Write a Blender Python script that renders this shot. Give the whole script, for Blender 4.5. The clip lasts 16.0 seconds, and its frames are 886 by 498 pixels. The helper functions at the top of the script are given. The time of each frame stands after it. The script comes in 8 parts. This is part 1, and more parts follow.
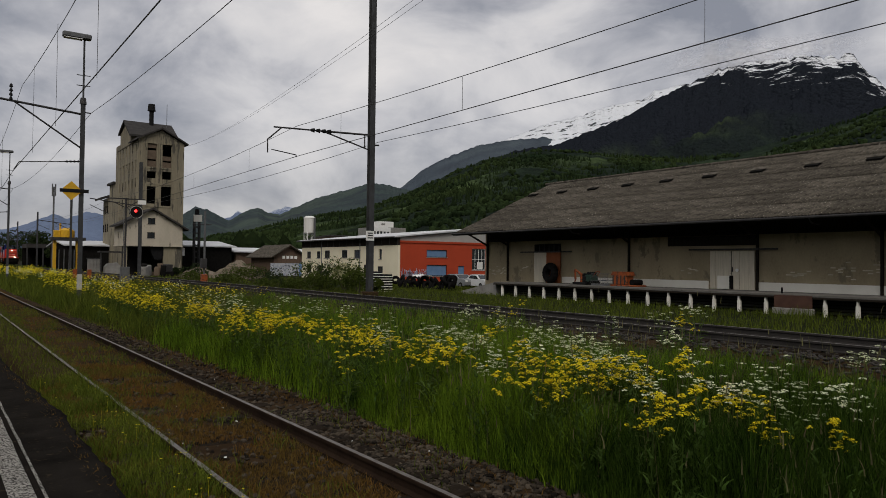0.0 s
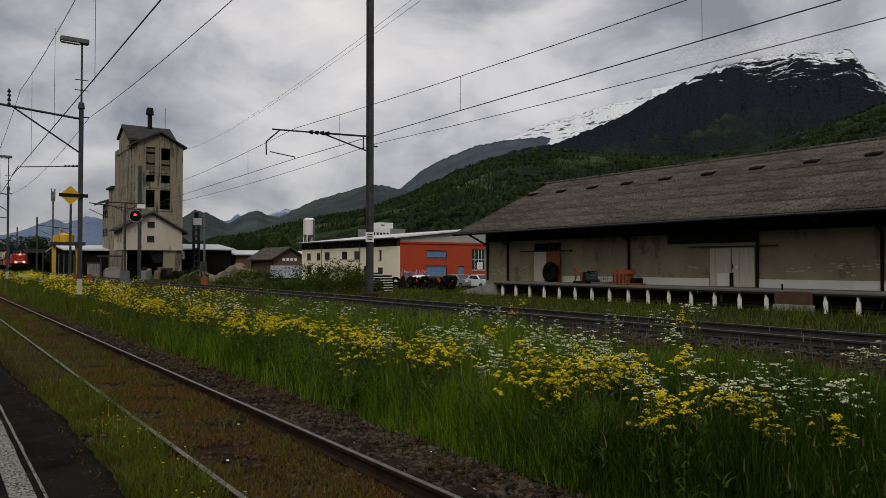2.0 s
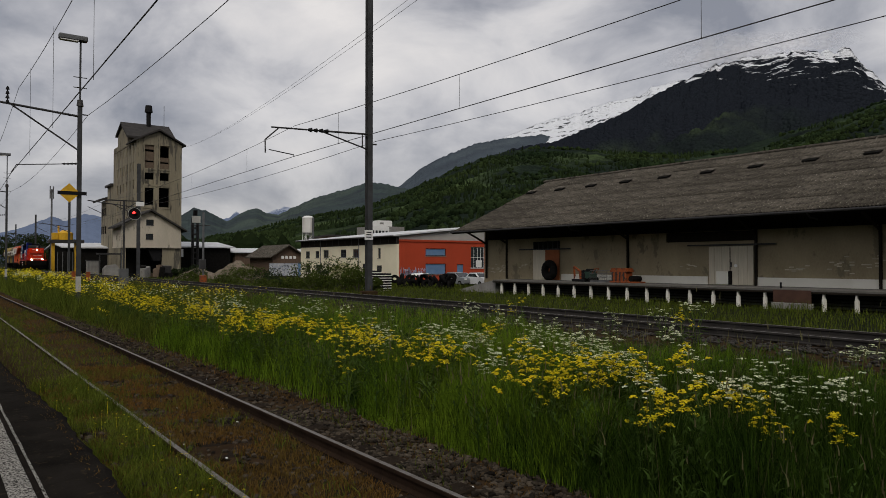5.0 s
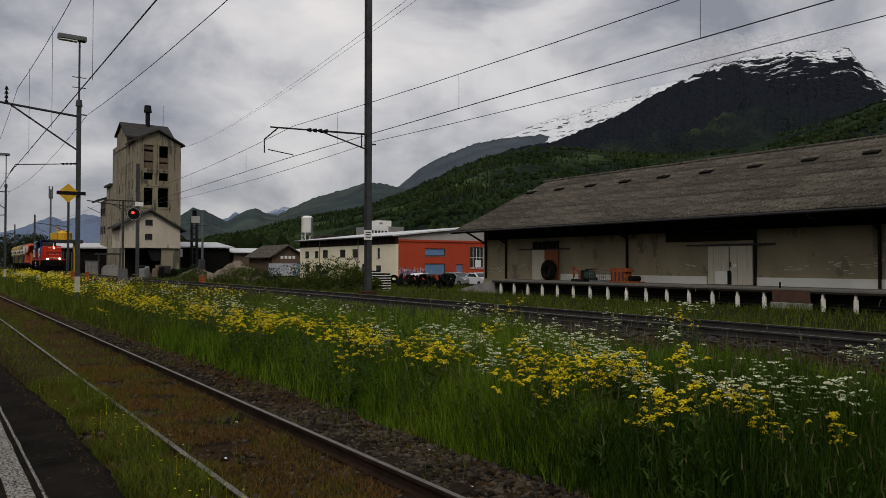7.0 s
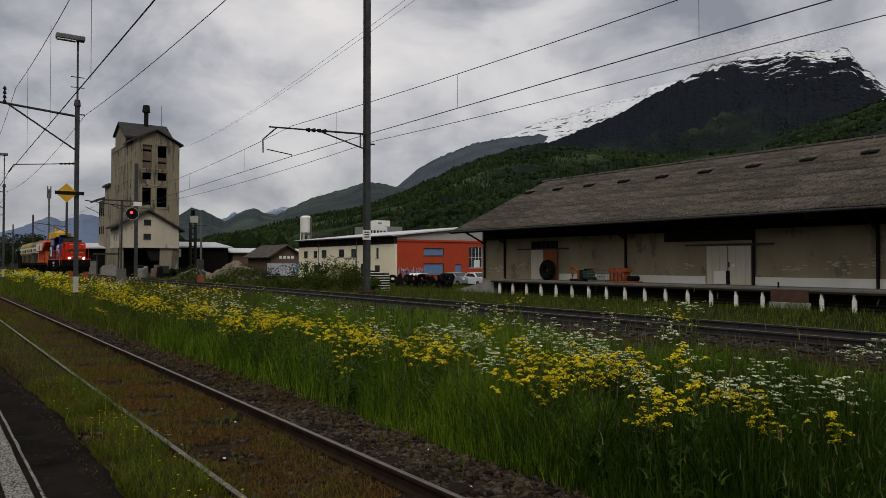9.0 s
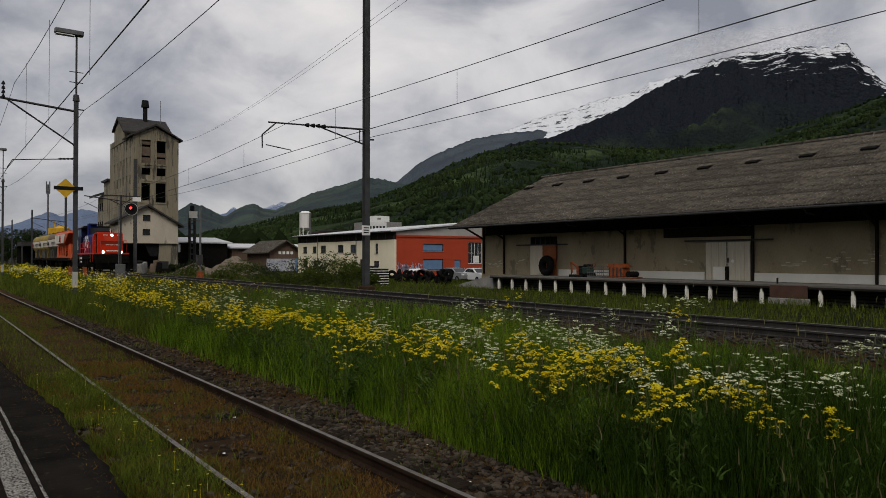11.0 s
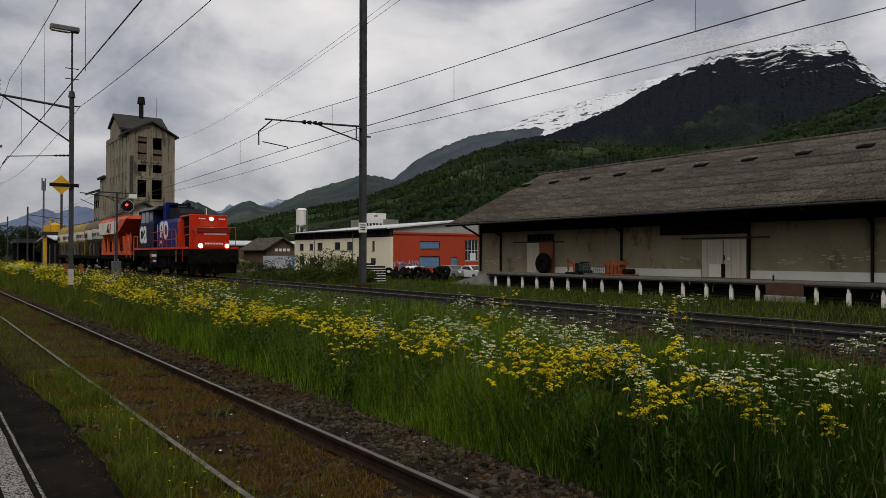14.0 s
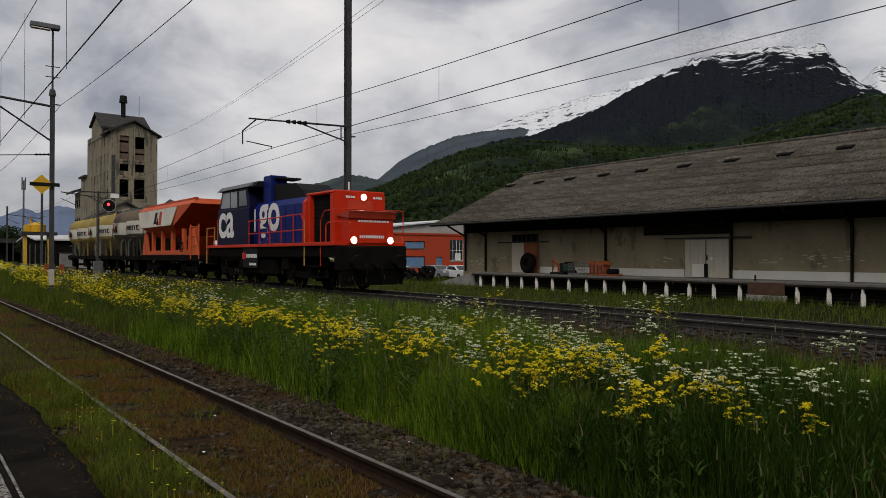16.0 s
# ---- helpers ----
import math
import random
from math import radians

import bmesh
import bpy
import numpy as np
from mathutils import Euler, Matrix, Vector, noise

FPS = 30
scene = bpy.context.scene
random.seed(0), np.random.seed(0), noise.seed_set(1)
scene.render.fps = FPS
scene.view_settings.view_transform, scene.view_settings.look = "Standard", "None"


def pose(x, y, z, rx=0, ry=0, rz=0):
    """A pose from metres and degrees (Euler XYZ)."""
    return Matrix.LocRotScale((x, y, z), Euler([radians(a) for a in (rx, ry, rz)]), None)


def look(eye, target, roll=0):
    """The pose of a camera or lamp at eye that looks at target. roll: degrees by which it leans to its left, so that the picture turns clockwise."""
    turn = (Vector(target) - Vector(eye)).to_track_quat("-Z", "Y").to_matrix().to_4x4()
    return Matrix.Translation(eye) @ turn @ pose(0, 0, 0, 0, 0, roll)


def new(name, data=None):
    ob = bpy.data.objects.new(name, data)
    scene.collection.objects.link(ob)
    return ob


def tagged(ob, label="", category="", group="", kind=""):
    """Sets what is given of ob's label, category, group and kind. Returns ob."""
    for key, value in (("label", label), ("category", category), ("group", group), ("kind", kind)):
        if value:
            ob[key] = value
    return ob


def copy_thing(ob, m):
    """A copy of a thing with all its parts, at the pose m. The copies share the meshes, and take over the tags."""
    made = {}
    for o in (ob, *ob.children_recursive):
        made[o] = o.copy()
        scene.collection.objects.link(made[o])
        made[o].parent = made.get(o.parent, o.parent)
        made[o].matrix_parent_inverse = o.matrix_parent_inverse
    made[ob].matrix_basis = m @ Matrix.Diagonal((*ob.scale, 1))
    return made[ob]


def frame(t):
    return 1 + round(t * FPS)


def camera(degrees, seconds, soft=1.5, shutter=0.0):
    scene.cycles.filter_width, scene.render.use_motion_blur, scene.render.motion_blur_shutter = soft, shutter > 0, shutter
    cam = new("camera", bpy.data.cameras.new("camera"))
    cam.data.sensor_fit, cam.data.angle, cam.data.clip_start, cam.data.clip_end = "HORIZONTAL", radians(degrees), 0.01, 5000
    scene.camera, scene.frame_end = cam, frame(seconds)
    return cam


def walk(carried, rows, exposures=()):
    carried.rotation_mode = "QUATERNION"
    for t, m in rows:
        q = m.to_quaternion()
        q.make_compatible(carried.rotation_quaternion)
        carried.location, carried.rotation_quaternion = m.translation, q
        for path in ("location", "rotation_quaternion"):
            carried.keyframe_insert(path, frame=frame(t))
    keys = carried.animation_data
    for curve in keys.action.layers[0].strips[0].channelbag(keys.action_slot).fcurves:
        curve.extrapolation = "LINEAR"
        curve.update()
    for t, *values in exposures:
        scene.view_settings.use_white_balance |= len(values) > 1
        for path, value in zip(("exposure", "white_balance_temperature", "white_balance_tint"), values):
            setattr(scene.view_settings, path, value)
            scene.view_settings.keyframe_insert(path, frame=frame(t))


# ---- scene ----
# ---------- camera and its walk ----------
cam = camera(64.19, 16.0, 0.8)
PATH = [
    (0, pose(0, 0, 2.02, 91.234, -0.619, -35.449)),
    (0.5, pose(0, 0, 2.02, 91.265, -0.278, -35.456)),
    (1, pose(0, 0, 2.02, 91.275, -0.141, -35.464)),
    (1.5, pose(0, 0, 2.02, 91.267, 0.032, -35.452)),
    (2, pose(0, 0, 2.02, 91.270, 0.031, -35.449)),
    (2.5, pose(0, 0, 2.02, 91.243, -0.012, -35.462)),
    (3, pose(0, 0, 2.02, 91.107, -0.010, -35.476)),
    (3.5, pose(0, 0, 2.02, 91.104, -0.005, -35.484)),
    (4, pose(0, 0, 2.02, 91.107, -0.011, -35.493)),
    (6.5, pose(0, 0, 2.02, 91.106, -0.003, -35.580)),
    (7, pose(0, 0, 2.02, 91.107, 0.004, -35.591)),
    (7.5, pose(0, 0, 2.02, 91.106, 0.013, -35.636)),
    (8, pose(0, 0, 2.02, 91.100, -0.000, -35.633)),
    (8.5, pose(0, 0, 2.02, 91.103, 0.027, -35.660)),
    (9, pose(0, 0, 2.02, 91.095, 0.023, -35.693)),
    (11.5, pose(0, 0, 2.02, 90.691, -0.015, -35.769)),
    (12, pose(0, 0, 2.02, 90.680, 0.004, -35.795)),
    (12.5, pose(0, 0, 2.02, 90.561, -0.019, -35.829)),
    (13, pose(0, 0, 2.02, 90.514, -0.059, -35.891)),
    (13.5, pose(0, 0, 2.02, 90.519, -0.083, -35.915)),
    (14, pose(0, 0, 2.02, 90.519, -0.073, -36.014)),
    (14.5, pose(0, 0, 2.02, 90.517, -0.072, -36.119)),
    (15, pose(0, 0, 2.02, 90.521, -0.071, -36.346)),
    (15.5, pose(0, 0, 2.02, 90.519, -0.031, -36.790)),
    (16, pose(0, 0, 2.02, 90.523, -0.054, -37.231)),
]
walk(cam, PATH, [(0.0, 0.1, 6800, 10), (12.0, 0.1, 6800, 10), (14.5, 0.18, 6800, 10), (16.0, 0.18, 6800, 10)])

# ---------- world, sun, exposure ----------
world = bpy.data.worlds.new("overcast_sky")
scene.world = world
world.use_nodes = True


def build_world():
    nt = world.node_tree
    nt.nodes.clear()
    N, L = nt.nodes.new, nt.links.new
    out, bg = N("ShaderNodeOutputWorld"), N("ShaderNodeBackground")
    sky = N("ShaderNodeTexSky")
    sky.sky_type, sky.sun_disc = "NISHITA", False
    sky.sun_elevation, sky.sun_rotation = radians(60), radians(215)
    tc, mp = N("ShaderNodeTexCoord"), N("ShaderNodeMapping")
    mp.inputs["Scale"].default_value = (1.0, 1.0, 1.7)
    mp.inputs["Location"].default_value = (-5.34, 5.39, 7.0)
    n1, n2 = N("ShaderNodeTexNoise"), N("ShaderNodeTexNoise")
    n1.inputs["Scale"].default_value, n1.inputs["Detail"].default_value = 5.0, 8
    n1.inputs["Roughness"].default_value, n1.inputs["Distortion"].default_value = 0.56, 0.35
    n2.inputs["Scale"].default_value, n2.inputs["Detail"].default_value = 1.9, 5
    ramp = N("ShaderNodeValToRGB")
    cr = ramp.color_ramp
    cr.elements[0].position, cr.elements[0].color = 0.335, (2.3, 2.48, 3.0, 1)
    cr.elements[1].position, cr.elements[1].color = 0.66, (7.3, 7.2, 7.35, 1)
    mid = cr.elements.new(0.43)
    mid.color = (4.0, 4.12, 4.6, 1)
    high = cr.elements.new(0.52)
    high.color = (5.7, 5.75, 6.1, 1)
    add, mul = N("ShaderNodeMath"), N("ShaderNodeMath")
    add.operation, mul.operation = "MULTIPLY_ADD", "MULTIPLY_ADD"
    add.inputs[1].default_value = 0.62
    mul.inputs[1].default_value, mul.inputs[2].default_value = 0.62, -0.145
    # the cloud cover grows slightly thicker towards the zenith
    sep, thick, shade = N("ShaderNodeSeparateXYZ"), N("ShaderNodeMapRange"), N("ShaderNodeMix")
    thick.inputs[1].default_value, thick.inputs[2].default_value = 0.36, 0.9
    thick.inputs[3].default_value, thick.inputs[4].default_value = 1.0, 0.92
    shade.data_type, shade.blend_type = "RGBA", "MULTIPLY"
    shade.inputs[0].default_value = 1.0
    # greyer cloud far down the valley
    low, both = N("ShaderNodeMapRange"), N("ShaderNodeMath")
    low.inputs[1].default_value, low.inputs[2].default_value = 0.02, 0.2
    low.inputs[3].default_value, low.inputs[4].default_value = 0.8, 1.0
    both.operation = "MULTIPLY"
    mix = N("ShaderNodeMix")
    mix.data_type = "RGBA"
    mix.inputs[0].default_value = 0.94
    L(tc.outputs["Generated"], mp.inputs["Vector"])
    L(tc.outputs["Generated"], sep.inputs[0])
    L(sep.outputs["Z"], thick.inputs[0])
    L(sep.outputs["Z"], low.inputs[0])
    L(mp.outputs[0], n1.inputs["Vector"])
    L(mp.outputs[0], n2.inputs["Vector"])
    L(n2.outputs[0], mul.inputs[0])
    L(n1.outputs[0], add.inputs[0])
    L(mul.outputs[0], add.inputs[2])
    L(add.outputs[0], ramp.inputs[0])
    L(ramp.outputs[0], shade.inputs[6])
    L(thick.outputs[0], both.inputs[0])
    L(low.outputs[0], both.inputs[1])
    L(both.outputs[0], shade.inputs[7])
    L(sky.outputs[0], mix.inputs[6])
    L(shade.outputs[2], mix.inputs[7])
    L(mix.outputs[2], bg.inputs["Color"])
    bg.inputs["Strength"].default_value = 0.1
    L(bg.outputs[0], out.inputs["Surface"])


build_world()
sun = new("sun", bpy.data.lights.new("sun", "SUN"))
sun.data.energy, sun.data.angle, sun.data.color = 1.1, radians(25), (1.0, 0.96, 0.9)
sun.matrix_world = look((-70, -60, 110), (0, 30, 0))

# ---------- materials ----------
def mat(name, c1, c2=None, scale=4.0, rough=0.85, metal=0.0, bump=0.3, fine=40.0, spot=None, spot_at=0.62, spot_scale=1.5,
        island=0.0, stretch=(1, 1, 1), dist=0.02, spec=0.3):
    """Two-scale noise between two colours, fine grain in the relief, and stains of a third colour."""
    m = bpy.data.materials.new(name)
    m.use_nodes = True
    nt = m.node_tree
    N, L = nt.nodes.new, nt.links.new
    b = nt.nodes["Principled BSDF"]
    b.inputs["Roughness"].default_value, b.inputs["Metallic"].default_value = rough, metal
    b.inputs["Specular IOR Level"].default_value = spec
    c2 = c2 or tuple(v * 0.7 for v in c1)
    tc, mp = N("ShaderNodeTexCoord"), N("ShaderNodeMapping")
    mp.inputs["Scale"].default_value = stretch
    L(tc.outputs["Object"], mp.inputs["Vector"])
    big, small = N("ShaderNodeTexNoise"), N("ShaderNodeTexNoise")
    big.inputs["Scale"].default_value, big.inputs["Detail"].default_value = scale, 6
    small.inputs["Scale"].default_value, small.inputs["Detail"].default_value = fine, 3
    L(mp.outputs[0], big.inputs["Vector"])
    L(mp.outputs[0], small.inputs["Vector"])
    add = N("ShaderNodeMath")
    add.operation = "MULTIPLY_ADD"
    add.inputs[1].default_value = 0.35
    L(small.outputs[0], add.inputs[0])
    L(big.outputs[0], add.inputs[2])
    rng = N("ShaderNodeMapRange")
    rng.inputs[1].default_value, rng.inputs[2].default_value = 0.45, 0.9
    L(add.outputs[0], rng.inputs[0])
    mix = N("ShaderNodeMix")
    mix.data_type = "RGBA"
    mix.inputs[6].default_value, mix.inputs[7].default_value = (*c1, 1), (*c2, 1)
    L(rng.outputs[0], mix.inputs[0])
    col = mix.outputs[2]
    if spot:
        sn, sr, sm = N("ShaderNodeTexNoise"), N("ShaderNodeMapRange"), N("ShaderNodeMix")
        sn.inputs["Scale"].default_value, sn.inputs["Detail"].default_value = spot_scale, 8
        sn.inputs["Roughness"].default_value = 0.65
        sr.inputs[1].default_value, sr.inputs[2].default_value = spot_at, spot_at + 0.05
        sm.data_type = "RGBA"
        L(mp.outputs[0], sn.inputs["Vector"])
        L(sn.outputs[0], sr.inputs[0])
        L(sr.outputs[0], sm.inputs[0])
        L(col, sm.inputs[6])
        sm.inputs[7].default_value = (*spot, 1)
        col = sm.outputs[2]
    if island:
        info, hs, mr = N("ShaderNodeNewGeometry"), N("ShaderNodeHueSaturation"), N("ShaderNodeMapRange")
        oi, sumr, fr = N("ShaderNodeObjectInfo"), N("ShaderNodeMath"), N("ShaderNodeMath")
        sumr.operation, fr.operation = "ADD", "FRACT"
        L(info.outputs["Random Per Island"], sumr.inputs[0])
        L(oi.outputs["Random"], sumr.inputs[1])
        L(sumr.outputs[0], fr.inputs[0])
        mr.inputs[3].default_value, mr.inputs[4].default_value = 1 - island, 1 + island
        L(fr.outputs[0], mr.inputs[0])
        L(mr.outputs[0], hs.inputs["Value"])
        L(col, hs.inputs["Color"])
        col = hs.outputs[0]
    L(col, b.inputs["Base Color"])
    if bump:
        bp = N("ShaderNodeBump")
        bp.inputs["Strength"].default_value, bp.inputs["Distance"].default_value = bump, dist
        L(add.outputs[0], bp.inputs["Height"])
        L(bp.outputs[0], b.inputs["Normal"])
    return m


def glow(name, color, strength):
    m = bpy.data.materials.new(name)
    m.use_nodes = True
    b = m.node_tree.nodes["Principled BSDF"]
    b.inputs["Base Color"].default_value = (*color, 1)
    b.inputs["Emission Color"].default_value = (*color, 1)
    b.inputs["Emission Strength"].default_value = strength
    return m


def glass_mat(name, color=(0.03, 0.035, 0.04)):
    m = bpy.data.materials.new(name)
    m.use_nodes = True
    b = m.node_tree.nodes["Principled BSDF"]
    b.inputs["Base Color"].default_value = (*color, 1)
    b.inputs["Roughness"].default_value = 0.06
    b.inputs["IOR"].default_value = 1.5
    return m


M_earth = mat("earth", (0.024, 0.014, 0.007), (0.05, 0.032, 0.017), 1.2, 0.98, bump=0.6, fine=30, spec=0.03)
M_meadow_soil = mat("meadow_soil", (0.007, 0.009, 0.004), (0.018, 0.022, 0.009), 2.0, 0.98, bump=0.6, spec=0.05)
M_asphalt = mat("asphalt", (0.007, 0.006, 0.0052), (0.018, 0.0155, 0.013), 3.2, 0.97, bump=0.8, fine=120, dist=0.01, spot=(0.034, 0.026, 0.017), spot_at=0.6, spot_scale=13, spec=0.01)
M_line = mat("line_paint", (0.36, 0.345, 0.31), (0.22, 0.21, 0.19), 6, 0.9, bump=0.4, fine=150, spot=(0.022, 0.02, 0.018), spot_at=0.49, spot_scale=55, dist=0.004, spec=0.05)
M_stone = mat("ballast", (0.022, 0.017, 0.012), (0.062, 0.05, 0.037), 3, 0.97, bump=0.6, fine=60, island=0.8, spec=0.1)
M_rail_side = mat("rail_rust", (0.014, 0.0085, 0.006), (0.032, 0.02, 0.013), 3, 0.9, bump=0.4, spec=0.04)
M_rail_top = mat("rail_head", (0.17, 0.155, 0.14), (0.09, 0.072, 0.056), 7, 0.45, metal=0.4, bump=0.15)
M_sleeper = mat("sleeper_wood", (0.012, 0.009, 0.0065), (0.028, 0.021, 0.015), 5, 0.97, bump=0.7, island=0.3, stretch=(1, 6, 6), spec=0.03)
M_steel = mat("galvanised_steel", (0.16, 0.165, 0.17), (0.095, 0.095, 0.095), 2.5, 0.6, metal=0.35, bump=0.15)
M_mast = mat("weathered_mast_steel", (0.075, 0.078, 0.082), (0.045, 0.045, 0.046), 2.5, 0.7, metal=0.2, bump=0.15, spec=0.15)
M_far_rail = mat("dark_rail_steel", (0.026, 0.024, 0.023), (0.045, 0.041, 0.038), 3, 0.8, bump=0.3, spec=0.1)
M_dark_steel = mat("dark_steel", (0.03, 0.03, 0.032), (0.055, 0.052, 0.05), 3, 0.65, metal=0.2, bump=0.2)
M_wire = mat("copper_wire", (0.05, 0.05, 0.048), (0.07, 0.065, 0.06), 3, 0.6, metal=0.5, bump=0.0)
M_concrete = mat("concrete", (0.30, 0.29, 0.27), (0.2, 0.19, 0.175), 1.5, 0.9, bump=0.4, spot=(0.13, 0.12, 0.11), spot_scale=2.2)
M_white = mat("white_paint", (0.86, 0.86, 0.84), (0.76, 0.75, 0.72), 2, 0.6, bump=0.1)
M_yellow = mat("yellow_paint", (0.72, 0.42, 0.03), (0.6, 0.33, 0.02), 3, 0.5, bump=0.1)
M_black = mat("black_paint", (0.008, 0.008, 0.009), (0.014, 0.014, 0.014), 3, 0.7, spec=0.12, bump=0.15)
M_tower = mat("aged_render", (0.31, 0.27, 0.185), (0.17, 0.15, 0.11), 0.5, 0.92, bump=0.4, fine=5, spot=(0.09, 0.082, 0.065), spot_at=0.54, spot_scale=0.75, stretch=(1.3, 1.3, 0.2))
M_house = mat("pale_render", (0.56, 0.5, 0.4), (0.42, 0.375, 0.3), 0.5, 0.92, bump=0.3, fine=8, spot=(0.24, 0.22, 0.18), spot_at=0.6, spot_scale=1.1, stretch=(1, 1, 0.3))
M_roof_dark = mat("dark_roof", (0.026, 0.024, 0.023), (0.05, 0.046, 0.042), 1.5, 0.9, bump=0.4, fine=12)
# near-black standing for the unlit inside of openings; some scrap shares it
M_void = mat("dark_opening", (0.008, 0.008, 0.007), (0.016, 0.015, 0.014), 2, 0.95, spec=0.03, bump=0.1)
M_brick_fill = mat("brick_infill", (0.11, 0.08, 0.058), (0.16, 0.12, 0.085), 3, 0.95, bump=0.5)
M_cream = mat("cream_render", (0.84, 0.77, 0.58), (0.74, 0.67, 0.5), 0.5, 0.9, bump=0.2, fine=8)
M_red = mat("red_render", (0.47, 0.06, 0.022), (0.38, 0.05, 0.018), 0.4, 0.85, bump=0.2, fine=8)
M_sheet_white = mat("pale_sheet_roof", (0.66, 0.67, 0.68), (0.54, 0.55, 0.56), 0.6, 0.55, bump=0.1)
M_blue = mat("blue_shutter", (0.10, 0.19, 0.34), (0.15, 0.25, 0.40), 1.5, 0.6, bump=0.2, fine=9)
M_glass = glass_mat("window_glass")
M_plaster = mat("stained_plaster", (0.38, 0.315, 0.205), (0.25, 0.205, 0.135), 0.5, 0.93, bump=0.5, fine=10, spot=(0.19, 0.16, 0.11), spot_at=0.57, spot_scale=0.8, stretch=(1, 1, 0.6), spec=0.1)
M_plinth = mat("pale_plinth", (0.8, 0.78, 0.71), (0.68, 0.66, 0.59), 0.8, 0.9, bump=0.3, spot=(0.36, 0.34, 0.3), spot_at=0.68)
M_corr = mat("fibre_cement", (0.034, 0.03, 0.025), (0.135, 0.12, 0.098), 2.4, 0.98, bump=0.8, fine=13, spot=(0.29, 0.265, 0.225), spot_at=0.6, spot_scale=8.0, island=0.18, spec=0.03)
M_timber = mat("dark_timber", (0.016, 0.013, 0.011), (0.03, 0.025, 0.02), 2, 0.95, spec=0.05, bump=0.4, stretch=(1, 6, 1))
M_door = mat("weathered_door", (0.66, 0.6, 0.48), (0.52, 0.47, 0.37), 1.5, 0.85, bump=0.3, stretch=(8, 8, 0.6))
M_rust_door = mat("orange_door", (0.33, 0.1, 0.035), (0.25, 0.08, 0.03), 2, 0.8, bump=0.2)
M_rubber = mat("tyre_rubber", (0.006, 0.006, 0.006), (0.013, 0.0125, 0.012), 4, 0.92, spec=0.05, bump=0.4)
M_orange = mat("orange_machine_paint", (0.36, 0.085, 0.018), (0.17, 0.04, 0.014), 3, 0.6, bump=0.2, spot=(0.07, 0.04, 0.025), spot_at=0.56, spot_scale=5)

# ---------- mesh helpers ----------
def part(name, bm, material, parent=None, label=""):
    me = bpy.data.meshes.new(name)
    bm.normal_update()
    bm.to_mesh(me)
    bm.free()
    for m in material if isinstance(material, (list, tuple)) else [material]:
        me.materials.append(m)
    ob = new(name, me)
    if parent:
        ob.parent = parent
    if label:
        ob["label"] = label
    return ob


def shared(name, me, parent, m):
    ob = new(name, me)
    ob.parent = parent
    ob.matrix_basis = m
    return ob


def empty(name, m=None):
    ob = new(name)
    ob.empty_display_size = 0.3
    if m:
        ob.matrix_basis = m
    return ob


def box(bm, x0, y0, z0, x1, y1, z1, bevel=0.0, m=None, mi=0):
    g = bmesh.ops.create_cube(bm, size=1)
    vs = g["verts"]
    bmesh.ops.transform(bm, matrix=Matrix.LocRotScale(((x0 + x1) / 2, (y0 + y1) / 2, (z0 + z1) / 2), None,
                                                      (abs(x1 - x0), abs(y1 - y0), abs(z1 - z0))), verts=vs)
    faces = list({f for v in vs for f in v.link_faces})
    if bevel:
        r = bmesh.ops.bevel(bm, geom=list({e for v in vs for e in v.link_edges}), offset=bevel, segments=1, affect="EDGES")
        vs = list({v for f in r["faces"] for v in f.verts} | {v for v in vs if v.is_valid})
        faces = list({f for v in vs for f in v.link_faces})
    for f in faces:
        f.material_index = mi
    if m:
        bmesh.ops.transform(bm, matrix=m, verts=vs)
    return bm


def boxed(*a, **k):
    return box(bmesh.new(), *a, **k)


def tube(bm, a, b, r0, r1=None, n=8, cap=True):
    a, b = Vector(a), Vector(b)
    m = Matrix.Translation((a + b) / 2) @ (b - a).to_track_quat("Z", "Y").to_matrix().to_4x4()
    bmesh.ops.create_cone(bm, cap_ends=cap, segments=n, radius1=r0, radius2=r0 if r1 is None else r1, depth=(b - a).length, matrix=m)
    return bm


def tubed(*a, **k):
    return tube(bmesh.new(), *a, **k)


def prism(bm, outline, y0, y1, axis="y", mi=0):
    """A closed outline (pairs in the plane across the axis), drawn from y0 to y1 along it."""
    def at(p, t):
        return {"y": (p[0], t, p[1]), "x": (t, p[0], p[1]), "z": (p[0], p[1], t)}[axis]
    lo, hi = [bm.verts.new(at(p, y0)) for p in outline], [bm.verts.new(at(p, y1)) for p in outline]
    n = len(outline)
    fs = [bm.faces.new((lo[i], lo[(i + 1) % n], hi[(i + 1) % n], hi[i])) for i in range(n)]
    fs += [bm.faces.new(lo[::-1]), bm.faces.new(hi)]
    bmesh.ops.recalc_face_normals(bm, faces=fs)
    for f in fs:
        f.material_index = mi
    return bm


def prismed(*a, **k):
    return prism(bmesh.new(), *a, **k)


def polyline(name, pts, r, material, parent=None, n=5, label=""):
    bm = bmesh.new()
    for a, b in zip(pts, pts[1:]):
        tube(bm, a, b, r, n=n, cap=False)
    return part(name, bm, material, parent, label)


def lerp(pts, t):
    """Smooth value at t of a short table of (t, value)."""
    if t <= pts[0][0]:
        return pts[0][1]
    for (a, va), (b, vb) in zip(pts, pts[1:]):
        if t <= b:
            u = (t - a) / (b - a)
            return va + (vb - va) * u
    return pts[-1][1]


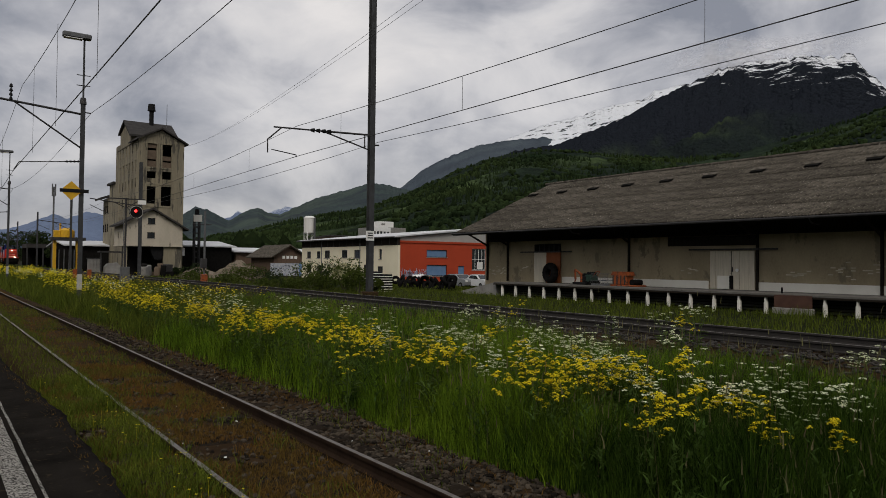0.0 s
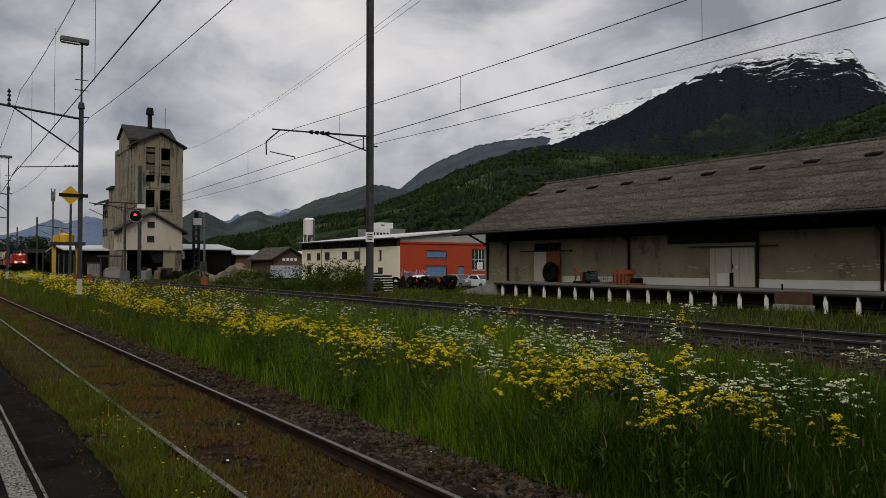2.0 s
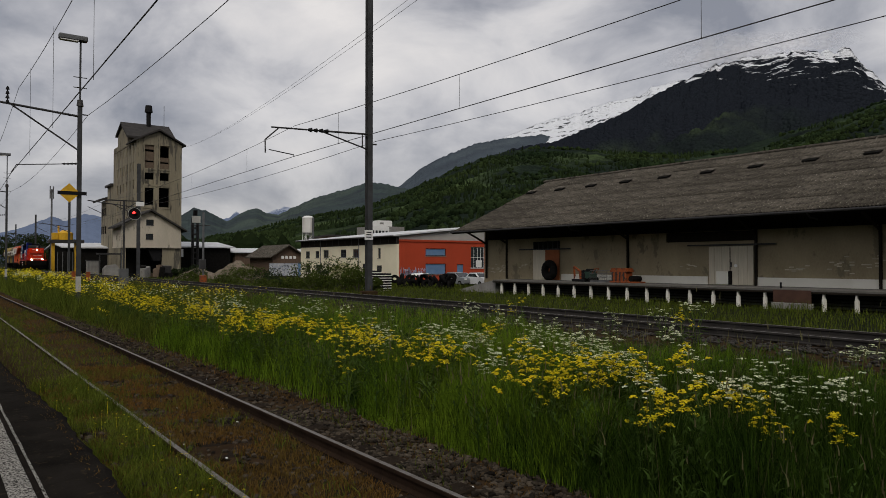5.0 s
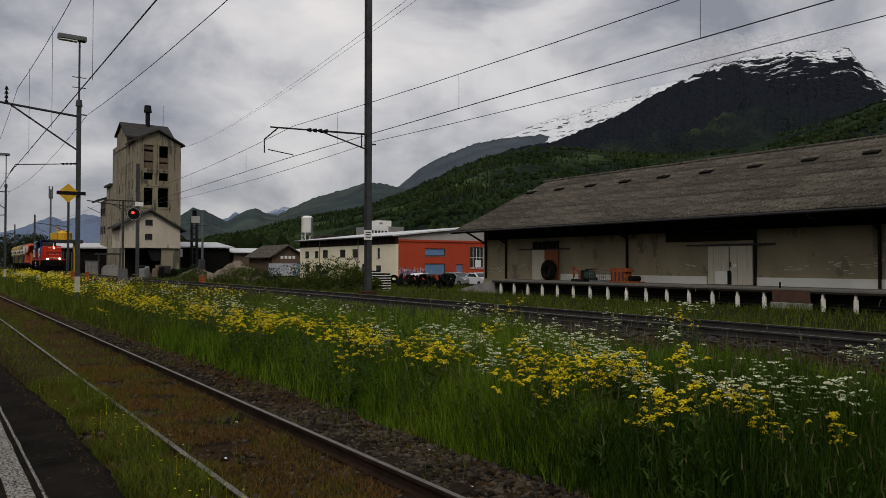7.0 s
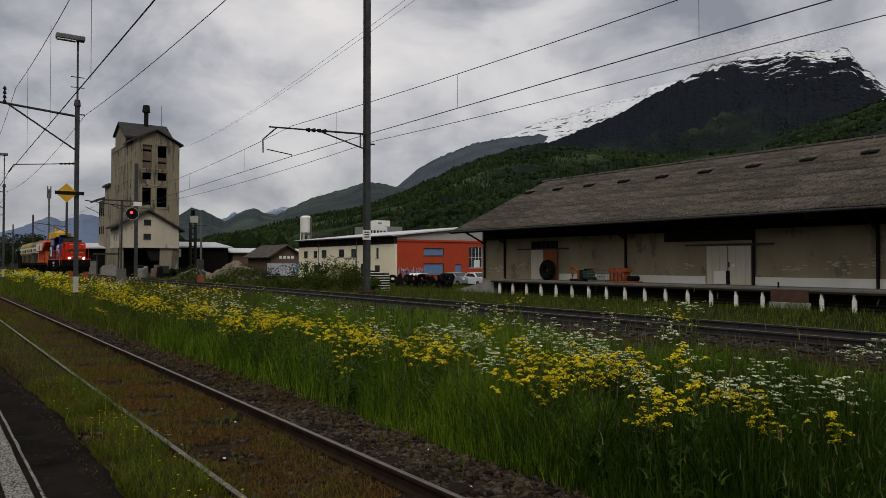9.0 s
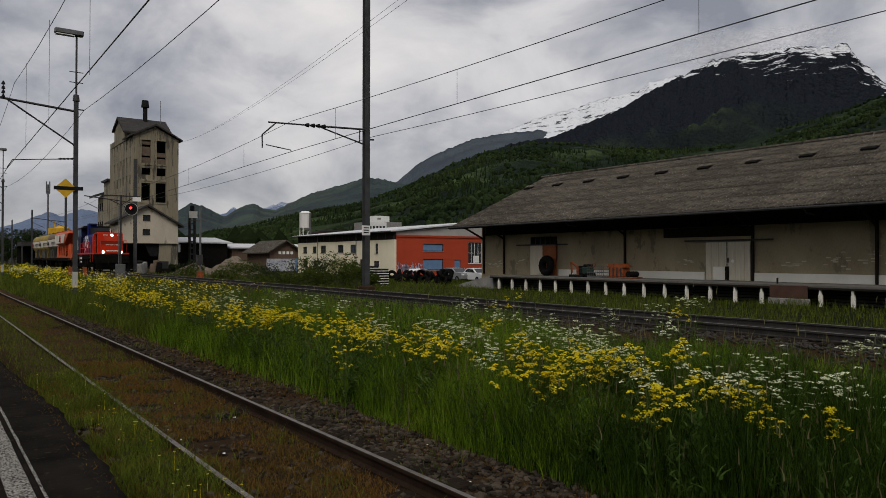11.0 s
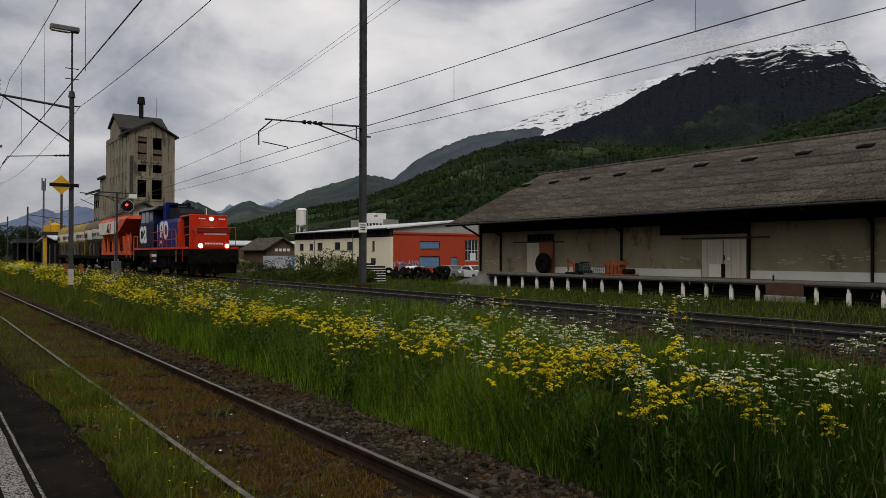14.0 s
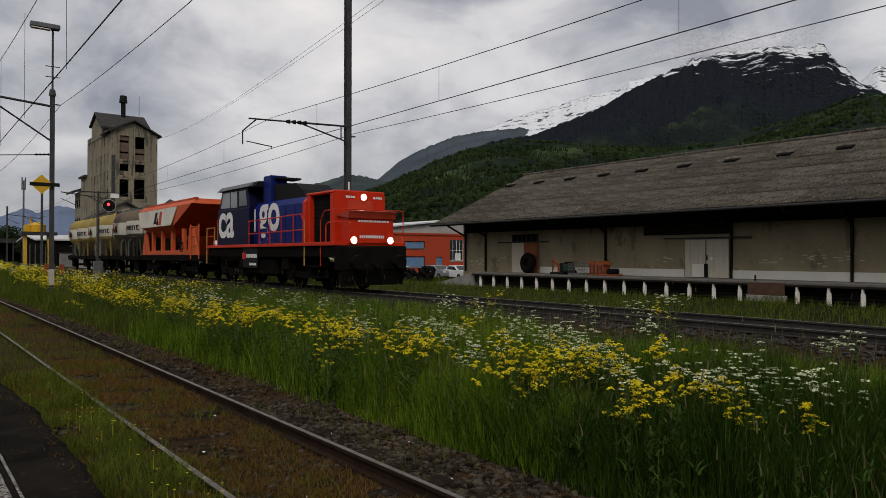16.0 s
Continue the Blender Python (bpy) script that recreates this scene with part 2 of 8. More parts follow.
# ---------- ground, platform, tracks ----------
NEAR_X, FAR_X, RAIL_Z = 2.86, 13.3, 0.735      # track centres and the far rail's height above the near one
PROFILE = [(-60, -0.4), (1.1, -0.4), (1.35, -0.07), (1.9, -0.06), (2.05, -0.05), (2.2, -0.10), (2.5, -0.14), (3.4, -0.15), (3.7, -0.16), (4.4, -0.2), (5.0, -0.16), (6.5, -0.05), (10.0, 0.05),
           (10.7, 0.15), (11.6, 0.55), (15.0, 0.55), (16.2, 0.3), (18.5, -0.2), (24, -0.42), (60, -0.45)]


def ground_z(x, y):
    n = noise.noise((x * 0.5, y * 0.5, 0)) * 0.04 + noise.noise((x * 2.1, y * 2.1, 3)) * 0.02
    return lerp(PROFILE, x) + (n if x > 1.3 and not 11.4 < x < 15.2 else n * 0.3)


def build_ground():
    xs = sorted({-4000.0, -1200.0, -300.0, -60.0, -10.0, 0.0} | {1.1 + 0.2 * i for i in range(100)} | {24, 30, 40, 60, 120, 300, 900, 2000, 4200.0})
    ys = [-4000.0, -900, -200, -60, -20] + [-8 + 0.5 * i for i in range(110)] + [50 + 4 * i for i in range(60)] + [320, 420, 600, 1000, 2000, 4200.0]
    bm = bmesh.new()
    grid = [[bm.verts.new((x, y, ground_z(x, y))) for x in xs] for y in ys]
    for j in range(len(ys) - 1):
        for i in range(len(xs) - 1):
            f = bm.faces.new((grid[j][i], grid[j][i + 1], grid[j + 1][i + 1], grid[j + 1][i]))
            cx = (xs[i] + xs[i + 1]) / 2
            f.material_index = 0 if (1.0 < cx < 4.9 or 10.6 < cx < 15.6) else 1
            f.smooth = True
    tagged(part("ground", bm, [M_earth, M_meadow_soil]), "earth and grassy ground of a rural rail yard", "ground", kind="structure")


EDGE = [(-30, 1.06), (8, 1.06), (12, 0.86), (20, 0.65), (60, 0.0), (160, -1.6)]       # the asphalt crumbles back under the weeds farther on


def build_platform():
    bm = bmesh.new()
    ys = [-30 + 3 * i for i in range(10)] + [0.15 * i for i in range(200)] + [30 + 1.5 * i for i in range(90)]
    prev = None
    for y in ys:
        e = lerp(EDGE, y) + noise.noise((0, y * 0.9, 5)) * 0.04 + noise.noise((0, y * 4.0, 8)) * 0.05
        row = [bm.verts.new(p) for p in ((-40, y, 0.47), (e - 0.05, y, 0.47), (e, y, 0.44), (e + 0.04, y, -0.4))]
        if prev:
            for i in range(3):
                bm.faces.new((prev[i], prev[i + 1], row[i + 1], row[i]))
        prev = row
    bmesh.ops.recalc_face_normals(bm, faces=bm.faces[:])
    tagged(part("platform", bm, M_asphalt), "dark worn asphalt station platform with ragged edge", "platform", kind="structure")
    for x0, x1 in ((0.4, 0.552), (0.594, 0.614)):
        bm = bmesh.new()
        prev = None
        for y in [-30, -10, 0] + [0.25 * i for i in range(1, 60)] + [20, 40, 160]:
            d = -0.012 * max(0, y - 5)
            row = [bm.verts.new((x, y, z)) for x, z in ((x0 + d, 0.4705), (x0 + d, 0.475), (x1 + d + 0.008 * noise.noise((0, y * 3, x0)), 0.475), (x1 + d, 0.4705))]
            if prev:
                for i in range(3):
                    bm.faces.new((prev[i], prev[i + 1], row[i + 1], row[i]))
            prev = row
        bmesh.ops.recalc_face_normals(bm, faces=bm.faces[:])
        tagged(part("platform_line", bm, M_line), "worn white painted safety line on asphalt platform", "marking", kind="structure")


RAIL = [(-0.07, -0.15), (0.07, -0.15), (0.07, -0.138), (0.012, -0.122), (0.012, -0.045), (0.036, -0.035), (0.036, -0.006), (0.028, 0),
        (-0.028, 0), (-0.036, -0.006), (-0.036, -0.035), (-0.012, -0.045), (-0.012, -0.122), (-0.07, -0.138)]


def build_track(name, cx, z, y0, y1, label, dy, n_sleep, sleep_y, sleep_z, side_m, turn=0.0):
    tr = tagged(empty(name, pose(cx + 6 * math.tan(radians(turn)), 0, z, 0, 0, turn)), label, "railway track", kind="structure")
    for sx in (-0.7525, 0.7525):
        bm = prismed([(sx + px, pz) for px, pz in RAIL], y0, y1)
        for f in bm.faces:
            if f.normal.z > 0.95 and f.calc_center_median().z > -0.003:
                f.material_index = 1
        part("rail", bm, [side_m, M_rail_top], tr)
    bm = boxed(-1.3, -0.13, -0.14, 1.3, 0.13, 0.0, bevel=0.015)
    first = part("sleeper", bm, M_sleeper, tr)
    rnd = random.Random(4)
    first.matrix_basis = pose(0, sleep_y, sleep_z)
    for i in range(1, n_sleep):
        shared("sleeper", first.data, tr, pose(rnd.uniform(-0.03, 0.03), sleep_y + i * dy, sleep_z + rnd.uniform(-0.012, 0.008), 0, 0, rnd.uniform(-1, 1)))
    return tr


build_ground()
build_platform()
build_track("near_track", NEAR_X + 0.065, 0, -30, 420, "rusty railway track overgrown with brown weeds", 0.62, 70, 0.5, -0.148, M_rail_side, 0.75)
build_track("far_track", FAR_X, RAIL_Z, -30, 420, "raised railway track on dark ballast", 0.62, 90, -4, -0.152, M_far_rail)
# ---------- mountains and distance ----------
def forest_mat(name, c1, c2, scale, haze, haze_amt, snow=None, most=0.07, lean=0.0, alp=None, streak=(0.6, 0.6, 1.9)):
    """Woods and pastures seen from afar; the blue-grey of the air between is painted into the base colour by the haze
    share.
    """
    m = bpy.data.materials.new(name)
    m.use_nodes = True
    nt = m.node_tree
    N, L = nt.nodes.new, nt.links.new
    b = nt.nodes["Principled BSDF"]
    b.inputs["Roughness"].default_value, b.inputs["Specular IOR Level"].default_value = 1.0, 0.0
    tc = N("ShaderNodeTexCoord")
    vo, no, nl = N("ShaderNodeTexVoronoi"), N("ShaderNodeTexNoise"), N("ShaderNodeTexNoise")
    vo.inputs["Scale"].default_value = scale
    no.inputs["Scale"].default_value, no.inputs["Detail"].default_value = scale * 0.12, 6
    nl.inputs["Scale"].default_value, nl.inputs["Detail"].default_value = scale * 0.03, 8
    for n in (vo, no, nl):
        L(tc.outputs["Object"], n.inputs["Vector"])
    mix, mix2 = N("ShaderNodeMix"), N("ShaderNodeMix")
    mix.data_type = mix2.data_type = "RGBA"
    mix.inputs[6].default_value, mix.inputs[7].default_value = (*c1, 1), (*c2, 1)
    r = N("ShaderNodeMapRange")
    r.inputs[1].default_value, r.inputs[2].default_value = 0.5, 0.66
    L(nl.outputs[0], r.inputs[0])
    L(r.outputs[0], mix.inputs[0])
    dark = N("ShaderNodeMix")
    dark.data_type, dark.blend_type = "RGBA", "MULTIPLY"
    dark.inputs[0].default_value = 0.75
    r2 = N("ShaderNodeMapRange")
    r2.inputs[1].default_value, r2.inputs[2].default_value, r2.inputs[3].default_value, r2.inputs[4].default_value = 0.32, 0.68, 0.3, 1.7
    L(no.outputs[0], r2.inputs[0])
    L(mix.outputs[2], dark.inputs[6])
    L(r2.outputs[0], dark.inputs[7])
    col = dark.outputs[2]
    if alp:
        # pastures and woods below give way to dark rock and pine above
        za, az, am = N("ShaderNodeSeparateXYZ"), N("ShaderNodeMapRange"), N("ShaderNodeMix")
        wob = N("ShaderNodeMath")
        wob.operation = "MULTIPLY_ADD"
        wob.inputs[1].default_value = -420.0
        L(tc.outputs["Object"], za.inputs[0])
        L(nl.outputs[0], wob.inputs[0])
        L(za.outputs["Z"], wob.inputs[2])
        az.inputs[1].default_value, az.inputs[2].default_value = alp[0], alp[1]
        L(wob.outputs[0], az.inputs[0])
        am.data_type = "RGBA"
        L(az.outputs[0], am.inputs[0])
        L(col, am.inputs[6])
        am.inputs[7].default_value = (*alp[2], 1)
        col = am.outputs[2]
    if snow:
        z0, z1 = snow
        sx, sr, sn, mp = N("ShaderNodeVectorMath"), N("ShaderNodeMapRange"), N("ShaderNodeTexNoise"), N("ShaderNodeMapping")
        sx.operation = "DOT_PRODUCT"
        sx.inputs[1].default_value = (0, -lean, 1)
        mp.inputs["Scale"].default_value = streak
        mp.inputs["Rotation"].default_value = (radians(10), radians(14), 0)
        sn.inputs["Scale"].default_value, sn.inputs["Detail"].default_value, sn.inputs["Roughness"].default_value = 0.019, 8, 0.68
        L(tc.outputs["Object"], mp.inputs["Vector"])
        L(mp.outputs[0], sn.inputs["Vector"])
        L(tc.outputs["Object"], sx.inputs[0])
        sr.inputs[1].default_value, sr.inputs[2].default_value, sr.inputs[3].default_value, sr.inputs[4].default_value = z0, z1, -0.3, most
        L(sx.outputs["Value"], sr.inputs[0])
        ad, st, ms = N("ShaderNodeMath"), N("ShaderNodeMapRange"), N("ShaderNodeMix")
        L(sn.outputs[0], ad.inputs[0])
        L(sr.outputs[0], ad.inputs[1])
        st.inputs[1].default_value, st.inputs[2].default_value = 0.52, 0.56
        L(ad.outputs[0], st.inputs[0])
        ms.data_type = "RGBA"
        L(st.outputs[0], ms.inputs[0])
        L(col, ms.inputs[6])
        ms.inputs[7].default_value = (0.8, 0.82, 0.85, 1)
        col = ms.outputs[2]
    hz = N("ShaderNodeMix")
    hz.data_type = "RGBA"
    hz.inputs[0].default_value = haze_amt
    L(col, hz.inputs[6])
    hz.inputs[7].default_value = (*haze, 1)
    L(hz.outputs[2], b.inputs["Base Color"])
    bp = N("ShaderNodeBump")
    bp.inputs["Strength"].default_value, bp.inputs["Distance"].default_value = 1.0, 9.0
    L(vo.outputs["Distance"], bp.inputs["Height"])
    bp.invert = True
    L(bp.outputs[0], b.inputs["Normal"])
    return m


def ridge(name, crest, r0, r1, material, label, rough=0.04, seed=0, steps=220, rows=40, curve=1.25, jag=0.0):
    """A mountainside: its crest as (bearing, height angle) in degrees, its foot at r0 and its crest at r1 metres."""
    bm = bmesh.new()
    a0, a1 = crest[0][0], crest[-1][0]
    grid = []
    for i in range(steps + 1):
        a = a0 + (a1 - a0) * i / steps
        el = lerp(crest, a)
        top = math.tan(radians(el)) * r1 + 2
        top *= 1 + jag * noise.fractal((a * 2.2, seed, 0), 1.0, 2.0, 5)
        col = []
        for j in range(rows + 6):
            u = j / rows
            r = r0 + (r1 - r0) * u
            x, y = r * math.sin(radians(a)), r * math.cos(radians(a))
            if u <= 1:
                z = top * u ** curve
                env = math.sin(math.pi * min(u, 1)) ** 0.7
                z += rough * top * env * noise.fractal((x / (r1 * 0.09), y / (r1 * 0.09), seed + 0.5), 1.0, 2.1, 6)
            else:
                z = top * (1 - (u - 1) * 4)
            col.append(bm.verts.new((x, y, z - (2 if j == 0 else 0))))
        grid.append(col)
    for i in range(steps):
        for j in range(rows + 5):
            f = bm.faces.new((grid[i][j], grid[i + 1][j], grid[i + 1][j + 1], grid[i][j + 1]))
            f.smooth = True
    bmesh.ops.recalc_face_normals(bm, faces=bm.faces[:])
    return tagged(part(name, bm, material), label, "mountain", kind="structure")


# blue-grey of the distant air, mixed into the slopes' own colours below
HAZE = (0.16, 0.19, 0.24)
# woods and snowfields carry only a small painted share of the haze
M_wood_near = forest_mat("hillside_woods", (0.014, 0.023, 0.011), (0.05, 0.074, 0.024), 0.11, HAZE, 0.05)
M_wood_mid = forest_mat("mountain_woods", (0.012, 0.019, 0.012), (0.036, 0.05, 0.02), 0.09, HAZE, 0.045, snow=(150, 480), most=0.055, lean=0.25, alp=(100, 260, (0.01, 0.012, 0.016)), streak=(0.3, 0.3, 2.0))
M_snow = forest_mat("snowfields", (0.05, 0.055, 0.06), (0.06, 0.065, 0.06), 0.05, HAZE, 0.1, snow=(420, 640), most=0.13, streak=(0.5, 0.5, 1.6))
# these farther ranges owe their paleness and blue to the painted haze
M_ridge_haze = forest_mat("hazy_ridge", (0.024, 0.033, 0.034), (0.036, 0.048, 0.042), 0.05, HAZE, 0.32)
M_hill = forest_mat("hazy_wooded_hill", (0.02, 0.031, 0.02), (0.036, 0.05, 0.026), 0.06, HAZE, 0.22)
M_far_haze = forest_mat("distant_mountains", (0.06, 0.075, 0.1), (0.08, 0.095, 0.12), 0.03, (0.17, 0.22, 0.33), 0.75, snow=(240, 330))
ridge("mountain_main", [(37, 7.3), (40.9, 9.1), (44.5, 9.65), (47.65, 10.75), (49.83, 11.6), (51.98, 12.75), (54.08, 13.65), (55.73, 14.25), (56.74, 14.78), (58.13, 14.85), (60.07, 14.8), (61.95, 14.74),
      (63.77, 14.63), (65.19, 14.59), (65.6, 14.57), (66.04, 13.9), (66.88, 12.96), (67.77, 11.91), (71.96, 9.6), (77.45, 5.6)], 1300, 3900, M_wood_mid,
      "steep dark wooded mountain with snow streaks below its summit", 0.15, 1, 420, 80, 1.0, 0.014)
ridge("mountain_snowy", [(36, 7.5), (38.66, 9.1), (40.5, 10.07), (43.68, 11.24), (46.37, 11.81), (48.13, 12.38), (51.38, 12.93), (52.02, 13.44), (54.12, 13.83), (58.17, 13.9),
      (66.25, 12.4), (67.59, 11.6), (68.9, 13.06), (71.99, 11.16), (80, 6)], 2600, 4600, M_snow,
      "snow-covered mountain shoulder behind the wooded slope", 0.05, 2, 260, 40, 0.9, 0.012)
ridge("mountain_ridge", [(28, 4.5), (29.96, 5.46), (32.01, 6.16), (33.61, 7.53), (35.22, 8.44), (38.21, 9.6), (40.5, 9.98), (43.67, 10.22), (47.69, 9.0)], 2200, 4200, M_ridge_haze,
      "mountain ridge with blue-green haze painted into its colour", 0.05, 3, 160, 30, 1.0, 0.012)
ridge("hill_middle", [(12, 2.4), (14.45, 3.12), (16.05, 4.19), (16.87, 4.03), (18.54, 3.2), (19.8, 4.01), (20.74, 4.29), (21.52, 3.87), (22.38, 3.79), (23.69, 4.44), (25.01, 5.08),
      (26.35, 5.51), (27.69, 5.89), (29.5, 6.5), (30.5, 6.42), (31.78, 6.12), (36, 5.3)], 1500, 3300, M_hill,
      "wooded rounded hills with grey haze in their colour", 0.06, 4, 240, 30, 0.8, 0.02)
HILL_CREST = [(15, 1.3), (17.71, 2.0), (20.24, 2.4), (22.82, 3.16), (25.46, 3.73), (29.05, 4.4), (31.78, 5.38), (34.07, 6.53), (37.29, 7.88), (38.62, 8.45), (40.9, 8.95), (43.18, 9.25), (46, 9.1), (50, 8.6),
      (54, 8.3), (58, 8.5), (61.9, 9.5), (63.73, 10.0), (65.49, 10.4), (67.76, 11.1), (72, 10.6), (77.46, 8), (90, 3)]


def HILL_Z(a, r):
    """Height of the near hillside at a bearing and distance."""
    u = min(max((r - 330) / 1370, 0), 1)
    top = math.tan(radians(lerp(HILL_CREST, a))) * 1700 + 2
    x, y = r * math.sin(radians(a)), r * math.cos(radians(a))
    return top * u ** 1.15 + 0.06 * top * math.sin(math.pi * u) ** 0.7 * noise.fractal((x / 153, y / 153, 5.5), 1.0, 2.1, 6)


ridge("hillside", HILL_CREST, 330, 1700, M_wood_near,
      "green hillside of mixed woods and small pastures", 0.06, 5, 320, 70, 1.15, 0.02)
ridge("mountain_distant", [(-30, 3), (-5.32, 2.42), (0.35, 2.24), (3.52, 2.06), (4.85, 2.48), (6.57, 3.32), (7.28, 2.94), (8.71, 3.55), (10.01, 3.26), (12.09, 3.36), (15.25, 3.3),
      (18.54, 3.37), (19.17, 4.0), (19.59, 3.7), (20.66, 3.54), (21.52, 3.91), (22.82, 4.42), (24.57, 4.18), (27, 3.5)], 2500, 4750, M_far_haze,
      "distant mountains painted haze blue, with patches of snow", 0.06, 6, 300, 24, 0.9, 0.03)


def build_blocking_hill():
    """An unseen wooded slope behind the platform, added to close the valley and block low skylight."""
    pts = [(90 + 10 * i, 3 + 11 * math.sin(math.pi * i / 24) ** 0.6 + 1.2 * math.sin(i * 1.3)) for i in range(25)]
    ridge("light_block_hill", pts, 900, 2500, M_wood_near, "unseen wooded mountainside behind the viewer, blocking low skylight", 0.05, 9, 160, 12, 1.0)


build_blocking_hill()

def build_cloud(a, el, r, w, h, seed, most, label):
    """A thin bank of cloud, far off, torn by noise and fading out at its rim."""
    m = bpy.data.materials.new("cloud_vapour")
    m.use_nodes = True
    nt = m.node_tree
    nt.nodes.clear()
    N, L = nt.nodes.new, nt.links.new
    out, mx, add = N("ShaderNodeOutputMaterial"), N("ShaderNodeMixShader"), N("ShaderNodeMixShader")
    tr, df, tl = N("ShaderNodeBsdfTransparent"), N("ShaderNodeBsdfDiffuse"), N("ShaderNodeBsdfTranslucent")
    df.inputs[0].default_value = tl.inputs[0].default_value = (0.9, 0.9, 0.92, 1)
    tc, no, ln, rm, ml = N("ShaderNodeTexCoord"), N("ShaderNodeTexNoise"), N("ShaderNodeVectorMath"), N("ShaderNodeMapRange"), N("ShaderNodeMath")
    mp, sm = N("ShaderNodeMapping"), N("ShaderNodeMapRange")
    mp.inputs["Scale"].default_value, mp.inputs["Location"].default_value = (w / h * 0.6, 1, 1), (seed, 0, seed * 2)
    no.inputs["Scale"].default_value, no.inputs["Detail"].default_value = 1.6, 7
    L(tc.outputs["Object"], mp.inputs[0])
    L(mp.outputs[0], no.inputs["Vector"])
    ln.operation = "LENGTH"
    L(tc.outputs["Object"], ln.inputs[0])
    rm.inputs[1].default_value, rm.inputs[2].default_value, rm.inputs[3].default_value, rm.inputs[4].default_value = 0.15, 0.96, 1.0, 0.0
    L(ln.outputs["Value"], rm.inputs[0])
    sm.inputs[1].default_value, sm.inputs[2].default_value, sm.inputs[4].default_value = 0.3, 0.62, most
    L(no.outputs[0], sm.inputs[0])
    ml.operation = "MULTIPLY"
    L(rm.outputs[0], ml.inputs[0])
    L(sm.outputs[0], ml.inputs[1])
    L(df.outputs[0], add.inputs[1])
    L(tl.outputs[0], add.inputs[2])
    L(ml.outputs[0], mx.inputs[0])
    L(tr.outputs[0], mx.inputs[1])
    L(add.outputs[0], mx.inputs[2])
    L(mx.outputs[0], out.inputs["Surface"])
    bm = bmesh.new()
    ring = [bm.verts.new((math.cos(i * math.pi / 16), 0.15 * math.cos(i * math.pi / 8), math.sin(i * math.pi / 16))) for i in range(32)]
    mid = bm.verts.new((0, 0, 0))
    for i in range(32):
        bm.faces.new((mid, ring[i], ring[(i + 1) % 32]))
    ob = tagged(part("cloud", bm, m), label, "cloud", kind="structure")
    ob.matrix_basis = Matrix.LocRotScale((r * math.sin(radians(a)), r * math.cos(radians(a)), 2 + r * math.tan(radians(el))), Euler((0, 0, -radians(a))), (w, 40, h))
    ob.visible_shadow = False


build_cloud(57.6, 15.5, 3500, 340, 105, 1.3, 1.0, "grey cloud clinging to the mountain summit")
build_cloud(62.0, 15.6, 3480, 300, 70, 4.1, 0.85, "thin cloud drifting over the summit ridge")

# ---------- buildings ----------
def wall_cells(bm, w, h, t, holes, m=None, x0=0.0, z0=0.0, mi=0):
    """An upright wall from (x0, z0), w long and h high, its face at local y = 0 and t thick, with real openings."""
    xs = sorted({x0, x0 + w} | {v for q in holes for v in (q[0], q[2])})
    zs = sorted({z0, z0 + h} | {v for q in holes for v in (q[1], q[3])})
    nx, nz = len(xs) - 1, len(zs) - 1
    m = m or Matrix()
    full = [[not any(q[0] <= (xs[i] + xs[i + 1]) / 2 <= q[2] and q[1] <= (zs[j] + zs[j + 1]) / 2 <= q[3] for q in holes) for j in range(nz)] for i in range(nx)]
    made = {}

    def at(i, j, back):
        if (i, j, back) not in made:
            made[i, j, back] = bm.verts.new(m @ Vector((xs[i], t if back else 0, zs[j])))
        return made[i, j, back]

    def solid(i, j):
        return 0 <= i < nx and 0 <= j < nz and full[i][j]
    fs = []
    for i in range(nx):
        for j in range(nz):
            if not full[i][j]:
                continue
            c = ((i, j), (i + 1, j), (i + 1, j + 1), (i, j + 1))
            fs.append(bm.faces.new([at(*p, 0) for p in c]))
            fs.append(bm.faces.new([at(*p, 1) for p in c[::-1]]))
            for k, (di, dj) in enumerate(((0, -1), (1, 0), (0, 1), (-1, 0))):
                if not solid(i + di, j + dj):
                    p, q = c[k], c[(k + 1) % 4]
                    fs.append(bm.faces.new((at(*q, 0), at(*p, 0), at(*p, 1), at(*q, 1))))
    bmesh.ops.recalc_face_normals(bm, faces=fs)
    for f in fs:
        f.material_index = mi
    return bm


def window(parent, m, x0, z0, x1, z1, depth=0.12, frame_mat=None, pane_mat=None, bars=1, cross=1, sill=True, name="window"):
    """A window in an opening of a wall whose face is local y = 0 of the pose m."""
    w, h, fw = x1 - x0, z1 - z0, 0.07
    bm = bmesh.new()
    for q in ((x0, z0, x0 + fw, z1), (x1 - fw, z0, x1, z1), (x0 + fw, z0, x1 - fw, z0 + fw), (x0 + fw, z1 - fw, x1 - fw, z1)):
        box(bm, q[0], depth - 0.03, q[1], q[2], depth + 0.05, q[3])
    for i in range(bars):
        c = x0 + w * (i + 1) / (bars + 1)
        box(bm, c - 0.025, depth - 0.02, z0 + fw, c + 0.025, depth + 0.04, z1 - fw)
    for i in range(cross - 1):
        c = z0 + h * (i + 1) / cross
        box(bm, x0 + fw, depth - 0.016, c - 0.02, x1 - fw, depth + 0.036, c + 0.02)
    win = part(name, bm, frame_mat or M_timber, parent)
    win.matrix_basis = m
    pane = part("pane", boxed(x0 + fw - 0.01, depth + 0.01, z0 + fw - 0.01, x1 - fw + 0.01, depth + 0.03, z1 - fw + 0.01), pane_mat or M_glass, win)
    if sill:
        part("sill", boxed(x0 - 0.08, -0.07, z0 - 0.08, x1 + 0.08, depth, z0 - 0.005), M_concrete, win)
    return win


